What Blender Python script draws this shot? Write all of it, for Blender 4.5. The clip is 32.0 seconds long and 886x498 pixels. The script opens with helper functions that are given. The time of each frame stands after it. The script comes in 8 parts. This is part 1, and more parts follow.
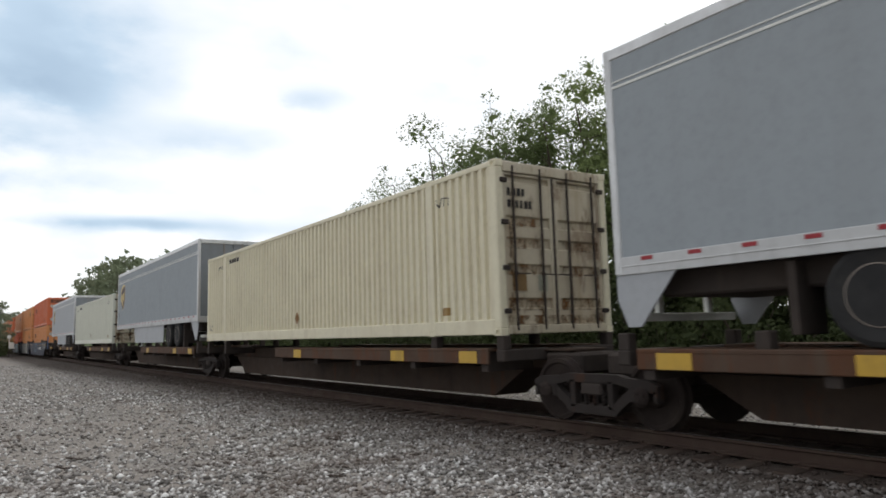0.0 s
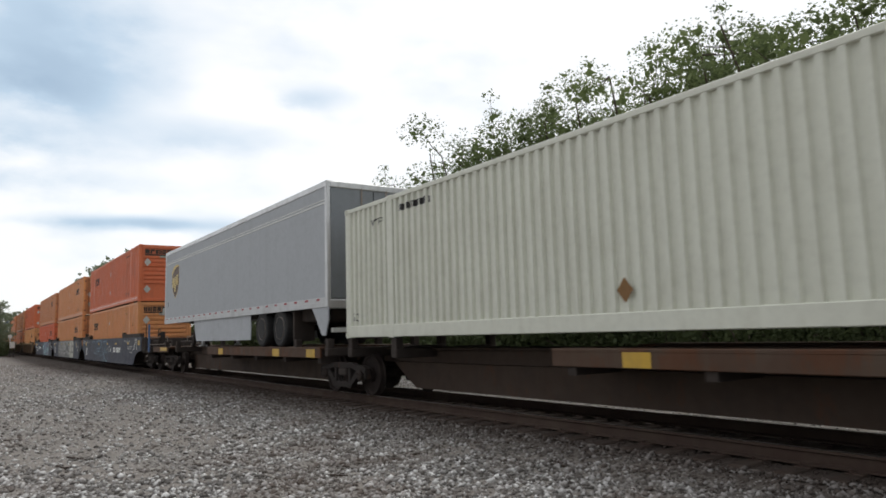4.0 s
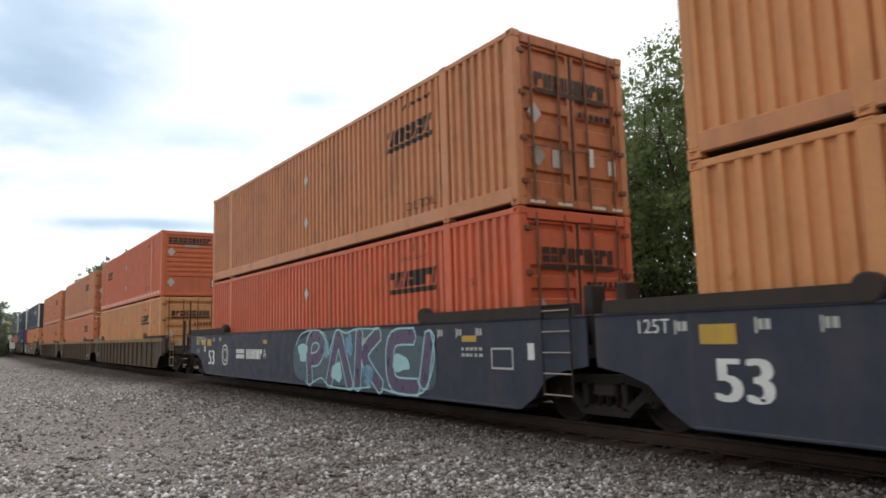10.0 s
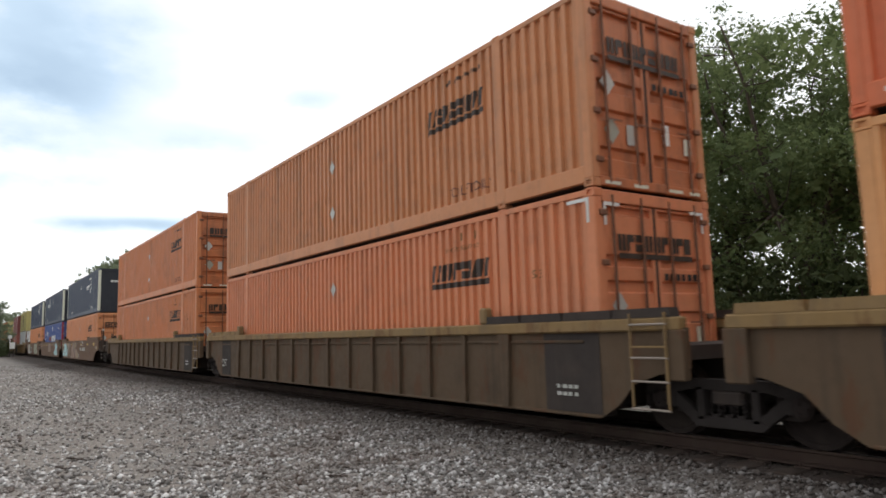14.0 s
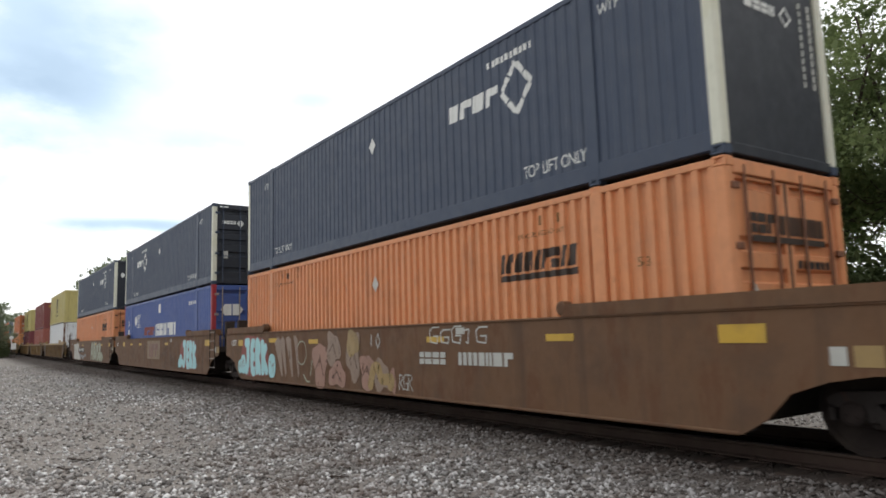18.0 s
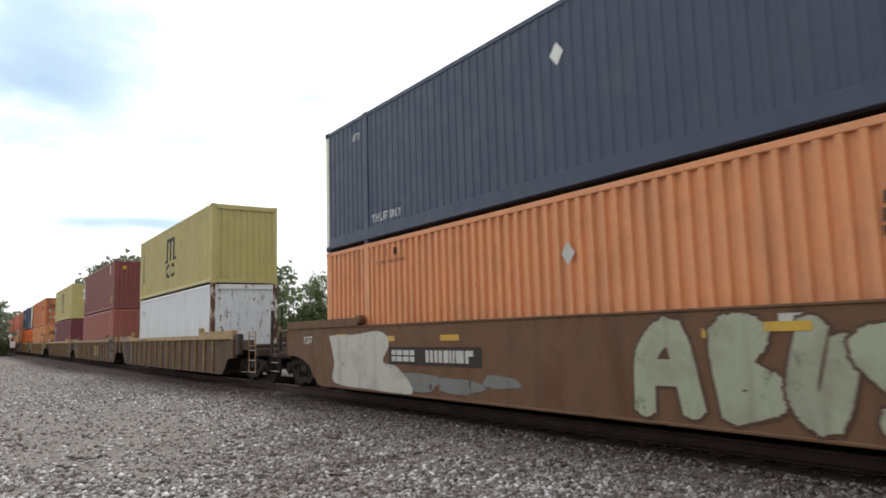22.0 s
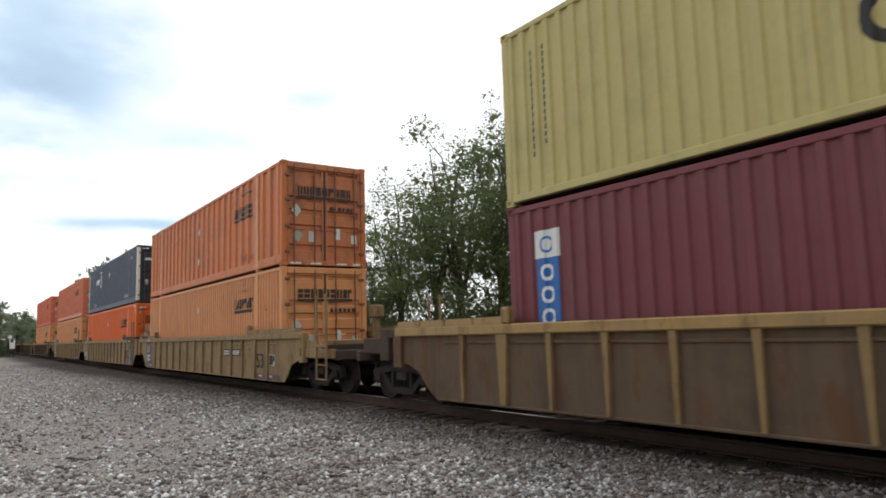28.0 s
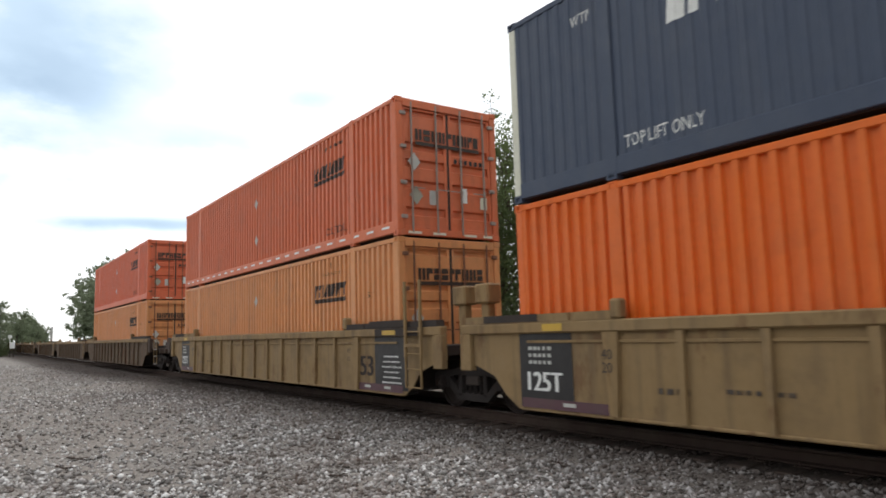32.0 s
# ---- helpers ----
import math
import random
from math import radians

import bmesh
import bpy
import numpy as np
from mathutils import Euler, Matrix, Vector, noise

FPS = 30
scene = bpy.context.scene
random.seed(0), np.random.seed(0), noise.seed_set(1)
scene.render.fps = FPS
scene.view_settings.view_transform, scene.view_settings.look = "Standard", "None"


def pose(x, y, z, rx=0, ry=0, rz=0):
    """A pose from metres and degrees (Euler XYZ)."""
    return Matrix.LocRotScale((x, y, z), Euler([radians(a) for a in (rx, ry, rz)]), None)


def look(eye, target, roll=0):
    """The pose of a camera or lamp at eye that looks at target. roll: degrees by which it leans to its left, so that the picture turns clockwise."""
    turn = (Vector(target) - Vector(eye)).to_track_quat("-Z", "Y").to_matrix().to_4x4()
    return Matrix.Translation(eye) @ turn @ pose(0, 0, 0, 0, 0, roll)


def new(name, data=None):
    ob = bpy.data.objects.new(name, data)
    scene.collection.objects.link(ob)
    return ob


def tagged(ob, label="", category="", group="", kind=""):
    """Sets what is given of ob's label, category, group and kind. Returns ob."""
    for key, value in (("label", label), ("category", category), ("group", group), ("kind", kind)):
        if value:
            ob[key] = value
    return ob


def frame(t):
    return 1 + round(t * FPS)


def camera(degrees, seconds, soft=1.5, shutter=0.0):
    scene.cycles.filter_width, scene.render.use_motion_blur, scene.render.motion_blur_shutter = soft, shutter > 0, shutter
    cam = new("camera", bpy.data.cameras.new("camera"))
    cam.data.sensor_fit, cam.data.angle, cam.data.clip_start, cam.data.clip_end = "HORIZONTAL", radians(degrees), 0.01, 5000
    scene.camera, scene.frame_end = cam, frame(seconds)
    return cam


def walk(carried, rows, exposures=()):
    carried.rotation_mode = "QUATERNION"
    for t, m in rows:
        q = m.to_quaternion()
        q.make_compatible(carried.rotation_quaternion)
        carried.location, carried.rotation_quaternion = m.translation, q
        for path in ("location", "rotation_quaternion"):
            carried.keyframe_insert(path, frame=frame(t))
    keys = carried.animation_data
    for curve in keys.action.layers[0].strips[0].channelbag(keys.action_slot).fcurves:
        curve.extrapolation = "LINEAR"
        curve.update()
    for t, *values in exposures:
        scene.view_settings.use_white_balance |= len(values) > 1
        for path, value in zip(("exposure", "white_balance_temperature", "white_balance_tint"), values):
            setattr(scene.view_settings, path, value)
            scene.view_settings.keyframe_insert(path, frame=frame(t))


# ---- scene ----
EYE = Vector((0.0, -8.276, 1.351))
AHEAD = Vector((-0.8151, 0.5666, 0.1208))
cam = camera(65.65, 32.0, soft=1.7, shutter=0.12)
ACROSS = AHEAD.cross(Vector((0, 0, 1))).normalized()
# a camera on a stand that quivers by a few hundredths of a degree: seconds, aside, up (in milliradians)
QUIVER = ((0.0, 0.8, 0.0), (2.0, 0.7, -0.4), (3.5, 0.0, -0.7), (8.0, 0.0, -0.4), (10.0, 0.0, 0.0), (14.5, 0.0, 0.2), (16.5, -0.7, 1.0), (18.0, -1.4, 1.2), (20.0, -1.3, -0.2),
          (22.0, -0.3, -1.2), (24.0, 0.3, -1.9), (25.5, 0.6, -1.5), (28.0, 0.0, 0.2), (29.0, 0.0, 0.5), (30.0, 0.0, -0.7), (31.0, 0.4, -0.8), (32.0, 0.0, -0.2))
walk(cam, [(t, look(EYE, EYE + AHEAD + ACROSS * a * 0.001 + ACROSS.cross(AHEAD) * b * 0.001, -1.65)) for t, a, b in QUIVER],
     exposures=[(0.0, 0.02), (0.6, -0.14), (1.5, -0.2), (3.0, -0.1), (5.5, -0.03), (6.0, 0.02), (7.0, 0.27), (8.0, 0.19), (12.0, 0.17), (13.0, 0.27), (14.0, 0.2), (17.0, 0.22), (18.5, 0.39), (20.0, 0.49), (21.5, 0.45), (23.0, 0.17), (24.0, 0.09), (25.0, 0.25), (28.0, 0.22), (32.0, 0.27)])


# ---- light ----
SUN_WAY = Vector((-math.cos(radians(50)) * math.cos(radians(54)), math.sin(radians(50)) * math.cos(radians(54)), math.sin(radians(54))))


def sky_world():
    world = bpy.data.worlds.new("cloudy_sky")
    scene.world = world
    world.use_nodes = True
    nt = world.node_tree
    nt.nodes.clear()
    N, L = nt.nodes.new, nt.links.new
    out, bg, clear = N("ShaderNodeOutputWorld"), N("ShaderNodeBackground"), N("ShaderNodeBackground")
    sky = N("ShaderNodeTexSky")
    sky.sky_type, sky.sun_disc = "NISHITA", False
    sky.sun_elevation, sky.sun_rotation = radians(54), radians(-40)
    clear.inputs["Strength"].default_value = 0.11
    L(sky.outputs[0], clear.inputs["Color"])
    co = N("ShaderNodeTexCoord")

    def noise_at(scale, detail, stretch, seed):
        mp = N("ShaderNodeMapping")
        mp.inputs["Scale"].default_value = stretch
        mp.inputs["Location"].default_value = (seed, seed * 0.7, seed * 0.3)
        L(co.outputs["Generated"], mp.inputs["Vector"])
        nz = N("ShaderNodeTexNoise")
        nz.inputs["Scale"].default_value, nz.inputs["Detail"].default_value = scale, detail
        nz.inputs["Roughness"].default_value = 0.55
        L(mp.outputs[0], nz.inputs["Vector"])
        return nz.outputs["Fac"]

    def math2(op, a, b):
        m = N("ShaderNodeMath")
        m.operation = op
        for i, v in enumerate((a, b)):
            if isinstance(v, (int, float)):
                m.inputs[i].default_value = v
            else:
                L(v, m.inputs[i])
        return m.outputs[0]

    def ramp(fac, stops):
        r = N("ShaderNodeValToRGB")
        r.color_ramp.elements[0].position, r.color_ramp.elements[0].color = stops[0][0], (*stops[0][1], 1)
        r.color_ramp.elements[1].position, r.color_ramp.elements[1].color = stops[-1][0], (*stops[-1][1], 1)
        for p, c in stops[1:-1]:
            e = r.color_ramp.elements.new(p)
            e.color = (*c, 1)
        L(fac, r.inputs[0])
        return r.outputs[0]

    wisp = noise_at(7.0, 6, (1, 1, 2.2), 3.1)
    broad = noise_at(2.6, 4, (1, 1, 2.6), 8.4)

    # grey undersides of single clouds: direction, angular size, flatness, depth
    def cloud(azimuth, elevation, wide, high, depth):
        d = Vector((-math.cos(radians(azimuth)) * math.cos(radians(elevation)), math.sin(radians(azimuth)) * math.cos(radians(elevation)),
                    math.sin(radians(elevation))))
        side = d.cross(Vector((0, 0, 1))).normalized()
        up = side.cross(d)
        parts = []
        for axis, size in ((side, wide), (up, high)):
            dot = N("ShaderNodeVectorMath")
            dot.operation = "DOT_PRODUCT"
            L(co.outputs["Generated"], dot.inputs[0])
            dot.inputs[1].default_value = axis
            q = math2("MULTIPLY", dot.outputs["Value"], 1.0 / math.sin(radians(size)))
            q = math2("ADD", q, math2("MULTIPLY", math2("SUBTRACT", wisp, 0.5), 1.5))
            parts.append(math2("MULTIPLY", q, q))
        front = N("ShaderNodeVectorMath")
        front.operation = "DOT_PRODUCT"
        L(co.outputs["Generated"], front.inputs[0])
        front.inputs[1].default_value = d
        near = math2("GREATER_THAN", front.outputs["Value"], 0.3)
        r2 = math2("ADD", parts[0], parts[1])
        fall = math2("POWER", 2.718, math2("MULTIPLY", r2, -1.0))
        return math2("MULTIPLY", math2("MULTIPLY", fall, near), depth)

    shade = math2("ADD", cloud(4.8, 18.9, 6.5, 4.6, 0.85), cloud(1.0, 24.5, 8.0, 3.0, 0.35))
    for c in ((24.0, 19.2, 3.0, 1.1, 0.45), (10.3, 8.9, 5.0, 0.5, 0.7), (0.0, 14.9, 4.5, 1.3, 0.45), (7.0, 11.8, 8.0, 0.9, 0.2), (17.5, 16.0, 5.0, 1.2, 0.3),
              (19.0, 8.8, 6.0, 1.0, 0.35)):
        shade = math2("ADD", shade, cloud(*c))
    shade = math2("ADD", shade, math2("MULTIPLY", math2("SUBTRACT", broad, 0.58), 1.0))
    shade = math2("ADD", shade, math2("MULTIPLY", math2("SUBTRACT", wisp, 0.5), 0.5))
    tint = ramp(shade, [(0.0, (1.12, 1.13, 1.14)), (0.25, (0.84, 0.93, 1.02)), (0.55, (0.58, 0.73, 0.88)), (1.0, (0.38, 0.51, 0.66))])
    # the cloud deck is bright round the veiled sun and greyer away from it
    toward = N("ShaderNodeVectorMath")
    toward.operation = "DOT_PRODUCT"
    L(co.outputs["Generated"], toward.inputs[0])
    toward.inputs[1].default_value = SUN_WAY
    glow = N("ShaderNodeMapRange")
    glow.interpolation_type = "SMOOTHSTEP"
    for key, v in (("From Min", -0.45), ("From Max", 0.62), ("To Min", 0.53), ("To Max", 1.0)):
        glow.inputs[key].default_value = v
    L(toward.outputs["Value"], glow.inputs["Value"])
    lit = N("ShaderNodeVectorMath")
    lit.operation = "SCALE"
    L(tint, lit.inputs[0])
    L(glow.outputs[0], lit.inputs["Scale"])
    L(lit.outputs[0], bg.inputs["Color"])
    bg.inputs["Strength"].default_value = 1.0
    mix = N("ShaderNodeMixShader")
    mix.inputs[0].default_value = 0.9
    L(clear.outputs[0], mix.inputs[1])
    L(bg.outputs[0], mix.inputs[2])
    L(mix.outputs[0], out.inputs["Surface"])


sky_world()
sun_data = bpy.data.lights.new("sun", "SUN")
sun_data.energy, sun_data.angle, sun_data.color = 0.8, radians(16), (1.0, 0.96, 0.9)
sun = new("sun", sun_data)
sun.matrix_basis = look(Vector((0, 0, 40)), Vector((0, 0, 40)) - SUN_WAY)


# ---- materials ----
def paint(name, rgb, rough=0.5, grime=0.24, streak=0.3, rust=0.0, rust_from=0.58, metal=0.0, scale=1.0, bump=0.12, fade=0.07, grime_rgb=(0.10, 0.08, 0.06), gloss=0.42, wear=False,
          wear_from=0.36):
    """A worn coat of paint: fading at a large scale, fine grain, vertical streaks of dirt, spots of rust."""
    mat = bpy.data.materials.new(name)
    mat.use_nodes = True
    nt = mat.node_tree
    N, L = nt.nodes.new, nt.links.new
    bsdf = nt.nodes["Principled BSDF"]
    co = N("ShaderNodeTexCoord")
    info = N("ShaderNodeObjectInfo")
    shift = N("ShaderNodeVectorMath")
    shift.operation = "ADD"
    L(co.outputs["Object"], shift.inputs[0])
    rnd = N("ShaderNodeMath")
    rnd.operation = "MULTIPLY"
    rnd.inputs[1].default_value = 37.0
    L(info.outputs["Random"], rnd.inputs[0])
    L(rnd.outputs[0], shift.inputs[1])

    def tex(sc, detail, stretch=(1, 1, 1), rough_n=0.6):
        mp = N("ShaderNodeMapping")
        mp.inputs["Scale"].default_value = stretch
        L(shift.outputs[0], mp.inputs["Vector"])
        nz = N("ShaderNodeTexNoise")
        nz.inputs["Scale"].default_value, nz.inputs["Detail"].default_value, nz.inputs["Roughness"].default_value = sc * scale, detail, rough_n
        L(mp.outputs[0], nz.inputs["Vector"])
        return nz.outputs["Fac"]

    def span(fac, lo, hi, top):
        m = N("ShaderNodeMapRange")
        m.inputs["From Min"].default_value, m.inputs["From Max"].default_value, m.inputs["To Max"].default_value = lo, hi, top
        L(fac, m.inputs["Value"])
        return m.outputs[0]

    def mixed(fac, a, b):
        m = N("ShaderNodeMix")
        m.data_type = "RGBA"
        for i, v in ((0, fac), (6, a), (7, b)):
            if isinstance(v, tuple):
                m.inputs[i].default_value = (*v, 1)
            else:
                L(v, m.inputs[i])
        return m.outputs[2]

    pale = tuple(c + (0.62 * max(rgb) + 0.04 - c) * 0.2 for c in rgb)
    color = mixed(span(tex(0.55, 3), 0.35, 0.7, min(1, fade * 4)), rgb, pale)
    dark = tuple(c * 0.72 for c in rgb)
    color = mixed(span(tex(9, 5), 0.45, 0.8, 0.35), color, dark)
    if streak:
        color = mixed(span(tex(3.2, 4, (1, 1, 0.07)), 0.52, 0.78, streak), color, grime_rgb)
    color = mixed(span(tex(1.5, 6), 0.5, 0.8, grime), color, grime_rgb)
    if rust:
        color = mixed(span(tex(2.4, 8, (1, 1, 0.35), 0.7), rust_from, rust_from + 0.07, rust), color, (0.11, 0.042, 0.018))
    L(color, bsdf.inputs["Base Color"])
    bsdf.inputs["Metallic"].default_value = metal
    L(span(tex(4, 4), 0.2, 0.8, 0.3), bsdf.inputs["Roughness"])
    add = N("ShaderNodeMath")
    add.inputs[1].default_value = rough - 0.12
    L(bsdf.inputs["Roughness"].links[0].from_socket, add.inputs[0])
    L(add.outputs[0], bsdf.inputs["Roughness"])
    bsdf.inputs["Specular IOR Level"].default_value = gloss
    if wear:
        L(span(tex(5.5, 7, (1, 1, 0.6), 0.72), wear_from, wear_from + 0.16, 1.0), bsdf.inputs["Alpha"])
    if bump:
        b = N("ShaderNodeBump")
        b.inputs["Strength"].default_value, b.inputs["Distance"].default_value = bump, 0.01
        L(tex(6, 6), b.inputs["Height"])
        L(b.outputs[0], bsdf.inputs["Normal"])
    return mat


ORANGE = paint("orange_paint", (0.64, 0.155, 0.058), rust=0.4, rust_from=0.67)
MID_ORANGE = paint("mid_orange_paint", (0.66, 0.235, 0.105), rust=0.5, rust_from=0.66)
TAN = paint("tan_orange_paint", (0.67, 0.285, 0.104), rust=0.6, rust_from=0.66)
FADED = paint("faded_orange_paint", (0.59, 0.245, 0.104), streak=0.42, grime=0.4, rust=0.5, rust_from=0.65)
RED_ORANGE = paint("red_orange_paint", (0.66, 0.14, 0.055), grime=0.25)
BRIGHT = paint("bright_orange_paint", (0.74, 0.145, 0.014), grime=0.18, streak=0.15, gloss=0.3)
DIRTY = paint("grimy_orange_paint", (0.57, 0.155, 0.034), grime=0.4, streak=0.5, rust=0.5, rust_from=0.65)
LIGHT_ORANGE = paint("light_orange_paint", (0.70, 0.29, 0.125), grime=0.25, rust=0.5, rust_from=0.66)
BURNT = paint("burnt_orange_paint", (0.63, 0.23, 0.09), grime=0.35, streak=0.35, rust=0.5, rust_from=0.65)
NAVY = paint("blue_black_paint", (0.047, 0.065, 0.105), gloss=0.4, grime=0.15, streak=0.12, fade=0.06, grime_rgb=(0.12, 0.12, 0.12))
BLUE = paint("blue_paint", (0.055, 0.10, 0.30), grime=0.2, streak=0.2)
CREAM = paint("cream_paint", (0.74, 0.69, 0.52), grime=0.2, streak=0.32, rust=0.5, rust_from=0.68, grime_rgb=(0.34, 0.26, 0.15))
CREAM_WHITE = paint("off_white_paint", (0.68, 0.69, 0.60), grime=0.16, streak=0.22, grime_rgb=(0.30, 0.27, 0.20))
CREAM_RUST = paint("rust_stained_cream_paint", (0.56, 0.50, 0.38), grime=0.4, streak=0.6, rust=0.5, rust_from=0.53, grime_rgb=(0.30, 0.20, 0.09))
YELLOW = paint("mustard_paint", (0.50, 0.43, 0.165), grime=0.25, streak=0.22)
WHITE_BOX = paint("white_paint", (0.72, 0.74, 0.75), grime=0.15, streak=0.25, grime_rgb=(0.3, 0.24, 0.18))
WHITE_RUST = paint("rust_blistered_white_paint", (0.72, 0.74, 0.75), grime=0.2, streak=0.3, rust=1.0, rust_from=0.55, scale=2.4, grime_rgb=(0.3, 0.22, 0.15))
MAROON = paint("maroon_paint", (0.21, 0.055, 0.05), grime=0.2, streak=0.2)
BRICK = paint("brick_red_paint", (0.33, 0.10, 0.075), grime=0.22, streak=0.25)
DEEP_MAROON = paint("deep_maroon_paint", (0.17, 0.035, 0.045), grime=0.2, streak=0.2)
TRAILER = paint("grey_trailer_skin", (0.335, 0.37, 0.40), grime=0.12, streak=0.14, grime_rgb=(0.2, 0.2, 0.2), rough=0.75, gloss=0.12, bump=0.05)
TRAILER_PALE = paint("pale_grey_trailer_skin", (0.44, 0.46, 0.485), grime=0.12, streak=0.15, grime_rgb=(0.25, 0.25, 0.25), rough=0.75, gloss=0.12, bump=0.05)
ALUMINIUM = paint("dull_aluminium", (0.62, 0.63, 0.64), rough=0.4, metal=0.6, grime=0.25)
TRAILER_RAIL = paint("grimy_white_rail", (0.56, 0.57, 0.58), grime=0.55, streak=0.3, grime_rgb=(0.2, 0.19, 0.18))
SKIRT = paint("pale_grey_skirt", (0.40, 0.42, 0.45), grime=0.15, streak=0.1)
WHITE = paint("white_marking_paint", (0.74, 0.75, 0.72), grime=0.2, streak=0.1)
IVORY = paint("ivory_post_paint", (0.70, 0.70, 0.58), grime=0.3, streak=0.3, grime_rgb=(0.4, 0.36, 0.1))
BLACK = paint("black_marking_paint", (0.022, 0.020, 0.020), grime=0.1, streak=0)
REDPAINT = paint("red_marking_paint", (0.33, 0.025, 0.035), grime=0.25, streak=0)
SAFETY = paint("yellow_marking_paint", (0.55, 0.34, 0.04), grime=0.5, streak=0.35)
BLUESIGN = paint("blue_marking_paint", (0.03, 0.14, 0.42), grime=0.1, streak=0)
BROWN_LOGO = paint("brown_marking_paint", (0.075, 0.035, 0.018), grime=0.1, streak=0)
GOLD_LOGO = paint("gold_marking_paint", (0.62, 0.46, 0.16), grime=0.1, streak=0)
SLATE = paint("slate_blue_car_paint", (0.034, 0.039, 0.062), rough=0.62, gloss=0.38, grime=0.5, streak=0.6, grime_rgb=(0.078, 0.066, 0.062))
BROWN_CAR = paint("brown_car_paint", (0.148, 0.079, 0.041), rough=0.7, gloss=0.3, grime_rgb=(0.052, 0.034, 0.025), grime=0.6, streak=0.65, rust=0.5, rust_from=0.53)
DUST_CAR = paint("dusty_brown_car_paint", (0.108, 0.072, 0.044), rough=0.75, gloss=0.25, grime_rgb=(0.050, 0.035, 0.024), grime=0.65, streak=0.75, rust=0.5, rust_from=0.53)
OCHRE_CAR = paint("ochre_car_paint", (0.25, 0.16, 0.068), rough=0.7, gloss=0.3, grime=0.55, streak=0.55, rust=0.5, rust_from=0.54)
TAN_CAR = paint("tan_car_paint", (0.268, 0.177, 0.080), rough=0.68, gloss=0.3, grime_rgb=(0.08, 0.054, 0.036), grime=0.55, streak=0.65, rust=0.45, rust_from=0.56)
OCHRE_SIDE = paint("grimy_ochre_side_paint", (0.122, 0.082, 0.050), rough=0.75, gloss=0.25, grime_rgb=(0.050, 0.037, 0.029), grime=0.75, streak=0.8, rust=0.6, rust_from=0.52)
CHORD = paint("worn_yellow_chord_paint", (0.34, 0.212, 0.070), grime=0.6, streak=0.4, rust=0.45, rust_from=0.55)
DARK_PANEL = paint("dark_weathered_panel_paint", (0.068, 0.049, 0.040), rough=0.8, grime=0.6, streak=0.6, rust=0.5, rust_from=0.52, gloss=0.25, grime_rgb=(0.080, 0.056, 0.042))
DULL_CHORD = paint("dull_ochre_chord_paint", (0.235, 0.150, 0.070), grime=0.65, streak=0.5, rust=0.5, rust_from=0.54, gloss=0.3)
NAME_INK = paint("faded_black_lettering", (0.045, 0.028, 0.020), grime=0.3, streak=0.2)
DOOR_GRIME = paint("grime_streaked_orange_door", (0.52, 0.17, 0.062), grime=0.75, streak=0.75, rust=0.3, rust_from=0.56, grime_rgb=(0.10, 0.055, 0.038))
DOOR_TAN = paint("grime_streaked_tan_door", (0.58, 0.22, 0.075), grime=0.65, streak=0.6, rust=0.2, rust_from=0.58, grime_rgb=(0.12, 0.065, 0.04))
NAVY_END = paint("black_door_paint", (0.022, 0.026, 0.036), grime=0.2, streak=0.15, grime_rgb=(0.08, 0.08, 0.08))
SPINE = paint("rusty_brown_steel", (0.085, 0.050, 0.034), rough=0.75, gloss=0.25, grime=0.65, streak=0.5, rust=0.6, rust_from=0.5)
UNDER = paint("dark_underframe_steel", (0.048, 0.039, 0.035), rough=0.88, grime=0.5, streak=0.4, gloss=0.25, grime_rgb=(0.085, 0.064, 0.052))
BOGIE = paint("dusty_bogie_steel", (0.036, 0.030, 0.028), rough=0.9, grime=0.6, rust=0.3, gloss=0.2, grime_rgb=(0.024, 0.020, 0.019))
WHEEL = paint("brown_wheel_steel", (0.032, 0.024, 0.022), rough=0.88, metal=0.1, gloss=0.2, grime=0.4)
STEEL = paint("worn_rail_steel", (0.30, 0.28, 0.27), rough=0.45, metal=0.85, grime=0.35)
RAILRUST = paint("rusty_rail_web", (0.058, 0.038, 0.031), rough=0.92, grime=0.5, gloss=0.2)
RUBBER = paint("black_tyre_rubber", (0.022, 0.022, 0.023), rough=0.85, grime=0.4, streak=0, grime_rgb=(0.09, 0.08, 0.07))
RODS = paint("zinc_grey_rod", (0.34, 0.29, 0.25), rough=0.5, metal=0.4, grime=0.5)
TIE = paint("weathered_tie_wood", (0.055, 0.040, 0.033), rough=0.95, grime=0.5, streak=0, bump=0.5, gloss=0.15, grime_rgb=(0.11, 0.09, 0.075))
CYAN = paint("pale_cyan_spray", (0.36, 0.64, 0.66), grime=0.15, streak=0.1, wear=True, wear_from=0.22)
SILVER = paint("silver_white_spray", (0.34, 0.36, 0.26), grime=0.55, streak=0.5, wear=True, wear_from=0.25)
PINK = paint("dusty_pink_spray", (0.34, 0.19, 0.14), grime=0.35, streak=0.1, wear=True, wear_from=0.27)
SKYBLUE = paint("sky_blue_spray", (0.16, 0.33, 0.46), grime=0.35, streak=0.1, wear=True, wear_from=0.33)
DARKRED = paint("dark_red_spray", (0.23, 0.04, 0.03), grime=0.35, streak=0.1)
RUST_STAIN = paint("brown_rust_stain", (0.24, 0.135, 0.06), grime=0.6, streak=0.5, rough=0.9, gloss=0.2)
RUST_WASH = paint("patchy_rust_wash", (0.17, 0.085, 0.035), grime=0.5, streak=0.5, rough=0.92, gloss=0.15, wear=True, wear_from=0.46)
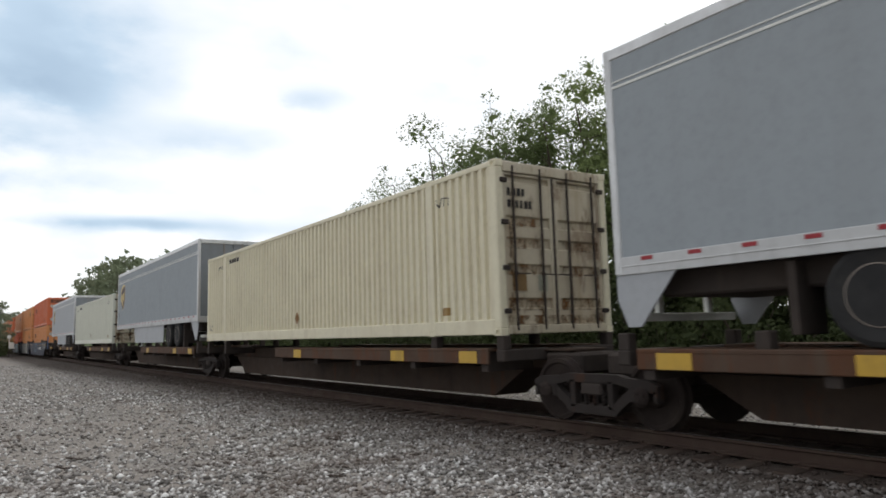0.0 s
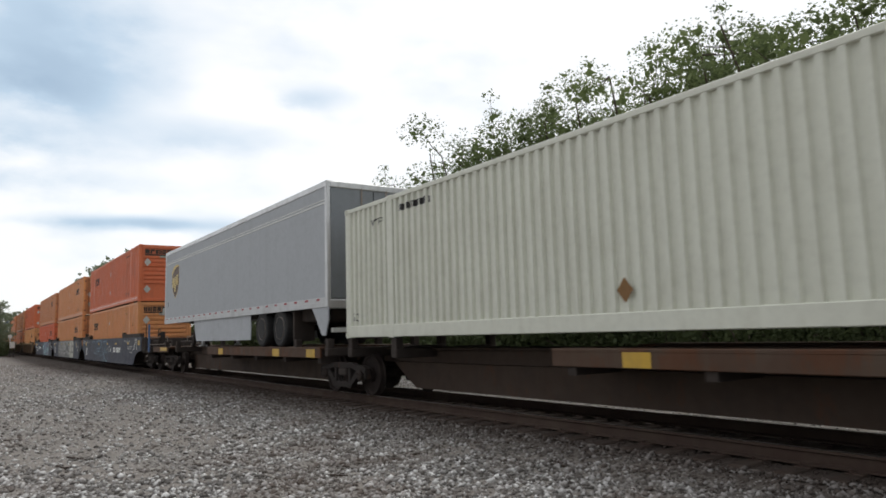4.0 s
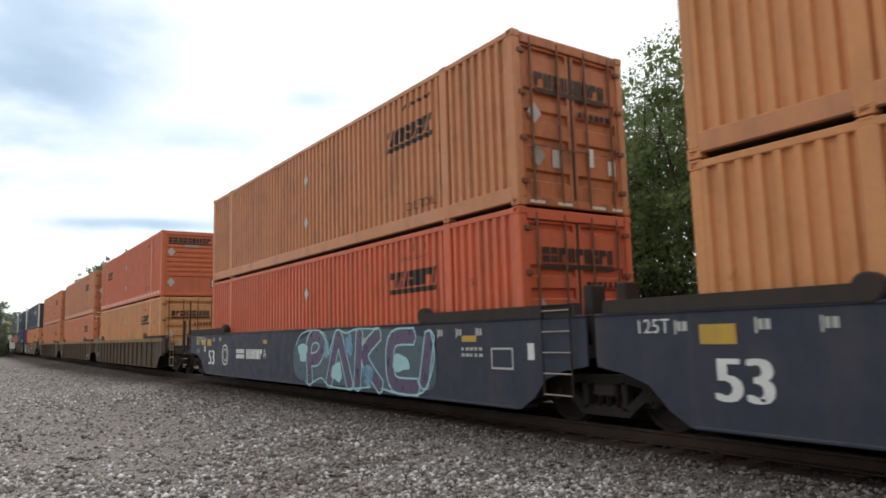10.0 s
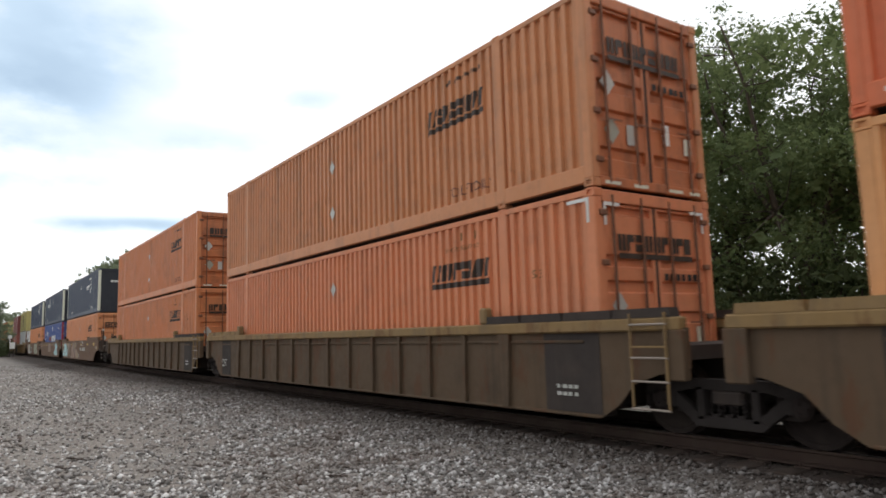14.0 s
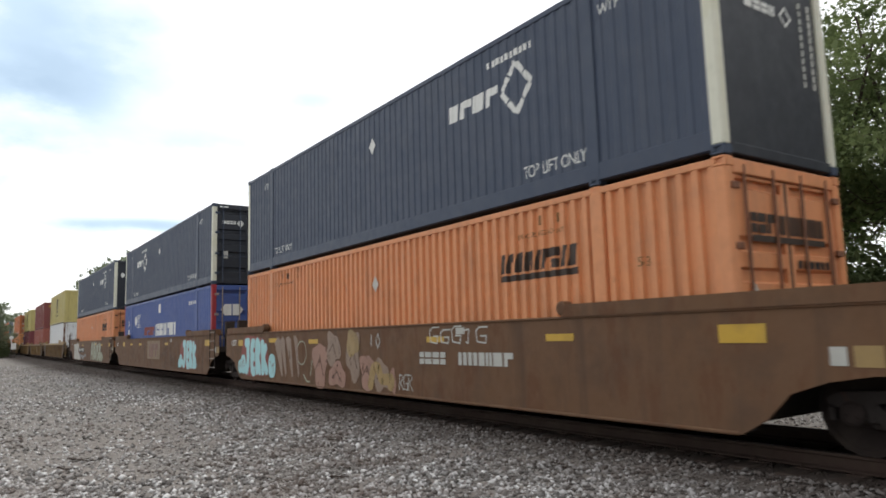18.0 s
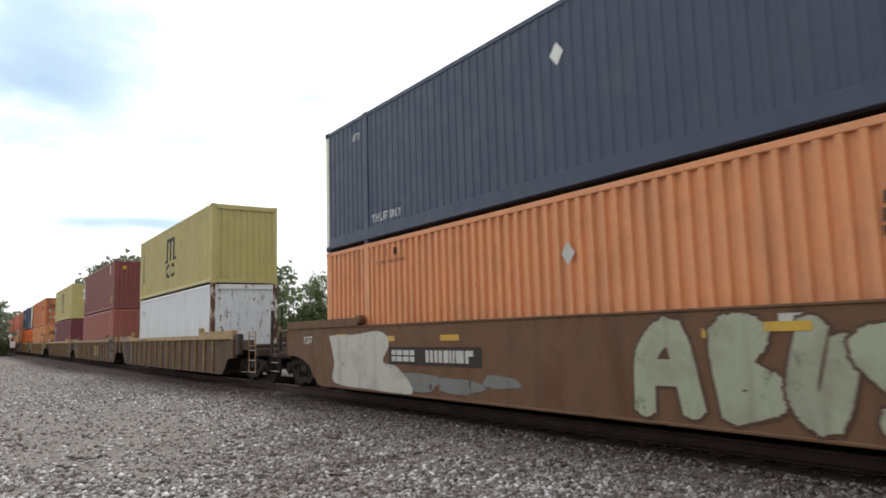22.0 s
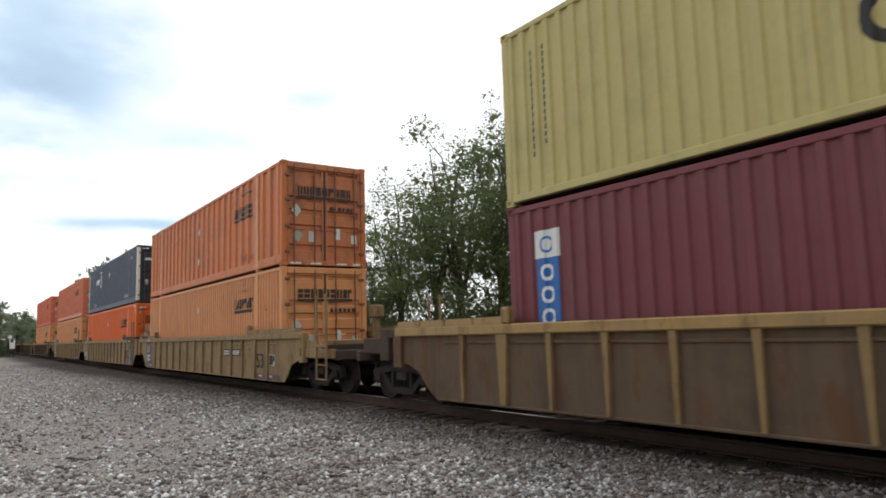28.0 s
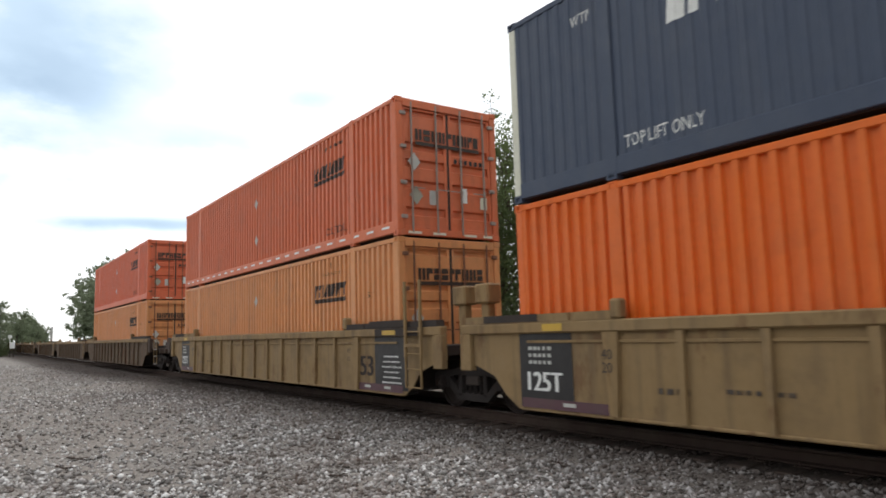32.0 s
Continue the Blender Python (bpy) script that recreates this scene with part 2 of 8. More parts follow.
BLUE_WASH = paint("blue_spray_wash", (0.075, 0.115, 0.145), grime=0.5, streak=0.3, wear=True, wear_from=0.27)
DIRTY_WHITE = paint("dirty_white_spray", (0.47, 0.46, 0.41), grime=0.75, streak=0.7, grime_rgb=(0.2, 0.17, 0.13), wear=True, wear_from=0.26)
PALE_FIELD = paint("chalky_white_spray", (0.50, 0.49, 0.43), grime=0.7, streak=0.7, grime_rgb=(0.2, 0.17, 0.13), wear=True, wear_from=0.26)
BUFF = paint("worn_buff_panel_paint", (0.215, 0.135, 0.068), grime=0.5, streak=0.4)
GREY_WASH = paint("grey_spray_wash", (0.17, 0.17, 0.165), grime=0.5, streak=0.4, wear=True, wear_from=0.27)
STICKER = paint("grey_sticker", (0.50, 0.50, 0.46), grime=0.35, streak=0.1)
GREENISH = paint("grey_green_sticker", (0.36, 0.36, 0.29), grime=0.35, streak=0.1)
GREY_LETTER = paint("dull_grey_spray", (0.33, 0.33, 0.31), grime=0.7, streak=0.7, grime_rgb=(0.08, 0.075, 0.07), wear=True, wear_from=0.27)
PALE_PINK = paint("pale_buff_spray", (0.27, 0.19, 0.14), grime=0.3, streak=0.2, wear=True, wear_from=0.27)
PURPLE = paint("dull_purple_paint", (0.10, 0.045, 0.055), grime=0.5, streak=0.3)
DARK_ROD = paint("grimy_lock_rod_paint", (0.20, 0.085, 0.045), grime=0.6, streak=0.4, rough=0.6)
FADED_RED = paint("faded_red_marking_paint", (0.17, 0.065, 0.045), grime=0.4, streak=0.3, wear=True, wear_from=0.24)
VIOLET = paint("dull_violet_spray", (0.11, 0.075, 0.15), grime=0.35, streak=0.2, wear=True, wear_from=0.3)
DARK_GAP = paint("dark_spray_shadow", (0.035, 0.035, 0.042), grime=0.4, streak=0.3, wear=True, wear_from=0.27)
OCHRE_SPRAY = paint("dull_ochre_spray", (0.34, 0.23, 0.09), grime=0.45, streak=0.3, wear=True, wear_from=0.3)
END_STEEL = paint("grimy_car_end_steel", (0.070, 0.049, 0.038), rough=0.85, grime=0.6, streak=0.5, rust=0.4, gloss=0.25, grime_rgb=(0.035, 0.028, 0.025))
POST_BLUE = paint("dull_blue_pole_paint", (0.07, 0.13, 0.26), grime=0.4)
# trailer skin again, its grey lowered for the shadow on the rear face
TRAILER_DOOR_SHADED = paint("shaded_grey_trailer_skin", (0.21, 0.23, 0.25), grime=0.25, streak=0.2)
PALE_TAN = paint("pale_chalky_tan_paint", (0.68, 0.315, 0.118), grime=0.3, streak=0.35, rust=0.6, rust_from=0.65)
RUST_POST = paint("rust_eaten_white_post", (0.60, 0.58, 0.54), grime=0.4, streak=0.6, rust=1.0, rust_from=0.44, scale=1.6, grime_rgb=(0.25, 0.13, 0.06))
FAINT_INK = paint("worn_dark_stencil_paint", (0.06, 0.045, 0.035), grime=0.5, streak=0.4, wear=True, wear_from=0.38)


# ---- mesh tools ----
class Form:
    """Collects simple solids into one mesh."""

    def __init__(self):
        self.v, self.f = [], []

    def add(self, verts, faces):
        n = len(self.v)
        self.v += [tuple(p) for p in verts]
        self.f += [tuple(i + n for i in f) for f in faces]
        return self

    def box(self, x0, x1, y0, y1, z0, z1, c=0.012):
        """A box with chamfered edges."""
        c = min(c, (x1 - x0) * 0.3, (y1 - y0) * 0.3, (z1 - z0) * 0.3)
        lo, hi = (x0, y0, z0), (x1, y1, z1)
        verts, index = [], {}
        for corner in range(8):
            s = [(corner >> k) & 1 for k in range(3)]
            for axis in range(3):
                p = []
                for k in range(3):
                    edge = hi[k] if s[k] else lo[k]
                    p.append(edge if k == axis else edge + (-c if s[k] else c))
                index[corner, axis] = len(verts)
                verts.append(p)
        faces = []
        for axis in range(3):
            a, b = [k for k in range(3) if k != axis]
            for side in (0, 1):
                ring = [(side << axis) | (i << a) | (j << b) for i, j in ((0, 0), (1, 0), (1, 1), (0, 1))]
                f = [index[q, axis] for q in ring]
                flip = (side == 1) == (axis != 1)
                faces.append(f if flip else f[::-1])
        for axis in range(3):
            a, b = [k for k in range(3) if k != axis]
            for i in (0, 1):
                for j in (0, 1):
                    p = (i << a) | (j << b)
                    q = p | (1 << axis)
                    faces.append([index[p, a], index[q, a], index[q, b], index[p, b]])
        for corner in range(8):
            faces.append([index[corner, k] for k in range(3)])
        return self.add(verts, faces)

    def prism(self, outline, y0, y1):
        """An outline in x and z drawn out along y."""
        n = len(outline)
        verts = [(x, y0, z) for x, z in outline] + [(x, y1, z) for x, z in outline]
        faces = [tuple(range(n)), tuple(range(2 * n - 1, n - 1, -1))]
        faces += [(i, i + n, (i + 1) % n + n, (i + 1) % n) for i in range(n)]
        return self.add(verts, faces)

    def rod(self, a, b, r, n=8):
        a, b = Vector(a), Vector(b)
        w = (b - a).normalized()
        u = w.orthogonal().normalized()
        v = w.cross(u)
        verts = []
        for p in (a, b):
            verts += [p + (u * math.cos(2 * math.pi * i / n) + v * math.sin(2 * math.pi * i / n)) * r for i in range(n)]
        faces = [(i, (i + 1) % n, (i + 1) % n + n, i + n) for i in range(n)] + [tuple(range(n - 1, -1, -1)), tuple(range(n, 2 * n))]
        return self.add(verts, faces)

    def lathe(self, profile, centre, n=24):
        """Radius and y pairs turned round an axis along y."""
        cx, cy, cz = centre
        verts, faces, m = [], [], len(profile)
        for i in range(n):
            a = 2 * math.pi * i / n
            verts += [(cx + r * math.cos(a), cy + y, cz + r * math.sin(a)) for r, y in profile]
        for i in range(n):
            for k in range(m - 1):
                p, q = i * m + k, ((i + 1) % n) * m + k
                faces.append((p, p + 1, q + 1, q))
        faces.append(tuple(i * m for i in range(n)))
        faces.append(tuple(i * m + m - 1 for i in range(n - 1, -1, -1)))
        return self.add(verts, faces)

    def mesh(self, name, smooth=False):
        me = bpy.data.meshes.new(name)
        me.from_pydata(self.v, [], self.f)
        bm = bmesh.new()
        bm.from_mesh(me)
        bmesh.ops.recalc_face_normals(bm, faces=bm.faces)
        bm.to_mesh(me)
        bm.free()
        if smooth:
            me.shade_smooth()
        return me


def part(name, shape, material, parent, label="", at=None):
    """One mesh object under a thing or under a part."""
    me = shape.mesh(name) if isinstance(shape, Form) else shape
    if material is not None and not me.materials:
        me.materials.append(material)
    ob = new(name, me)
    ob.parent = parent
    if at is not None:
        ob.matrix_basis = at
    if label:
        tagged(ob, label)
    return ob


def thing(name, m, label, category, group=""):
    ob = new(name)
    ob.empty_display_size = 0.2
    ob.matrix_basis = m
    return tagged(ob, label, category, group)


def grouped(ob, m, material):
    """Takes over a mesh for another material by copying it."""
    me = ob.copy()
    me.materials.clear()
    me.materials.append(material)
    return me


# ---- flat markings that follow a ribbed sheet ----
RIB = (0.36, 0.45, 0.91)


def ribs_at(x, length, pitch, deep):
    """Depth of the trapezoid ribs of a sheet at x, below its outer plane."""
    p = ((x + length / 2) / pitch) % 1.0
    if p < RIB[0]:
        return 0.0
    if p < RIB[1]:
        return deep * (p - RIB[0]) / (RIB[1] - RIB[0])
    if p < RIB[2]:
        return deep
    return deep * (1.0 - p) / (1.0 - RIB[2])


def rib_breaks(length, pitch):
    n = int(length / pitch) + 2
    return [-length / 2 + pitch * (k + q) for k in range(n) for q in (0.0, *RIB) if pitch * (k + q) < length - 0.01]


class Flat:
    """A flat drawing in u (along) and w (up), made of polygons."""

    def __init__(self):
        self.polys = []

    def rect(self, u, w, du, dw, slant=0.0):
        self.polys.append([(u, w), (u + du, w), (u + du + slant * dw, w + dw), (u + slant * dw, w + dw)])
        return self

    def poly(self, pts):
        self.polys.append(list(pts))
        return self

    def blob(self, u, w, ru, rw, n=18, power=2.6, wob=0.0, seed=0):
        pts = []
        for i in range(n):
            a = 2 * math.pi * i / n
            c, s = math.cos(a), math.sin(a)
            k = 1 + wob * math.sin(3 * a + seed) + wob * 0.6 * math.sin(5 * a + 2 * seed)
            pts.append((u + ru * k * math.copysign(abs(c) ** (2 / power), c), w + rw * k * math.copysign(abs(s) ** (2 / power), s)))
        self.polys.append(pts)
        return self

    def stroke(self, pts, width):
        for (u0, w0), (u1, w1) in zip(pts, pts[1:]):
            d = Vector((u1 - u0, w1 - w0))
            if d.length < 1e-6:
                continue
            n = Vector((-d.y, d.x)).normalized() * width / 2
            e = d.normalized() * width * 0.3
            self.polys.append([(u0 - e.x + n.x, w0 - e.y + n.y), (u0 - e.x - n.x, w0 - e.y - n.y), (u1 + e.x - n.x, w1 + e.y - n.y), (u1 + e.x + n.x, w1 + e.y + n.y)])
        return self

    def ring(self, u, w, r, width, n=20):
        for i in range(n):
            a, b = 2 * math.pi * i / n, 2 * math.pi * (i + 1) / n
            self.polys.append([(u + math.cos(t) * q, w + math.sin(t) * q) for t, q in ((a, r), (b, r), (b, r - width), (a, r - width))])
        return self


def cut(poly, u, keep_low):
    out = []
    for (a, b) in zip(poly, poly[1:] + poly[:1]):
        ia, ib = (a[0] <= u) == keep_low, (b[0] <= u) == keep_low
        if ia:
            out.append(a)
        if ia != ib and a[0] != b[0]:
            t = (u - a[0]) / (b[0] - a[0])
            out.append((u, a[1] + (b[1] - a[1]) * t))
    return out


def marking(name, flat, material, parent, label="", plane=-1.0, end=None, breaks=(), depth=None, proud=0.004, mirror=False):
    """Lays a flat drawing on a side (plane: its y) or on an end (end: its x; u then runs along y), following the ribs by depth()."""
    verts, faces = [], []
    for k, poly in enumerate(flat.polys):
        todo = [poly]
        lo, hi = min(p[0] for p in poly), max(p[0] for p in poly)
        for b in breaks:
            if lo < b < hi:
                last = todo.pop()
                left, right = cut(last, b, True), cut(last, b, False)
                if len(left) > 2:
                    todo.append(left)
                todo.append(right)
        for q in todo:
            if len(q) < 3:
                continue
            base = len(verts)
            lift = proud + 0.00002 * (k % 40)
            mid = sum(p[0] for p in q) / len(q)
            for u, w in q:
                inner = u + (mid - u) * 1e-4
                d = depth(inner) if depth else 0.0
                if end is not None:
                    verts.append((end + lift - d, u, w))
                else:
                    s = -1 if plane < 0 else 1
                    verts.append((u, plane + s * (lift - d), w))
            faces.append(tuple(range(base, len(verts))))
    me = bpy.data.meshes.new(name)
    me.from_pydata(verts, [], faces)
    ob = part(name, me, material, parent, label)
    if len(flat.polys) > 1 and name.endswith(("bars", "marking", "stencil", "strip", "outline", "cuts", "blocks", "stroke", "emblem", "plate")):
        tagged(ob, kind="stuff")
    return ob


WORDS = {}


def words(text, height):
    """The outlines of plain words in the built-in font as triangles, lower left corner at 0, 0."""
    if text not in WORDS:
        cu = bpy.data.curves.new("words", "FONT")
        cu.body, cu.resolution_u = text, 3
        ob = new("words", cu)
        me = bpy.data.meshes.new_from_object(ob)
        pts = [(v.co.x, v.co.y) for v in me.vertices]
        WORDS[text] = (pts, [tuple(p.vertices) for p in me.polygons])
        bpy.data.objects.remove(ob)
        bpy.data.curves.remove(cu)
        bpy.data.meshes.remove(me)
    pts, tris = WORDS[text]
    x0, y0 = min(p[0] for p in pts), min(p[1] for p in pts)
    k = height / (max(p[1] for p in pts) - y0)
    return [[((pts[i][0] - x0) * k, (pts[i][1] - y0) * k) for i in t] for t in tris]


def lettering(text, u, w, height, wide=1.0, slant=0.0):
    flat = Flat()
    for t in words(text, height):
        flat.poly([(u + a * wide + b * slant, w + b) for a, b in t])
    return flat


def bold(text, u, w, height, wide=1.0):
    """Heavy lettering in one piece."""
    flat = Flat()
    for d in (0.0, 0.06, 0.12):
        flat.polys += lettering(text, u + d * height, w, height, wide).polys
    return flat


def block_row(u, w, long, high, n, slant=0.0, gap=0.16, bar=True, seed=0):
    """A name drawn as heavy plain blocks with thin slits, over a solid bar."""
    rng = random.Random(seed)
    flat = Flat()
    widths = [0.8 + 0.5 * rng.random() for _ in range(n)]
    unit = long / sum(widths)

    def block(a, d, lo, hi):
        flat.rect(a + slant * high * lo, w + high * lo, d, high * (hi - lo), slant)

    for wd in widths:
        a, d = u, unit * wd * (1 - gap)
        u += unit * wd
        s = rng.choice((0, 1, 1, 2, 3))
        if s == 0:
            block(a, d * 0.40, 0.0, 1.0), block(a + d * 0.40, d * 0.6, 0.55, 1.0)
        elif s == 1:
            block(a, d * 0.42, 0.0, 1.0), block(a + d * 0.58, d * 0.42, 0.0, 1.0)
        elif s == 2:
            block(a, d, 0.0, 0.44), block(a, d, 0.56, 1.0)
        else:
            block(a, d, 0.0, 1.0)
    if bar:
        flat.rect(u - long, w - high * 0.44, long, high * 0.32)
    return flat


def small_bars(u, w, long, high, n, seed=0):
    """Writing too small to read, as plain bars."""
    rng = random.Random(seed)
    flat = Flat()
    for i in range(n):
        flat.rect(u + long * i / n, w, long / n * (0.5 + 0.3 * rng.random()), high)
    return flat


# ---- containers ----
def ribbed_sheet(length, z0, z1, pitch, deep, y, inward):
    """A sheet with vertical trapezoid ribs; y: its outer plane, inward: the sign of the way in."""
    form = Form()
    xs = [x for x in rib_breaks(length, pitch)] + [length / 2]
    xs = sorted(set(round(x, 4) for x in xs if -length / 2 <= x <= length / 2))
    verts, faces = [], []
    for x in xs:
        d = ribs_at(x + 1e-5, length, pitch, deep) if x < length / 2 else 0.0
        verts += [(x, y + inward * d, z0), (x, y + inward * d, z1)]
    for i in range(len(xs) - 1):
        faces.append((2 * i, 2 * i + 2, 2 * i + 3, 2 * i + 1))
    return form.add(verts, faces)


SHEETS = {}


def shared(key, make):
    if key not in SHEETS:
        SHEETS[key] = make()
    return SHEETS[key]


def painted(key, make, material):
    """One mesh for each shape and material, shared by all alike parts."""
    return shared((key, material.name), lambda: coated(make(), key, material))


def coated(form, key, material):
    me = form.mesh(str(key[0]))
    me.materials.append(material)
    return me


def container(s, z, body, rail, length=16.154, width=2.591, height=2.88, front="doors", pitch=0.222, deep=0.054, post=None, end=None, band=0.3,
              label="", lift_posts=True, rod=RODS, low=0.0, lift=None, smooth=False, sill=None, rail_low=0.06):
    """A steel box: ribbed sides, rails, posts, castings, roof, floor and two ends. The end at +x carries doors, a ribbed nose or vertical ribs."""
    post = post or body
    end = end or body
    lift = lift or body
    root = thing("shipping_container", pose(s, 0, z), label, "container", "containers on the train")
    L2, W2, H = length / 2, width / 2, height
    side = length - 0.30
    zb, zt = band, H - 0.10
    for sgn in (-1, 1):
        part("side_panel", painted(("side_panel", length, width, height, pitch, deep, sgn, band), lambda: ribbed_sheet(side, zb, zt, pitch, deep, sgn * (W2 - 0.012), -sgn), body), None, root)
        part("bottom_rail", painted(("bottom_rail", length, width, sgn, band, rail_low), lambda: Form().box(-L2 + 0.15, L2 - 0.15, *sorted((sgn * (W2 - 0.09), sgn * (W2 - 0.002))), rail_low, zb + 0.006), rail), None, root)
        part("top_rail", painted(("top_rail", length, width, height, sgn), lambda: Form().box(-L2 + 0.15, L2 - 0.15, *sorted((sgn * (W2 - 0.08), sgn * (W2 - 0.004))), zt - 0.006, H - 0.012), rail), None, root)
        for e in (-1, 1):
            part("corner_post", painted(("corner_post", length, width, height, sgn, e), lambda: Form().box(*sorted((e * (L2 - 0.17), e * (L2 - 0.006))), *sorted((sgn * (W2 - 0.16), sgn * (W2 - 0.001))), 0.11, H - 0.11, 0.02), post), None, root)
            for zc in (0.0, H - 0.118):
                part("corner_casting", painted(("corner_casting", length, width, height, sgn, e, zc), lambda: casting(e * L2, sgn * W2, zc, e, sgn), post), None, root)
            if lift_posts:
                part("lift_post", painted(("lift_post", width, height, sgn, e, band), lambda: Form().box(e * 6.096 - 0.11, e * 6.096 + 0.11, *sorted((sgn * (W2 - 0.10), sgn * (W2 + 0.003))), 0.10, H - 0.10, 0.012), lift), None, root)
                for zc in (0.0, H - 0.118):
                    part("lift_casting", painted(("lift_casting", width, height, sgn, e, zc), lambda: casting(e * 6.096, sgn * W2, zc, 0, sgn), lift), None, root)
    part("roof", painted(("roof", length, width, height), lambda: roof_sheet(length, width, H), body), None, root)
    part("underside", painted(("underside", length, width), lambda: underside(length, width), UNDER), None, root)
    part("end_panel", painted(("end_panel", length, width, height), lambda: end_sheet(-1, L2, W2, H), end), None, root)
    part("end_header", painted(("end_header", length, width, height), lambda: Form().box(L2 - 0.10, L2 - 0.008, -W2 + 0.16, W2 - 0.16, H - 0.19, H - 0.014), end), None, root)
    part("end_sill", painted(("end_sill", length, width, height), lambda: Form().box(L2 - 0.10, L2 - 0.008, -W2 + 0.16, W2 - 0.16, 0.02, 0.16), sill or end), None, root)
    if front == "doors":
        half = W2 - 0.165
        for sgn in (-1, 1):
            door = part("door", painted(("door", length, width, height, sgn), lambda: door_leaf(L2, half, H, sgn), end), None, root)
            for k in (0.28, 0.82):
                y = sgn * half * k if sgn > 0 else -half * k
                part("lock_rod", painted(("lock_rod", length, width, height, y), lambda: Form().rod((L2 - 0.012, y, 0.08), (L2 - 0.012, y, H - 0.08), 0.021), rod), None, door)
                part("rod_handle", painted(("rod_handle", length, width, height, y), lambda: Form().box(L2 - 0.004, L2 + 0.008, min(y, y - sgn * 0.30), max(y, y - sgn * 0.30), 0.99, 1.015, 0.004).box(L2 - 0.03, L2 + 0.012, y - 0.03, y + 0.03, 0.95, 1.05), rod), None, door)
            for zc in (0.35, 1.05, 1.8, 2.5):
                part("hinge", painted(("hinge", length, width, height, sgn, zc), lambda: Form().box(L2 - 0.03, L2 + 0.018, *sorted((sgn * (half - 0.07), sgn * (half + 0.08))), zc, zc + 0.08, 0.01), rod), None, door)
        part("door_seal", painted(("door_seal", length, width, height), lambda: Form().box(L2 - 0.09, L2 - 0.052, -0.035, 0.035, 0.17, H - 0.2, 0.006), UNDER), None, root)
    elif front == "nose":
        part("nose_panel", painted(("nose_panel", length, width, height), lambda: Form().box(L2 - 0.11, L2 - 0.055, -W2 + 0.16, W2 - 0.16, 0.15, H - 0.18), end), None, root)
        if not smooth:
            for k in range(7):
                zc = 0.88 + k * 0.215
                part("end_rib", painted(("end_rib", length, width, k), lambda: Form().prism([(L2 - 0.055, zc), (L2 - 0.012, zc + 0.03), (L2 - 0.012, zc + 0.13), (L2 - 0.055, zc + 0.155)], -W2 + 0.26, W2 - 0.26), end), None, root)
            for sgn in (-1, 1):
                part("edge_panel", painted(("edge_panel", length, width, height, sgn), lambda: Form().box(L2 - 0.056, L2 - 0.01, *sorted((sgn * (W2 - 0.25), sgn * (W2 - 0.165))), 0.16, H - 0.19), end), None, root)
    else:
        part("front_panel", painted(("front_panel", length, width, height), lambda: front_sheet(L2, W2, H), end), None, root)
    return root


def casting(x, y, z, e, sgn):
    """A corner casting with its two oval holes as dark recesses left open by four bars."""
    form = Form()
    dx, dy, dz = 0.178, 0.162, 0.118
    x0, x1 = (x - dx / 2, x + dx / 2) if e == 0 else sorted((x, x - e * dx))
    y0, y1 = sorted((y + sgn * 0.003, y - sgn * dy))
    yo, yi = (y1, y1 - 0.028) if sgn > 0 else (y0, y0 + 0.028)
    a, b = sorted((yo, yi))
    form.box(x0, x1, a, b, z, z + 0.03, 0.006).box(x0, x1, a, b, z + dz - 0.03, z + dz, 0.006)
    form.box(x0, x0 + 0.045, a, b, z + 0.028, z + dz - 0.028, 0.004).box(x1 - 0.045, x1, a, b, z + 0.028, z + dz - 0.028, 0.004)
    c, d = (y0, a) if sgn > 0 else (b, y1)
    form.box(x0, x1, c, d, z, z + dz, 0.008)
    return form


def roof_sheet(length, width, H):
    form = Form()
    verts, faces, n = [], [], int(length / 0.5)
    for i in range(n + 1):
        x = -length / 2 + 0.12 + (length - 0.24) * i / n
        zz = H - 0.02 - (0.018 if i % 2 else 0.0)
        verts += [(x, -width / 2 + 0.05, zz), (x, width / 2 - 0.05, zz)]
    for i in range(n):
        faces.append((2 * i, 2 * i + 2, 2 * i + 3, 2 * i + 1))
    form.add(verts, faces)
    return form


def underside(length, width):
    return Form().box(-length / 2 + 0.1, length / 2 - 0.1, -width / 2 + 0.085, width / 2 - 0.085, 0.05, 0.18)


def end_sheet(e, L2, W2, H):
    form = Form()
    n, verts, faces = 10, [], []
    for i in range(2 * n + 1):
        z = 0.16 + (H - 0.34) * i / (2 * n)
        x = e * (L2 - (0.03 if i % 2 else 0.07))
        verts += [(x, -W2 + 0.15, z), (x, W2 - 0.15, z)]
    for i in range(2 * n):
        faces.append((2 * i, 2 * i + 1, 2 * i + 3, 2 * i + 2))
    form.add(verts, faces)
    x0, x1 = sorted((e * (L2 - 0.10), e * (L2 - 0.008)))
    form.box(x0, x1, -W2 + 0.16, W2 - 0.16, H - 0.19, H - 0.014).box(x0, x1, -W2 + 0.16, W2 - 0.16, 0.02, 0.16)
    return form


def front_sheet(L2, W2, H):
    form = Form()
    verts, faces = [], []
    wide, pitch = 2 * (W2 - 0.15), 0.235
    ys = sorted(set(round(y, 4) for y in rib_breaks(wide, pitch) + [wide / 2]))
    for y in ys:
        d = ribs_at(y + 1e-5, wide, pitch, 0.045) if y < wide / 2 else 0
        verts += [(L2 - 0.03 - d, y, 0.15), (L2 - 0.03 - d, y, H - 0.18)]
    for i in range(len(ys) - 1):
        faces.append((2 * i, 2 * i + 2, 2 * i + 3, 2 * i + 1))
    return form.add(verts, faces)


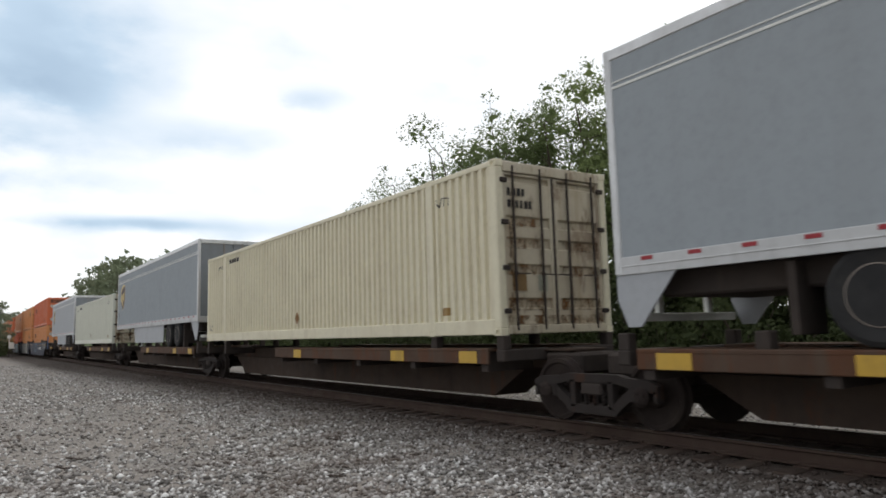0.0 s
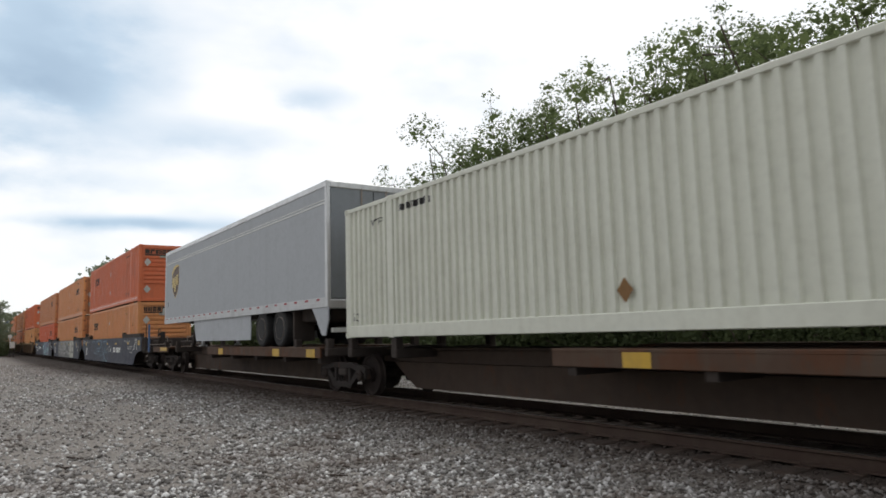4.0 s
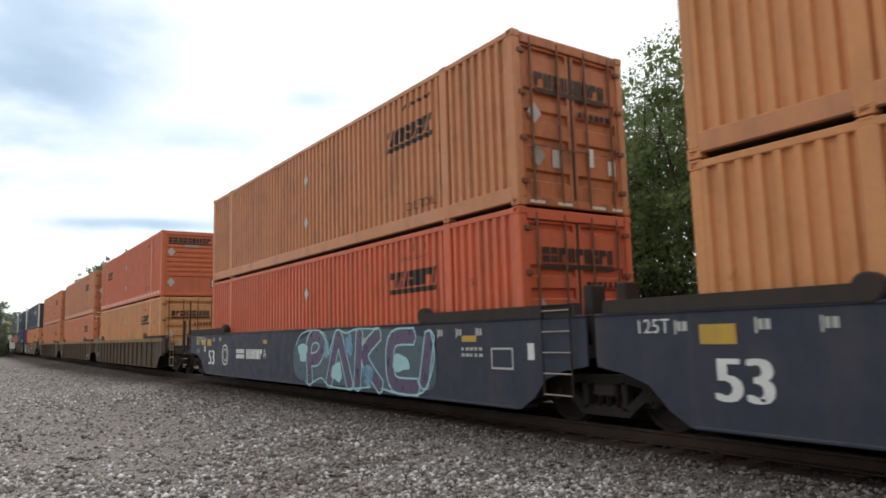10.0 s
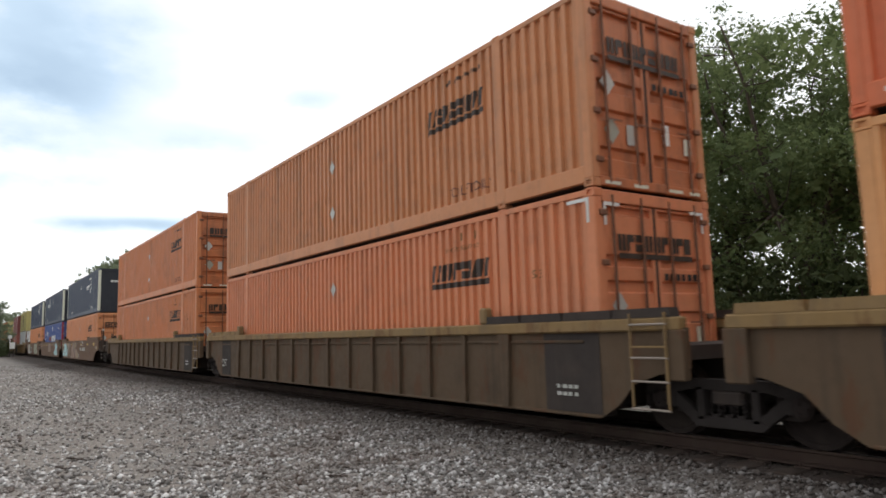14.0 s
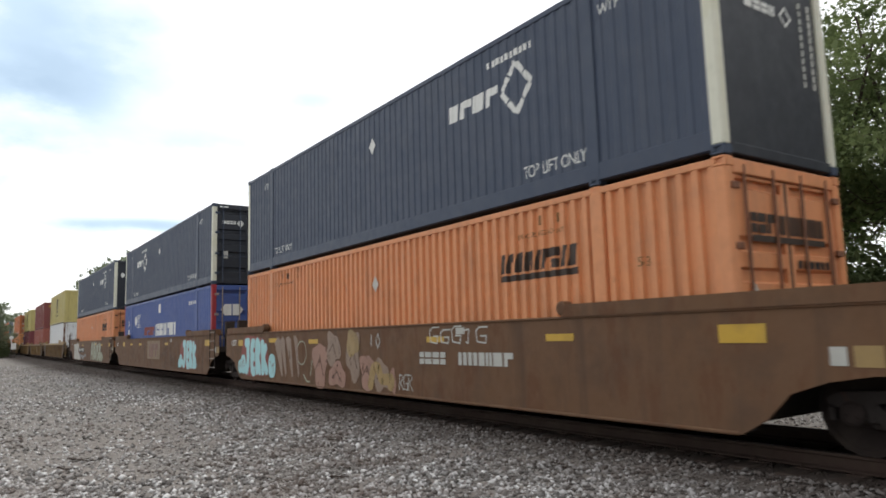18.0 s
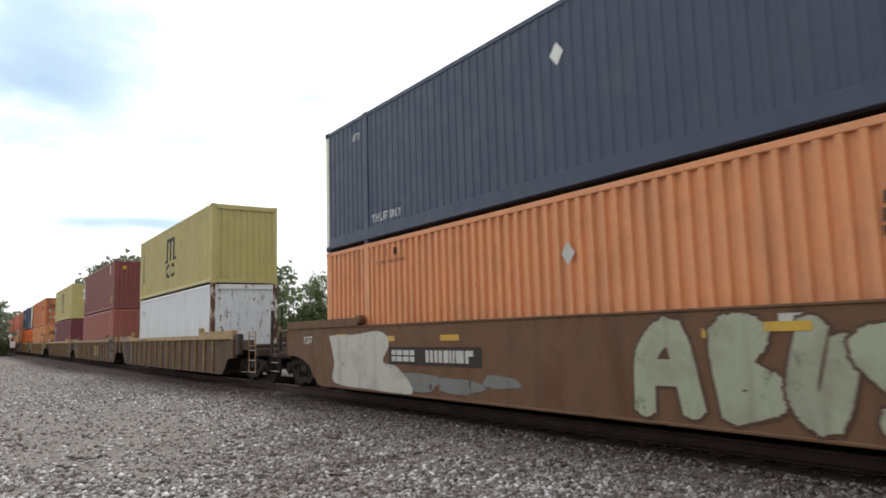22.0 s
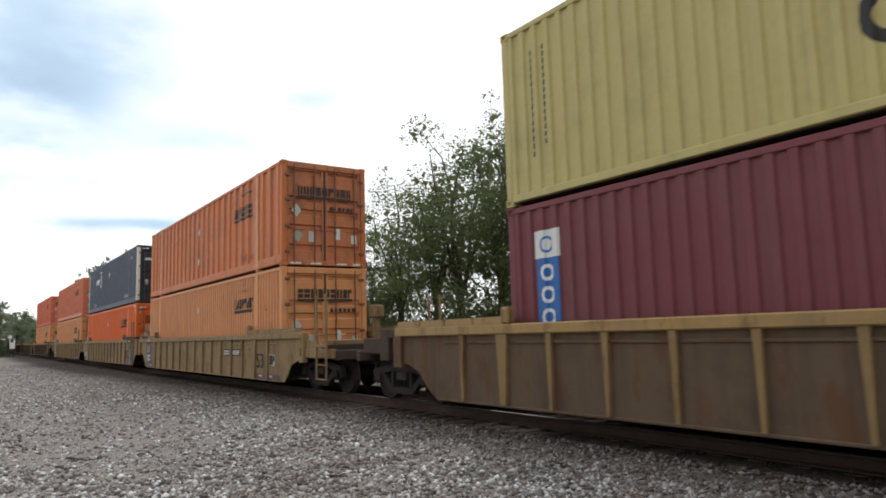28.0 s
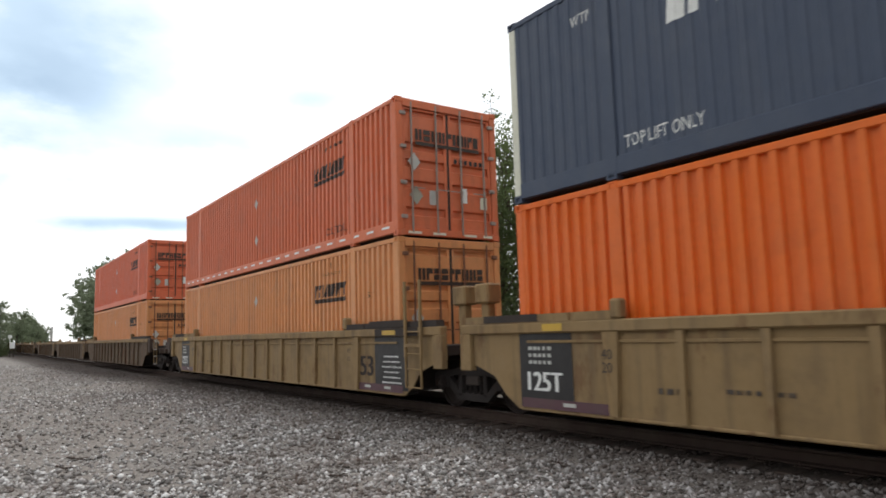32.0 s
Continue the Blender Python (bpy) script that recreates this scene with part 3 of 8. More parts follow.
def door_leaf(L2, half, H, sgn):
    """A door leaf pressed into flat fields and sunk horizontal ribs."""
    form = Form()
    y0, y1 = (0.03, half) if sgn > 0 else (-half, -0.03)
    rows = [(0.17, 0.0), (0.42, 0.0), (0.45, 0.05), (0.58, 0.05), (0.61, 0.0), (0.98, 0.0), (1.01, 0.05), (1.14, 0.05), (1.17, 0.0), (1.42, 0.0), (1.45, 0.05),
            (1.58, 0.05), (1.61, 0.0), (1.78, 0.0), (1.81, 0.05), (1.94, 0.05), (1.97, 0.0), (H - 0.36, 0.0), (H - 0.33, 0.05), (H - 0.23, 0.05), (H - 0.20, 0.0)]
    verts, faces = [], []
    for zz, d in rows:
        verts += [(L2 - 0.055 - d, y0 + 0.05, zz), (L2 - 0.055 - d, y1 - 0.05, zz)]
    for i in range(len(rows) - 1):
        faces.append((2 * i, 2 * i + 1, 2 * i + 3, 2 * i + 2))
    form.add(verts, faces)
    for a, b in ((y0, y0 + 0.065), (y1 - 0.065, y1)):
        form.box(L2 - 0.10, L2 - 0.045, a, b, 0.165, H - 0.195, 0.008)
    form.box(L2 - 0.10, L2 - 0.047, y0 + 0.06, y1 - 0.06, 0.163, 0.21, 0.006).box(L2 - 0.10, L2 - 0.047, y0 + 0.06, y1 - 0.06, H - 0.24, H - 0.197, 0.006)
    return form


def side_draw(name, root, flat, material, length=16.154, width=2.591, pitch=0.222, deep=0.054, label=""):
    side = length - 0.30
    if name == "placard":
        return marking(name, flat, material, root, label, plane=-(width / 2 - 0.012))
    return marking(name, flat, material, root, label, plane=-(width / 2 - 0.012), breaks=rib_breaks(side, pitch),
                   depth=lambda x: ribs_at(x, side, pitch, deep))


def end_draw(name, root, flat, material, length=16.154, x=-0.04, label=""):
    return marking(name, flat, material, root, label, end=length / 2 + x)


def diamond(u, w, r):
    return Flat().poly([(u - r * 0.8, w), (u, w - r), (u + r * 0.8, w), (u, w + r)])


# ---- rolling stock ----
WHEELSETS = []
MOVERS = []
WHEEL_R = 0.457


def wheelset_form():
    form = Form()
    for s in (-1, 1):
        prof = [(0.10, s * 0.66), (0.16, s * 0.645), (0.36, s * 0.69), (0.39, s * 0.68), (0.485, s * 0.683), (0.487, s * 0.712), (WHEEL_R + 0.004, s * 0.73),
                (WHEEL_R - 0.004, s * 0.815), (0.40, s * 0.82), (0.375, s * 0.79), (0.17, s * 0.77), (0.15, s * 0.83), (0.085, s * 0.83)]
        form.lathe(prof, (0, 0, 0), 24)
        form.lathe([(0.12, s * 1.07), (0.125, s * 1.10), (0.09, s * 1.125), (0.02, s * 1.13)], (0, 0, 0), 12)
        for k in range(3):
            a = 2 * math.pi * k / 3
            form.rod((0.06 * math.cos(a), s * 1.12, 0.06 * math.sin(a)), (0.06 * math.cos(a), s * 1.145, 0.06 * math.sin(a)), 0.022, 6)
    form.rod((0, -1.08, 0), (0, 1.08, 0), 0.082, 12)
    return form


def side_frame_form(sgn):
    """A cast truss frame: top chord, bottom chord, two windows and the jaws over the bearings."""
    form = Form()
    y0, y1 = sorted((sgn * 0.945, sgn * 1.075))
    top = [(-1.12, 0.50), (-1.14, 0.60), (-1.02, 0.66), (-0.62, 0.68), (-0.48, 0.72), (0.48, 0.72), (0.62, 0.68), (1.02, 0.66), (1.14, 0.60), (1.12, 0.50),
           (0.70, 0.55), (0.46, 0.60), (-0.46, 0.60), (-0.70, 0.55)]
    form.prism(top, y0, y1)
    form.prism([(-0.42, 0.17), (0.42, 0.17), (0.50, 0.24), (0.34, 0.29), (-0.34, 0.29), (-0.50, 0.24)], y0, y1)
    for e in (-1, 1):
        form.prism([(e * 0.92, 0.56), (e * 0.42, 0.19), (e * 0.34, 0.28), (e * 0.74, 0.60)], y0 + 0.01, y1 - 0.01)
        form.box(*sorted((e * 0.30, e * 0.40)), y0, y1, 0.24, 0.64)
        form.prism([(e * 0.76, 0.52), (e * 0.76, 0.38), (e * 0.70, 0.38), (e * 0.70, 0.54)], y0, y1)
        form.prism([(e * 1.13, 0.52), (e * 1.13, 0.38), (e * 1.07, 0.38), (e * 1.07, 0.54)], y0, y1)
    return form


def spring_form(x, sgn):
    form = Form()
    for k in range(4):
        form.lathe([(0.05, -0.055), (0.062, 0), (0.05, 0.055)], (x, sgn * 1.01, 0.325 + 0.045 * k), 8)
    return form


def bogie(x, root):
    """A three-piece freight bogie whose wheelsets turn."""
    b = part("bogie", shared("bolster", lambda: coated(Form().box(-0.2, 0.2, -1.08, 1.08, 0.42, 0.60, 0.03).box(-0.28, 0.28, -0.3, 0.3, 0.6, 0.75, 0.02).box(-0.78, 0.78, -0.95, -0.9, 0.30, 0.36)
                                                             .box(-0.78, 0.78, 0.9, 0.95, 0.30, 0.36), ("bolster",), UNDER)), None, root, at=pose(x, 0, 0))
    for sgn in (-1, 1):
        part("side_frame", painted(("side_frame", sgn), lambda: side_frame_form(sgn), BOGIE), None, b)
        for k in (-0.16, 0.0, 0.16):
            part("coil_spring", painted(("coil_spring", sgn, k), lambda: spring_form(k, sgn), BOGIE), None, b)
    for e in (-1, 1):
        w = part("wheelset", painted(("wheelset",), wheelset_form, WHEEL), None, b, at=pose(e * 0.89, 0, WHEEL_R))
        WHEELSETS.append((w, e * 0.89, root, x))
    return b


B = 8.10
INNER, OUTER = B + 1.42, B + 1.95


def well_side(sgn, y, top, front=False, rear=False, more=0.0):
    """The side plate of a well, arched over the bogies; it reaches further where the car ends its set."""
    def half(reach, more=0.0):
        return [(B + 0.04 + more * 0.9, 0.20), (B + 0.34 + more * 0.7, 0.38), (B + 0.60 + more * 0.6, 0.65), (B + 0.98 + more, 0.78), (B + 1.40 + more, 0.85), (reach + more, 0.87), (reach + more, top)]
    outline = half(OUTER if front else INNER, more) + [(-a, b) for a, b in reversed(half(OUTER if rear else INNER))]
    return Form().prism(outline, *sorted((sgn * (y - 0.03), sgn * y)))


def end_frame(e, sgn, xa, xb):
    """The open box frame that closes the side at a car's end."""
    form = Form()
    ya, yb = sorted((sgn * 1.36, sgn * 1.46))
    for a, b, za, zb in ((xa, xa + 0.09, 0.88, 1.5), (xb - 0.07, xb, 0.88, 1.5), (xa, xb, 1.43, 1.51), (xa, xb, 0.88, 0.95)):
        form.box(*sorted((e * a, e * b)), ya, yb, za, zb, 0.012)
    form.prism([(e * (xa + 0.05), 0.93), (e * (xa + 0.3), 0.93), (e * (xa + 0.05), 1.3)], ya + 0.02, yb - 0.02)
    return form


def end_guide(a, b, zt, tall, sgn):
    """One length of the raised guide rail along the top of the side."""
    return Form().prism([(a, zt), (b, zt), (b - 0.02, zt + tall), (a + 0.02, zt + tall)], *sorted((sgn * 1.34, sgn * 1.515)))


def ladder(root, x, y, z0, z1, material, wide=0.42, rungs=4):
    """Two bent side rails; each rung is a part of its own."""
    form = Form().rod((x, y, z0), (x, y, z1), 0.014).rod((x + wide, y, z0), (x + wide, y, z1), 0.014).rod((x, y, z1), (x + wide, y, z1), 0.014)
    ob = part("ladder", form, material, root)
    for k in range(rungs):
        part("rung", painted(("ladder_rung", wide), lambda: Form().rod((0, 0, 0), (wide, 0, 0), 0.012), RODS), None, ob, at=pose(x, y, z0 + 0.03 + (z1 - z0 - 0.1) * k / max(1, rungs - 1)))
    return ob


def well_car(s, kind, side_paint, chord_paint, front_end, rear_end, label, pad=UNDER, brake=False):
    """One unit of an articulated well car: two deep sides, ribs or plain plates, floor, end decks and bogies."""
    root = thing("well_car", pose(s, 0, 0), label, "rail car", "articulated well cars")
    MOVERS.append((root, s, 0.0))
    ribbed = kind == "ribbed"
    rail_paint = chord_paint if chord_paint in (TAN_CAR, CHORD, DULL_CHORD, OCHRE_CAR) else UNDER
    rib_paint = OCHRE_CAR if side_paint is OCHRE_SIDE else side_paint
    reach_up = 2.31 if chord_paint is TAN_CAR else 1.52 if chord_paint is OCHRE_CAR or front_end else 1.72
    y, top = (1.45, 1.33) if ribbed else (1.48, 1.53)
    more = 0.32 if front_end and chord_paint is TAN_CAR else 0.0
    for sgn in (-1, 1):
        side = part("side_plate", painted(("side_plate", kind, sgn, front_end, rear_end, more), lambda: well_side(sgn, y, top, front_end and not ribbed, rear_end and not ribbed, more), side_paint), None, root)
        part("side_foot", painted(("side_foot", kind, sgn), lambda: Form().box(-B, B, *sorted((sgn * (y - 0.1), sgn * (y + 0.012))), 0.185, 0.23), side_paint), None, root)
        if ribbed:
            part("top_chord", painted(("top_chord", sgn, more), lambda: Form().box(-B - 1.36, B + 1.36 + more, *sorted((sgn * 1.36, sgn * 1.525)), 1.30, 1.46, 0.02), chord_paint), None, root)
            part("inner_rail", painted(("inner_rail", sgn), lambda: Form().box(-B + 0.2, B - 0.2, *sorted((sgn * 1.44, sgn * 1.475)), 1.16, 1.20, 0.006), side_paint), None, root)
            for k in range(-7 if chord_paint is CHORD and not front_end else -6, 8 if front_end else 7):
                wide = 0.13 if abs(k) == 6 else 0.055
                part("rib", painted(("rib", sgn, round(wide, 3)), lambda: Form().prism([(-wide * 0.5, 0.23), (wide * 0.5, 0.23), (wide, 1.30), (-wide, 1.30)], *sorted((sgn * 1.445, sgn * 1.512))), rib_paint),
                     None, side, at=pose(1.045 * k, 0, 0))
        else:
            part("top_flange", painted(("top_flange", sgn, front_end, rear_end), lambda: Form().box(-(OUTER if rear_end else INNER), OUTER if front_end else INNER, *sorted((sgn * 1.36, sgn * 1.50)), 1.50, 1.535, 0.008), side_paint), None, root)
        for e in (-1, 1):
            inner = (2.3 if ribbed else 2.55) if e > 0 else 1.95
            outer = not ribbed and (front_end if e > 0 else rear_end)
            x0, x1 = sorted((e * (B - inner), e * (B + (1.90 if outer else 1.25))))
            zt = 1.46 if ribbed else 1.53
            tall = 0.115 if ribbed else 0.17
            guide_paint = (UNDER if e > 0 and not more and chord_paint in (OCHRE_CAR, TAN_CAR) else chord_paint) if ribbed else pad
            pieces = 4 if ribbed else 1
            step = (x1 - x0) / pieces
            for k in range(pieces):
                ends = (x0 + k * step, x0 + (k + 1) * step - (0.03 if k < pieces - 1 else 0.0))
                guide = part("end_guide", painted(("end_guide", kind, sgn, e, outer, k), lambda: end_guide(*ends, zt, tall, sgn), guide_paint), None, root)
            xi = e * (B - inner)
            if not ribbed:
                size = 0.15 if pad is UNDER else 0.10
                part("guide_roller", painted(("guide_roller", sgn, size), lambda: Form().lathe([(size - 0.02, -0.09), (size, -0.07), (size, 0.07), (size - 0.02, 0.09)], (0, sgn * 1.43, zt + 0.12), 16), pad), None, guide, at=pose(xi, 0, 0))
            else:
                part("guide_bracket", painted(("guide_bracket", sgn), lambda: Form().box(-0.09, 0.09, *sorted((sgn * 1.38, sgn * 1.54)), zt, zt + 0.26, 0.03), chord_paint), None, guide, at=pose(xi, 0, 0))
                part("end_upright", painted(("end_upright", sgn, e), lambda: Form().box(*sorted((e * (B + 1.12), e * (B + 1.40))), *sorted((sgn * 1.40, sgn * 1.53)), 0.72, 1.31, 0.015), side_paint), None, root, at=pose(more if e > 0 else 0.0, 0, 0))
    floor = Form()
    for k in range(9):
        x = -B + 0.3 + k * (2 * B - 0.6) / 8
        floor.box(x - 0.12, x + 0.12, -1.42, 1.42, 0.24, 0.38, 0.01)
    floor.box(-B, B, -1.42, -1.1, 0.20, 0.26).box(-B, B, 1.1, 1.42, 0.20, 0.26)
    part("well_floor", shared(("well_floor", kind), lambda: coated(floor, ("well_floor",), UNDER)), None, root)
    for e in (-1, 1):
        deck = Form().prism([(e * B, 0.32), (e * (B + 0.34), 0.92), (e * (B + 1.3), 0.95), (e * (B + 1.3), 1.12), (e * (B + 0.2), 1.12), (e * (B - 0.02), 0.5)], -1.41, 1.41)
        part("end_deck", shared(("end_deck", e), lambda: coated(deck, ("end_deck",), UNDER)), None, root)
        reach = 1.75
        if (e > 0 and front_end) or (e < 0 and rear_end):
            reach = 3.05
            end_paint = END_STEEL if ribbed or pad is not UNDER else UNDER
            part("platform", painted(("platform", e), lambda: Form().box(*sorted((e * (B + 1.36), e * (B + 3.1))), -1.15, 1.15, 0.94, 0.99).box(*sorted((e * (B + 3.05), e * (B + 3.2))), -1.38, 1.38, 0.80, 1.02, 0.02), end_paint), None, root)
            part("coupler", painted(("coupler", e), lambda: Form().box(*sorted((e * (B + 2.9), e * (B + 3.55))), -0.09, 0.09, 0.72, 0.90, 0.03).box(*sorted((e * (B + 3.38), e * (B + 3.62))), -0.17, 0.15, 0.66, 0.98, 0.05), UNDER), None, root)
            hose = Form()
            pts = [Vector((e * (B + 3.0), -0.3, 0.85)), Vector((e * (B + 3.2), -0.32, 0.55)), Vector((e * (B + 3.42), -0.25, 0.36)), Vector((e * (B + 3.6), -0.12, 0.42))]
            for a, b in zip(pts, pts[1:]):
                hose.rod(a, b, 0.022, 6)
            part("air_hose", hose, RUBBER, root)
            for sgn in (-1, 1):
                if more:
                    part("side_sill", painted(("tan_side_sill", sgn), lambda: Form().box(B + 1.70, B + 3.2, *sorted((sgn * 1.36, sgn * 1.46)), 0.84, 1.06, 0.015).prism([(B + 1.70, 1.04), (B + 2.45, 1.04), (B + 2.30, 1.24), (B + 1.70, 1.26)], *sorted((sgn * 1.38, sgn * 1.44))), TAN_CAR), None, root)
                    part("end_beam", painted(("end_beam", sgn), lambda: Form().box(B + 2.72, B + 3.12, *sorted((sgn * 0.1, sgn * 1.5)), 1.14, 1.26, 0.015), TAN_CAR), None, root)
                    continue
                if ribbed:
                    part("side_sill", painted(("side_sill", sgn, e), lambda: Form().box(*sorted((e * (B + 1.37), e * (B + 2.79))), *sorted((sgn * 1.34, sgn * 1.42)), 0.98, 1.28, 0.015), END_STEEL), None, root)
                    part("end_block", painted(("end_block", sgn, e), lambda: Form().box(*sorted((e * (B + 1.38), e * (B + 1.90))), *sorted((sgn * 1.36, sgn * 1.52)), 1.28, 1.45, 0.015).box(*sorted((e * (B + 1.58), e * (B + 1.92))), *sorted((sgn * 1.38, sgn * 1.53)), 0.84, 1.46, 0.02), END_STEEL), None, root)
                    continue
                frame_x = (B + 1.98, B + 2.64)
                part("end_frame", painted(("end_frame", sgn, e), lambda: end_frame(e, sgn, *frame_x), END_STEEL if pad is not UNDER else UNDER), None, root)
                part("step_sill", painted(("step_sill", sgn, e), lambda: Form().box(*sorted((e * (B + 1.96), e * (B + 3.3))), *sorted((sgn * 1.33, sgn * 1.41)), 0.80, 0.90, 0.015), end_paint), None, root)
                step = part("step", painted(("step", sgn, e), lambda: Form().rod((e * (B + 2.7), sgn * 1.42, 0.42), (e * (B + 2.7), sgn * 1.42, 0.88), 0.014).rod((e * (B + 3.24), sgn * 1.42, 0.42), (e * (B + 3.24), sgn * 1.42, 0.88), 0.014), rail_paint), None, root)
                for zz in (0.43, 0.66):
                    part("rung", painted(("end_rung", sgn, e), lambda: Form().rod((e * (B + 2.7), sgn * 1.42, 0), (e * (B + 3.24), sgn * 1.42, 0), 0.013), RODS), None, step, at=pose(0, 0, zz))
                for x, zz in ((B + 2.55, 1.50), (B + 3.28, 1.17)):
                    part("handrail", painted(("handrail", sgn, e, x), lambda: Form().rod((e * x, sgn * 1.38, 0.9), (e * x, sgn * 1.38, zz), 0.017).rod((e * x, sgn * 1.38, zz), (e * x, sgn * 0.45, zz), 0.017).rod((e * x, sgn * 0.45, zz), (e * x, sgn * 0.45, 0.99), 0.017), RODS), None, root)
                part("grab_post", painted(("grab_post", sgn, e, pad.name), lambda: Form().rod((e * (B + 2.55), sgn * 1.39, 0.9), (e * (B + 2.56), sgn * 1.39, 2.12), 0.02), BOGIE if pad is not UNDER else UNDER), None, root)
            if not ribbed:
                part("bulkhead", painted(("bulkhead", e), lambda: Form().box(*sorted((e * (B + 1.5), e * (B + 1.62))), -1.36, 1.36, 0.86, 1.46, 0.02).box(*sorted((e * (B + 1.62), e * (B + 2.5))), -0.9, -0.2, 0.98, 1.36, 0.05).box(*sorted((e * (B + 2.0), e * (B + 2.9))), 0.25, 0.8, 0.98, 1.30, 0.05), UNDER), None, root)
                pole = part("pole", painted(("pole", e, pad.name), lambda: Form().rod((e * (B + 3.27), -1.40, 0.84), (e * (B + 3.2), -1.40, 2.08), 0.045, 10), (POST_BLUE if e > 0 else UNDER) if pad is UNDER else END_STEEL), None, root, "tall pole at the car's end")
                if pad is not UNDER:
                    part("pole_cap", painted(("pole_cap", e), lambda: Form().rod((e * (B + 3.205), -1.40, 2.06), (e * (B + 3.19), -1.40, 2.17), 0.06, 10), STICKER), None, pole, "pale cap")
            if e > 0 and (not ribbed or brake):
                column = part("brake_stand", painted(("brake_stand",), lambda: Form().box(B + 2.42, B + 2.58, -0.75, -0.55, 0.98, 1.75, 0.02), UNDER), None, root)
                part("brake_wheel", painted(("brake_wheel",), lambda: brake_wheel(B + 2.5, -0.80, 1.62), CHORD if ribbed else rail_paint), None, column)
        if chord_paint is TAN_CAR and not (e < 0 and rear_end):
            for sgn in (1,) if e > 0 and more else (-1, 1):
                part("end_post", painted(("end_post", sgn, e), lambda: Form().box(e * 9.44 - 0.10, e * 9.44 + 0.10, sgn * 0.95 - 0.08, sgn * 0.95 + 0.08, 1.12, 1.86, 0.02).box(e * 9.44 - 0.19, e * 9.44 + 0.19, sgn * 0.95 - 0.15, sgn * 0.95 + 0.15, 1.82, 2.16, 0.03), chord_paint), None, root, at=pose(-0.4 if e > 0 and more else 0.0, 0, 0))
        elif not ribbed and reach < 3:
            part("end_bracket", painted(("end_bracket", e), lambda: Form().box(e * 9.3 - 0.08, e * 9.3 + 0.08, -1.2, -0.9, 1.1, 1.95, 0.02).box(e * 9.3 - 0.06, e * 9.3 + 0.06, -1.2, 1.2, 1.12, 1.3, 0.02), UNDER), None, root)
        part("draft_sill", painted(("draft_sill", e, reach), lambda: Form().box(*sorted((e * (B + 0.5), e * (B + reach))), -0.34, 0.34, 0.66, 0.95, 0.02), UNDER), None, root)
    if front_end:
        bogie(B + (1.72 if more else 1.88), root)
    bogie(-(B + 1.88) if rear_end else -9.80, root)
    for sgn in (-1, 1):
        if ribbed:
            x = B + (2.58 if more else 2.95 if front_end else 0.64 if chord_paint is OCHRE_CAR else 0.26)
            thick = 0.03 if chord_paint is TAN_CAR else 0.012
            form = Form()
            ya, yb = sorted((sgn * 1.545, sgn * (1.565 + thick)))
            for q in (0.03, 0.55):
                form.box(x + q - thick, x + q + thick, ya, yb, 0.92, reach_up, 0.006)
                form.box(x + q - 0.014, x + q + 0.014, ya + 0.004, yb - 0.004, 0.36, 0.94, 0.004)
            form.box(x + 0.02, x + 0.56, ya + 0.003, yb - 0.003, 1.10, 1.10 + 2 * thick, 0.004)
            rails = part("ladder", form, rail_paint, root)
            for zz in (0.375, 0.70, 0.98, 1.38):
                part("rung", painted(("rung", sgn), lambda: Form().rod((0, sgn * 1.565, 0), (0.55, sgn * 1.565, 0), 0.014), TAN_CAR if chord_paint is TAN_CAR else RODS), None, rails, at=pose(x + 0.02, 0, zz))
        else:
            if not front_end:
                ladder(root, B + 0.62, sgn * 1.535, 0.42, 1.68, BOGIE, wide=0.56, rungs=5)
    return root


def brake_wheel(x, y, z):
    form = Form()
    n = 20
    for i in range(n):
        a, b = 2 * math.pi * i / n, 2 * math.pi * (i + 1) / n
        form.rod((x + 0.26 * math.cos(a), y, z + 0.26 * math.sin(a)), (x + 0.26 * math.cos(b), y, z + 0.26 * math.sin(b)), 0.018, 6)
    for k in range(4):
        a = math.pi * k / 2 + 0.4
        form.rod((x, y, z), (x + 0.26 * math.cos(a), y, z + 0.26 * math.sin(a)), 0.014, 6)
    form.rod((x, y - 0.03, z), (x, y + 0.1, z), 0.05, 8)
    return form


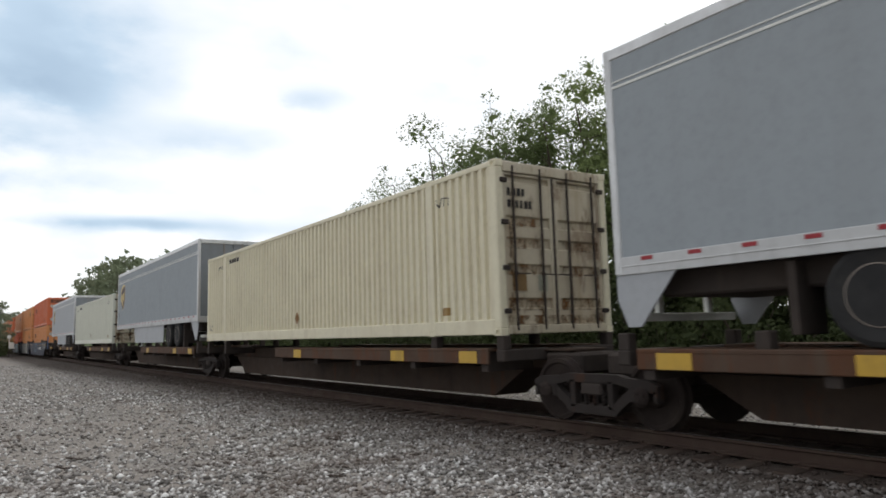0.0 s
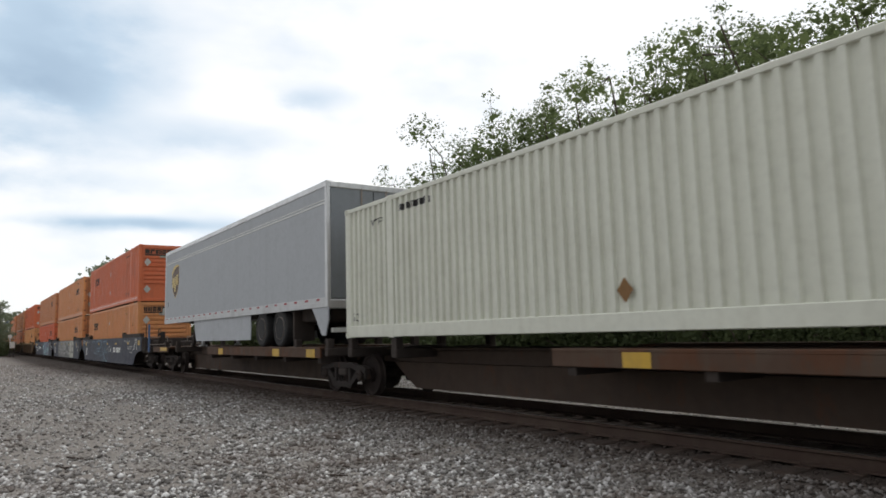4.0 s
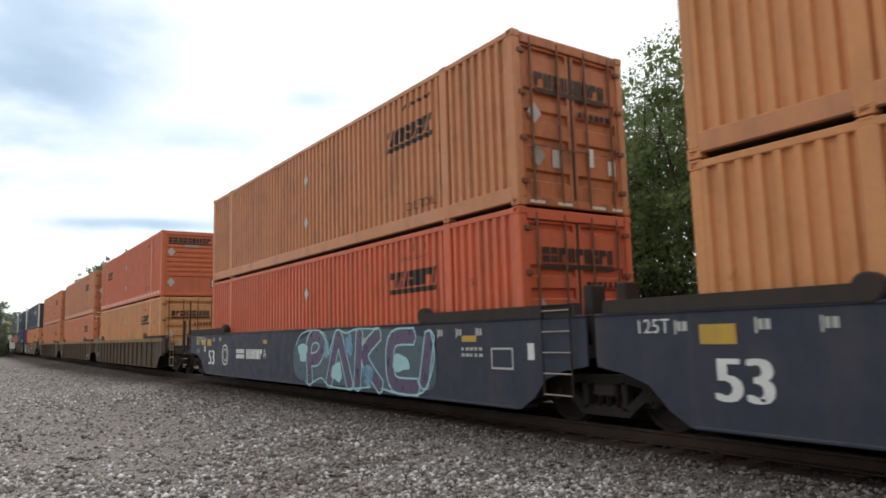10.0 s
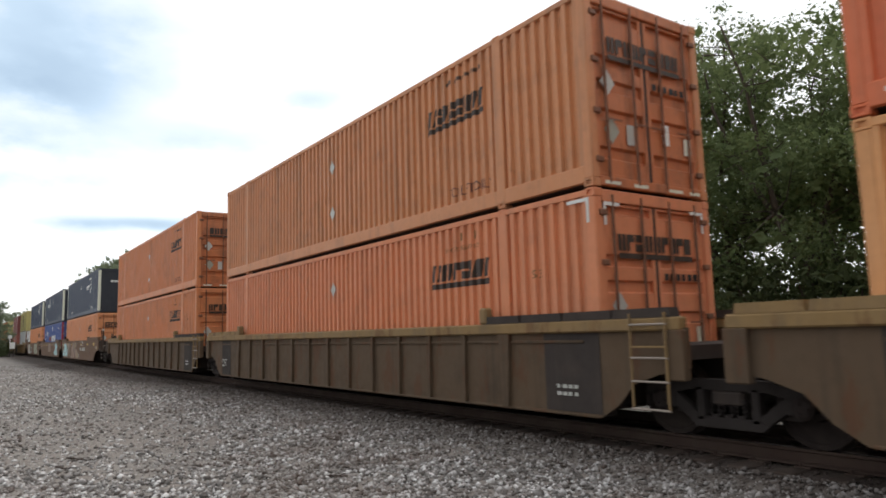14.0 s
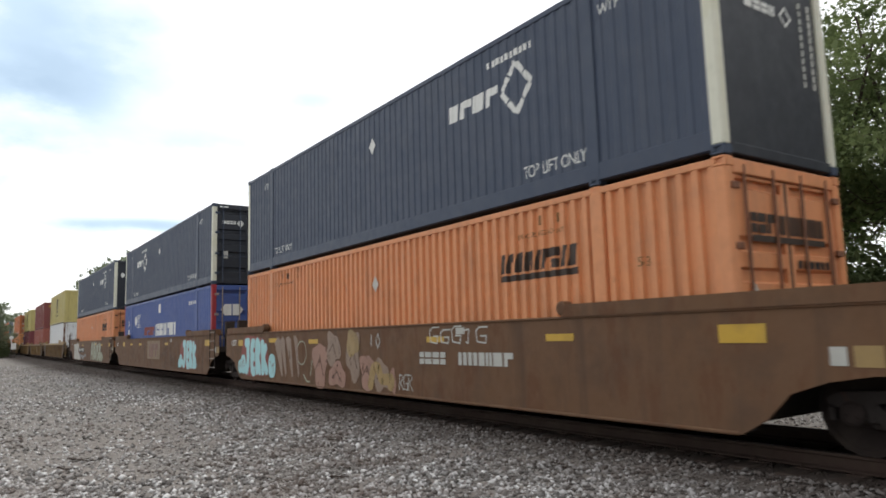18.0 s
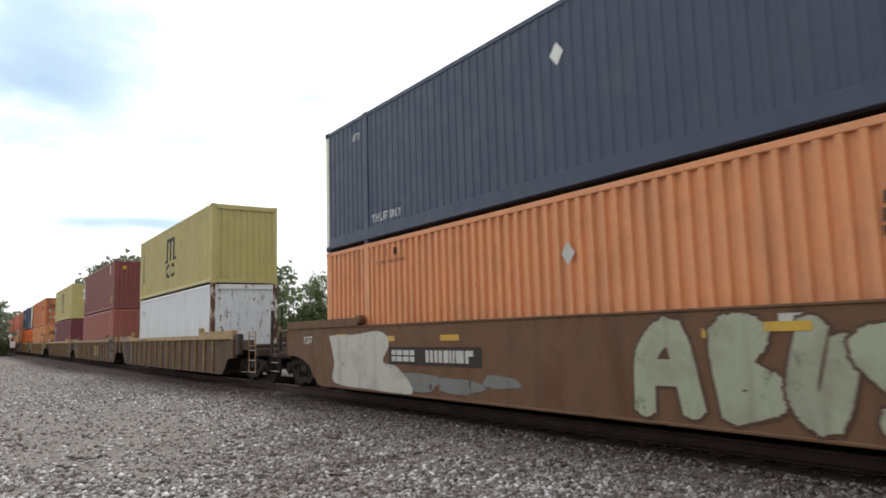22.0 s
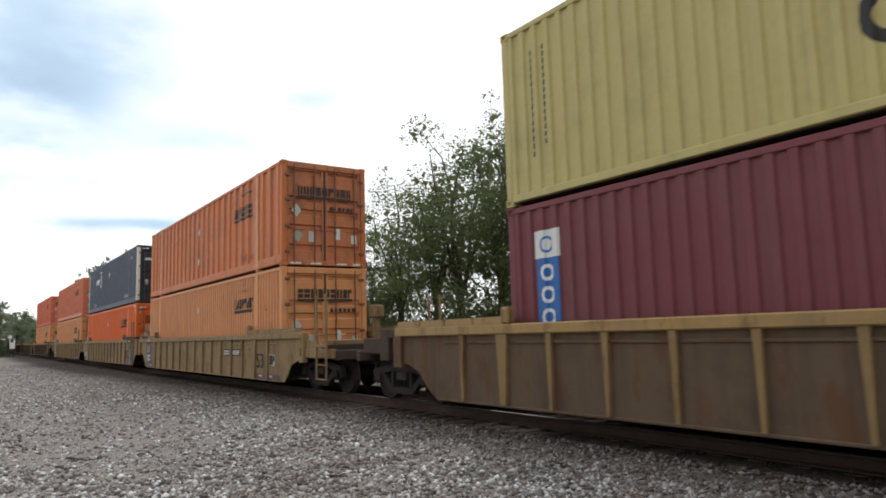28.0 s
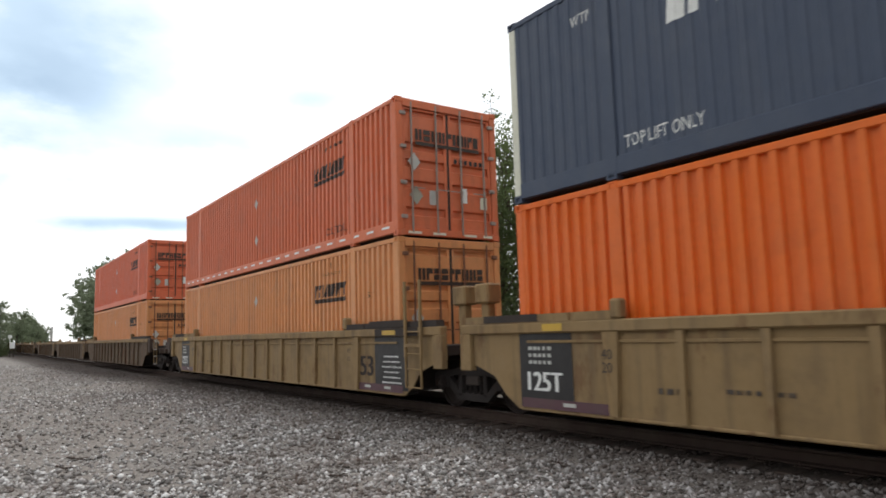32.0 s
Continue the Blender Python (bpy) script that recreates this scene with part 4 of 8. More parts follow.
def spine_car(s, label, hitch, front_end, rear_end, way=1):
    """One unit of an articulated spine car: a narrow centre sill with side runways, container arms and a folding hitch."""
    root = thing("spine_car", pose(s, 0, 0), label, "rail car", "articulated spine cars")
    MOVERS.append((root, s, 0.0))
    part("centre_sill", painted(("centre_sill",), lambda: Form().box(-8.7, 8.7, -0.30, 0.30, 0.72, 1.0, 0.02), END_STEEL), None, root)
    part("fish_belly", painted(("fish_belly",), lambda: Form().prism([(-7.6, 0.725), (-6.7, 0.20), (6.7, 0.20), (7.6, 0.725)], -0.38, 0.38), END_STEEL), None, root)
    part("top_plate", painted(("top_plate",), lambda: Form().box(-8.7, 8.7, -0.42, 0.42, 1.0, 1.04), END_STEEL), None, root)
    for sgn in (-1, 1):
        run = part("runway", painted(("runway", sgn, way), lambda: Form().box(*sorted((-1.55 * way, 7.75 * way)), *sorted((sgn * 0.55, sgn * 1.33)), 1.02, 1.075, 0.01).box(*sorted((-1.55 * way, 7.75 * way)), *sorted((sgn * 1.27, sgn * 1.325)), 0.82, 1.04, 0.012), SPINE), None, root)
        for k, (x0, x1) in enumerate(((-0.25, 0.2), (4.65, 5.15), (6.95, 7.45))):
            part("yellow_patch", painted(("yellow_patch", sgn, k, way), lambda: Form().box(*sorted((x0 * way, x1 * way)), *sorted((sgn * 1.32, sgn * 1.331)), 0.83, 1.03, 0.003), SAFETY), None, run)
        for k in range(5):
            x = (-1.2 + k * 2.2) * way
            part("outrigger", painted(("outrigger", sgn), lambda: Form().prism([(-0.08, 0.70), (0.08, 0.70), (0.08, 1.02), (-0.08, 1.02)], *sorted((sgn * 0.28, sgn * 1.28))), UNDER), None, root, at=pose(x, 0, 0))
        for x in (-8.0, -6.1, 6.1, 8.0):
            part("container_arm", painted(("container_arm", sgn), lambda: Form().box(-0.10, 0.10, *sorted((sgn * 0.25, sgn * 1.28)), 0.86, 1.06, 0.02).box(-0.09, 0.09, *sorted((sgn * 1.10, sgn * 1.27)), 1.05, 1.275, 0.015), UNDER), None, root, at=pose(x, 0, 0))
    if hitch:
        x = -6.9 if hitch < 0 else 6.9
        for y0 in (-0.3, 0.18):
            part("hitch_leg", painted(("hitch_leg", hitch, y0), lambda: Form().prism([(x - 0.7, 1.04), (x - 0.45, 1.04), (x + 0.12, 2.02), (x - 0.1, 2.02)], y0, y0 + 0.12), UNDER), None, root)
        part("hitch_strut", painted(("hitch_strut", hitch), lambda: Form().prism([(x + 0.7, 1.04), (x + 0.5, 1.04), (x - 0.1, 2.02), (x + 0.1, 2.02)], -0.1, 0.1), UNDER), None, root)
        part("hitch_plate", painted(("hitch_plate", hitch), lambda: Form().box(x - 0.45, x + 0.45, -0.45, 0.45, 2.0, 2.09, 0.02), UNDER), None, root)
    for e in (-1, 1):
        part("end_casting", painted(("end_casting", e), lambda: Form().box(*sorted((e * 8.2, e * 9.0)), -0.5, 0.5, 0.66, 0.98, 0.04), UNDER), None, root)
        if (e > 0 and front_end) or (e < 0 and rear_end):
            part("end_platform", painted(("end_platform", e), lambda: Form().box(*sorted((e * 7.3, e * 10.0)), -1.3, 1.3, 0.98, 1.06, 0.01).box(*sorted((e * 7.3, e * 10.0)), -1.32, -1.27, 0.84, 1.06, 0.01), SPINE), None, root)
            part("yellow_patch", painted(("apron_patch", e), lambda: Form().box(*sorted((e * 7.45, e * 8.6)), -1.331, -1.318, 0.90, 1.04, 0.003), SAFETY), None, root)
            part("coupler", painted(("coupler_s", e), lambda: Form().box(*sorted((e * 9.0, e * 10.7)), -0.09, 0.09, 0.72, 0.90, 0.03).box(*sorted((e * 10.5, e * 10.75)), -0.17, 0.15, 0.66, 0.98, 0.05), UNDER), None, root)
    if front_end:
        bogie(7.75, root)
    bogie(-7.75 if rear_end else -8.8, root)
    return root


def trailer(s, facing, skin, label, logo=True):
    """A 53-foot box trailer on the runway. Built with its doors at +x; facing turns it round."""
    root = thing("semi_trailer", pose(s, 0, 0, 0, 0, 0 if facing > 0 else 180), label, "trailer", "trailers on the train")
    MOVERS.append((root, s, 0.0 if facing > 0 else 180.0))
    L2, W2, z0, z1 = 8.077, 1.295, 2.22, 5.08
    part("body", painted(("trailer_body",), lambda: Form().box(-L2 + 0.03, L2 - 0.1, -W2 + 0.006, W2 - 0.006, z0 - 0.05, z1 - 0.04, 0.03), skin), None, root)
    for sgn in (-1, 1):
        rail = part("bottom_rail", painted(("trailer_rail", sgn), lambda: Form().box(-L2 + 0.02, L2 - 0.02, *sorted((sgn * (W2 - 0.02), sgn * (W2 + 0.006))), z0 - 0.20, z0 + 0.03, 0.006).box(-L2 + 0.02, L2 - 0.02, *sorted((sgn * (W2 - 0.02), sgn * (W2 + 0.014))), z0 - 0.10, z0 - 0.085, 0.004), TRAILER_RAIL), None, root)
        for k in range(23):
            part("reflector", painted(("reflector", sgn), lambda: Form().box(-0.09, 0.09, *sorted((sgn * (W2 + 0.004), sgn * (W2 + 0.011))), z0 - 0.035, z0 + 0.015, 0.003), REDPAINT), None, rail, at=pose(-L2 + 0.45 + k * 0.69, 0, 0))
        part("top_rail", painted(("trailer_top", sgn), lambda: Form().box(-L2 + 0.02, L2 - 0.02, *sorted((sgn * (W2 - 0.05), sgn * (W2 + 0.008))), z1 - 0.17, z1 - 0.01, 0.02), ALUMINIUM), None, root)
        part("rub_line", painted(("rub_line", sgn), lambda: Form().box(-L2 + 0.1, L2 - 0.12, *sorted((sgn * (W2 - 0.01), sgn * (W2 + 0.004))), 4.51, 4.545, 0.003).box(-L2 + 0.1, L2 - 0.12, *sorted((sgn * (W2 - 0.01), sgn * (W2 + 0.004))), 4.59, 4.61, 0.003), WHITE), None, root)
        part("side_skirt", painted(("side_skirt", sgn), lambda: Form().prism([(-3.66, 2.05), (2.6, 2.05), (2.62, 1.7), (2.58, 1.28), (-3.28, 1.28), (-3.36, 1.33)], *sorted((sgn * 1.22, sgn * 1.245))), SKIRT), None, root)
        part("front_post", painted(("trailer_fpost", sgn), lambda: Form().box(-L2 - 0.005, -L2 + 0.12, *sorted((sgn * (W2 - 0.12), sgn * (W2 + 0.01))), z0 - 0.2, z1 - 0.01, 0.05), ALUMINIUM), None, root)
        part("rear_post", painted(("trailer_rpost", sgn), lambda: Form().box(L2 - 0.12, L2 + 0.005, *sorted((sgn * (W2 - 0.1), sgn * (W2 + 0.012))), z0 - 0.2, z1, 0.02), ALUMINIUM), None, root)
        door = part("rear_door", painted(("rear_door", sgn), lambda: Form().box(L2 - 0.10, L2 - 0.03, *sorted((sgn * 0.01, sgn * 1.19)), z0, z1 - 0.16, 0.015), TRAILER_DOOR_SHADED), None, root)
        part("lock_rod", painted(("trailer_rod", sgn), lambda: Form().rod((L2 - 0.01, sgn * 0.35, z0 - 0.1), (L2 - 0.01, sgn * 0.35, z1 - 0.14), 0.02), RODS), None, door)
        part("rear_skirt", painted(("rear_skirt", sgn), lambda: Form().prism([(7.15, 2.03), (8.07, 2.03), (8.07, 1.70), (7.92, 1.35), (7.72, 1.35)], *sorted((sgn * 1.25, sgn * 1.28))), SKIRT), None, root)
        for x in (3.56, 4.96):
            tyre = part("tyre", painted(("tyre", sgn), lambda: tyre_form(sgn), RUBBER), None, root, at=pose(x, 0, 1.585))
            part("rim", painted(("rim", sgn), lambda: rim_form(sgn), RUBBER), None, tyre)
            part("rim_lip", painted(("rim_lip", sgn), lambda: Form().lathe([(0.294, sgn * 1.25), (0.30, sgn * 1.258), (0.307, sgn * 1.255), (0.30, sgn * 1.24)], (0, 0, 0), 28), RODS), None, tyre)
        leg = part("landing_leg", painted(("landing_leg", sgn), lambda: Form().box(-4.51, -4.37, *sorted((sgn * 0.61, sgn * 0.75)), 1.55, 2.1, 0.01).box(-4.49, -4.39, *sorted((sgn * 0.63, sgn * 0.73)), 1.12, 1.56, 0.01).box(-4.58, -4.30, *sorted((sgn * 0.56, sgn * 0.80)), 1.078, 1.125, 0.01)
                                                  .rod((-4.44, sgn * 0.68, 1.6), (-3.9, sgn * 0.68, 2.08), 0.03).rod((-4.44, sgn * 0.68, 1.6), (-4.98, sgn * 0.68, 2.08), 0.03), ALUMINIUM), None, root)
    part("front_wall", painted(("trailer_front",), lambda: Form().box(-L2 - 0.02, -L2 + 0.04, -1.19, 1.19, z0 - 0.15, z1 - 0.05, 0.02), skin), None, root)
    part("rear_frame", painted(("rear_frame",), lambda: Form().box(L2 - 0.10, L2, -1.2, 1.2, z1 - 0.17, z1 - 0.01, 0.02).box(L2 - 0.12, L2, -1.25, 1.25, z0 - 0.24, z0 - 0.02, 0.02), ALUMINIUM), None, root)
    part("rear_guard", painted(("rear_guard",), lambda: Form().box(7.95, 8.05, -1.15, 1.15, 1.42, 1.53, 0.01).box(7.96, 8.04, -0.6, -0.5, 1.5, 2.05, 0.01).box(7.96, 8.04, 0.5, 0.6, 1.5, 2.05, 0.01), WHITE), None, root)
    part("slider", painted(("slider",), lambda: Form().box(2.75, 7.6, -0.98, 0.98, 1.72, 2.06, 0.03).box(5.75, 5.85, -1.2, -0.62, 1.22, 2.0, 0.01).box(5.75, 5.85, 0.62, 1.2, 1.22, 2.0, 0.01), UNDER), None, root)
    part("axle_frame", painted(("axle_frame",), lambda: Form().box(2.9, 5.7, -0.55, -0.40, 1.7, 2.06, 0.01).box(2.9, 5.7, 0.40, 0.55, 1.7, 2.06, 0.01).rod((3.56, -1.0, 1.585), (3.56, 1.0, 1.585), 0.07).rod((4.96, -1.0, 1.585), (4.96, 1.0, 1.585), 0.07), UNDER), None, root)
    part("floor", painted(("trailer_floor",), lambda: Form().box(-L2 + 0.1, L2 - 0.12, -1.2, 1.2, z0 - 0.16, z0 - 0.05, 0.01), UNDER), None, root)
    return root


def tyre_form(sgn):
    form = Form()
    for y in (1.13, 0.80):
        prof = [(0.30, -0.11), (0.44, -0.135), (0.49, -0.11), (0.505, -0.07), (0.505, 0.07), (0.49, 0.11), (0.44, 0.135), (0.30, 0.11)]
        form.lathe(prof, (0, sgn * y, 0), 28)
    return form


def rim_form(sgn):
    form = Form()
    form.lathe([(0.30, sgn * 1.255), (0.29, sgn * 1.20), (0.27, sgn * 1.10), (0.16, sgn * 1.06), (0.12, sgn * 1.14), (0.02, sgn * 1.15)], (0, 0, 0), 20)
    for k in range(8):
        a = 2 * math.pi * k / 8
        form.rod((0.2 * math.cos(a), sgn * 1.06, 0.2 * math.sin(a)), (0.2 * math.cos(a), sgn * 1.11, 0.2 * math.sin(a)), 0.018, 6)
    return form


# ---- the train, from its head to its tail ----
UP, LOW, DECK = 3.30, 0.40, 1.275


def carrier_name(root, u, w, long=1.75, high=0.30, n=9, seed=0, material=None, pitch=0.222):
    side_draw("name_marking", root, block_row(u, w, long, high, n, 0.12, seed=seed), material or NAME_INK, pitch=pitch)


def orange_box(s, z, body, front, label, rail=None, height=2.88, seed=0, dashes=False, dirty=False, end=None, lift=None, pitch=0.222, rod=None):
    """A domestic box with its carrier's name as dark blocks, stencilled words and diamond placards."""
    root = container(s, z, body, rail or body, height=height, front=front, label=label, end=end, lift=lift, pitch=pitch, rod=rod or DARK_ROD)
    MOVERS.append((root, s, 0.0, z))
    rng = random.Random(seed)
    u = 3.95 if front == "doors" else -6.05
    carrier_name(root, u, 1.86, seed=seed, pitch=pitch)
    if z < 2:
        side_draw("stencil", root, lettering("STACK 2 HIGH ONLY", 4.40, 2.36, 0.075, 1.05), RUST_STAIN, pitch=pitch)
        side_draw("stencil", root, Flat().rect(4.95, 2.52, 0.05, 0.14).rect(5.28, 2.52, 0.05, 0.14), RUST_STAIN, pitch=pitch)
        side_draw("stencil", root, lettering("53'", 6.75, 1.72, 0.13), RUST_STAIN, pitch=pitch)
        if body is LIGHT_ORANGE:
            side_draw("stencil", root, lettering("STACK 2 HIGH ONLY", -5.75, 2.36, 0.085, 1.05), BROWN_LOGO, pitch=pitch)
            side_draw("stencil", root, Flat().rect(-5.3, 2.52, 0.06, 0.15).rect(-4.98, 2.52, 0.06, 0.15), BROWN_LOGO, pitch=pitch)
    else:
        side_draw("stencil", root, lettering("TOP LIFT ONLY", 4.62, 0.42, 0.17, 0.72), FADED_RED, pitch=pitch)
    if z > 2:
        side_draw("serial_marking", root, small_bars(4.6, 2.50, 1.1, 0.07, 9, seed), BROWN_LOGO, pitch=pitch)
    for w in ((1.93, 0.83) if z > 2 else (1.93,)):
        side_draw("placard", root, diamond(-0.12 + 0.03 * rng.random(), w + 0.08, 0.17), WHITE if body is BRIGHT else STICKER, pitch=pitch)
    if dashes:
        n = 24
        flat = Flat()
        for k in range(n):
            x = -7.75 + k * 0.66
            flat.rect(x, 0.175, 0.30, 0.05)
        marking("reflective_strip", flat, WHITE, root, "broken white reflective strip", plane=-1.2935)
    x = 8.077
    if front == "doors":
        end_draw("name_marking", root, block_row(-0.82, 2.02, 1.66, 0.24, 9, 0.0, seed=seed + 1), NAME_INK, x=-0.040)
        end_draw("placard", root, diamond(-0.86, 1.55 if z > 2 else 1.25, 0.19), STICKER, x=-0.036)
        end_draw("placard", root, diamond(-0.82, 0.85, 0.20), GREENISH, x=-0.036)
        end_draw("plate", root, Flat().rect(-0.50, 0.68, 0.16, 0.30), STICKER, x=-0.036)
        end_draw("plate", root, Flat().rect(0.30, 0.78, 0.17, 0.32), WHITE, x=-0.036)
        end_draw("plate", root, Flat().rect(0.82, 0.68, 0.18, 0.26), IVORY, x=-0.036)
        end_draw("reflective_strip", root, Flat().rect(-1.05, 0.05, 0.32, 0.05).rect(-0.45, 0.05, 0.32, 0.05).rect(0.35, 0.05, 0.32, 0.05).rect(0.85, 0.05, 0.25, 0.05), IVORY, x=-0.007)
        end_draw("serial_marking", root, small_bars(0.15, 1.62, 0.8, 0.10, 6, seed), BLACK, x=-0.040)
    else:
        end_draw("name_marking", root, block_row(-1.0, 2.42, 1.9, 0.22, 9, 0.0, seed=seed + 1), NAME_INK, x=-0.036)
        for w in (1.98, 0.62):
            end_draw("placard", root, diamond(-0.88, w, 0.21), STICKER, x=-0.008)
        end_draw("data_plate", root, Flat().rect(0.88, 0.38, 0.16, 0.42), BLACK, x=-0.036)
        end_draw("data_plate", root, Flat().rect(0.91, 0.42, 0.09, 0.34), WHITE, x=-0.032)
        end_draw("lamp_plate", root, Flat().rect(-0.30, 2.22, 0.60, 0.10), GREENISH, x=-0.008)
    return root


def corner_marks(root):
    """White reflective angles in the upper corners of the doors."""
    for sgn in (-1, 1):
        flat = Flat().rect(min(sgn * 1.12, sgn * 0.80), 2.64, 0.32, 0.05).rect(min(sgn * 1.12, sgn * 1.07), 2.36, 0.05, 0.28)
        end_draw("corner_marking", root, flat, WHITE, x=-0.006)
    marking("corner_marking", Flat().rect(7.55, 2.70, 0.37, 0.05).rect(7.92, 2.40, 0.05, 0.35), WHITE, root, plane=-1.2985)
    return root


def dark_box(s, front, label, seed=0, height=2.88):
    """A blue-black domestic box with white posts and white marks."""
    root = container(s, UP, NAVY, NAVY, height=height, front=front, label=label, post=NAVY, end=NAVY_END, rod=NAVY, pitch=0.222, deep=0.016, smooth=True)
    MOVERS.append((root, s, 0.0, UP))
    for o in root.children:
        if o.name.startswith("corner_post") and (o.data.vertices[0].co.x > 0 or o.data.vertices[0].co.x < 0) and not o.data.name.startswith("ivory"):
            me = shared(("ivory_post", o.data.name), lambda: grouped(o.data, None, IVORY))
            o.data = me
    kw = dict(pitch=0.222, deep=0.016)
    u = 2.7 if front != "doors" else -5.1
    flat = block_row(u, 1.78, 1.45, 0.30, 4, 0.1, bar=False, seed=3)
    side_draw("name_marking", root, flat, WHITE, **kw)
    ring = Flat()
    for a, b in (((0.0, 0.42), (0.36, 0.0)), ((0.36, 0.0), (0.0, -0.42)), ((0.0, -0.42), (-0.36, 0.0)), ((-0.36, 0.0), (0.0, 0.42))):
        for q in (0.12, 0.62):
            p0 = (a[0] + (b[0] - a[0]) * q, a[1] + (b[1] - a[1]) * q)
            p1 = (a[0] + (b[0] - a[0]) * (q + 0.34), a[1] + (b[1] - a[1]) * (q + 0.34))
            ring.stroke([(u + 1.85 + p0[0], 1.90 + p0[1]), (u + 1.85 + p1[0], 1.90 + p1[1])], 0.10)
    side_draw("emblem", root, ring, WHITE, **kw)
    side_draw("serial_marking", root, small_bars(u + 1.15, 2.42, 1.15, 0.11, 10, seed), WHITE, **kw)
    side_draw("stencil", root, lettering("TOP LIFT ONLY", 4.65, 0.38, 0.19, 0.70), WHITE, **kw)
    side_draw("stencil", root, lettering("WTP", 6.32, 2.35, 0.16, 0.75), WHITE, **kw)
    side_draw("stencil", root, lettering("TOP LIFT ONLY", -5.85, 0.38, 0.17, 0.70), WHITE, **kw)
    side_draw("stencil", root, lettering("WTP", -6.72, 2.35, 0.16, 0.75), WHITE, **kw)
    side_draw("placard", root, diamond(-0.15, 2.08, 0.18), WHITE, **kw)
    if front == "doors":
        end_draw("name_marking", root, block_row(-0.95, 2.16, 0.5, 0.12, 4, 0, bar=False), WHITE, x=-0.045)
        end_draw("emblem", root, diamond(-0.30, 2.20, 0.16), WHITE, x=-0.045)
        end_draw("serial_marking", root, small_bars(0.22, 2.20, 0.5, 0.12, 4, seed), WHITE, x=-0.045)
        end_draw("serial_marking", root, small_bars(0.22, 2.02, 0.75, 0.13, 6, seed + 1), WHITE, x=-0.045)
        end_draw("placard", root, diamond(0.92, 1.72, 0.22), STICKER, x=-0.045)
        end_draw("plate", root, Flat().rect(-0.92, 0.92, 0.18, 0.26), STICKER, x=-0.045)
        end_draw("plate", root, Flat().rect(0.85, 0.68, 0.26, 0.24), STICKER, x=-0.045)
        end_draw("reflective_strip", root, Flat().rect(-1.05, 2.74, 0.3, 0.05).rect(0.72, 2.74, 0.3, 0.05), WHITE, x=-0.007)
    else:
        end_draw("name_marking", root, block_row(-0.55, 1.98, 0.7, 0.14, 4, 0, bar=False), WHITE, x=-0.05)
        end_draw("emblem", root, Flat().ring(0.38, 2.04, 0.15, 0.05, 4), WHITE, x=-0.05)
        if seed == 3:
            end_draw("placard", root, diamond(-0.85, 2.0, 0.17), WHITE, x=-0.05)
        for k in range(11):
            end_draw("serial_marking", root, Flat().rect(0.72, 1.15 + 0.11 * k, 0.06, 0.08).rect(0.95, 1.15 + 0.11 * k, 0.07, 0.09), STICKER, x=-0.05)
    return root


def sea_box(s, z, body, label, end=None, front="ribs", post=None):
    root = container(s, z, body, body, length=12.192, width=2.438, front=front, pitch=0.278, deep=0.036, band=0.17, lift_posts=False, label=label, end=end, post=post, rail_low=0.06)
    MOVERS.append((root, s, 0.0, z))
    return root


SEA = dict(length=12.192, width=2.438, pitch=0.278, deep=0.036)


def liner_emblem(root):
    """The carrier's big initials as plain dark shapes."""
    flat = Flat()
    flat.rect(-0.72, 1.42, 0.24, 0.95, 0.06).rect(-0.20, 1.42, 0.24, 0.95, 0.06).rect(0.32, 1.42, 0.26, 0.95, 0.06)
    flat.rect(-0.95, 1.34, 0.5, 0.12).rect(-0.62, 2.22, 1.1, 0.16).rect(0.36, 1.40, 0.55, 0.12)
    flat.ring(-0.38, 0.98, 0.32, 0.13, 14).ring(0.40, 0.98, 0.32, 0.13, 14)
    side_draw("emblem", root, flat, BLACK, **SEA)


# trailers and boxes on the spine cars
spine_car(1.95, "rusty brown articulated spine car with yellow patches under a trailer", 1, False, False, -1)
spine_car(-16.55, "rusty brown articulated spine car with yellow patches under a cream container", 0, False, False)
spine_car(-33.95, "rusty brown articulated spine car carrying a grey trailer", -1, False, False)
spine_car(-51.65, "rusty brown articulated spine car under an off-white container", 0, False, False)
spine_car(-68.85, "rusty brown end spine car carrying a pale trailer", -1, False, True)
tr_a = trailer(1.99, -1, TRAILER, "plain grey box trailer with a white bottom rail")
tr_b = trailer(-33.92, 1, TRAILER, "grey box trailer with a brown shield emblem and pale side skirt")
tr_c = trailer(-68.80, 1, TRAILER_PALE, "pale grey box trailer with a brown shield emblem")
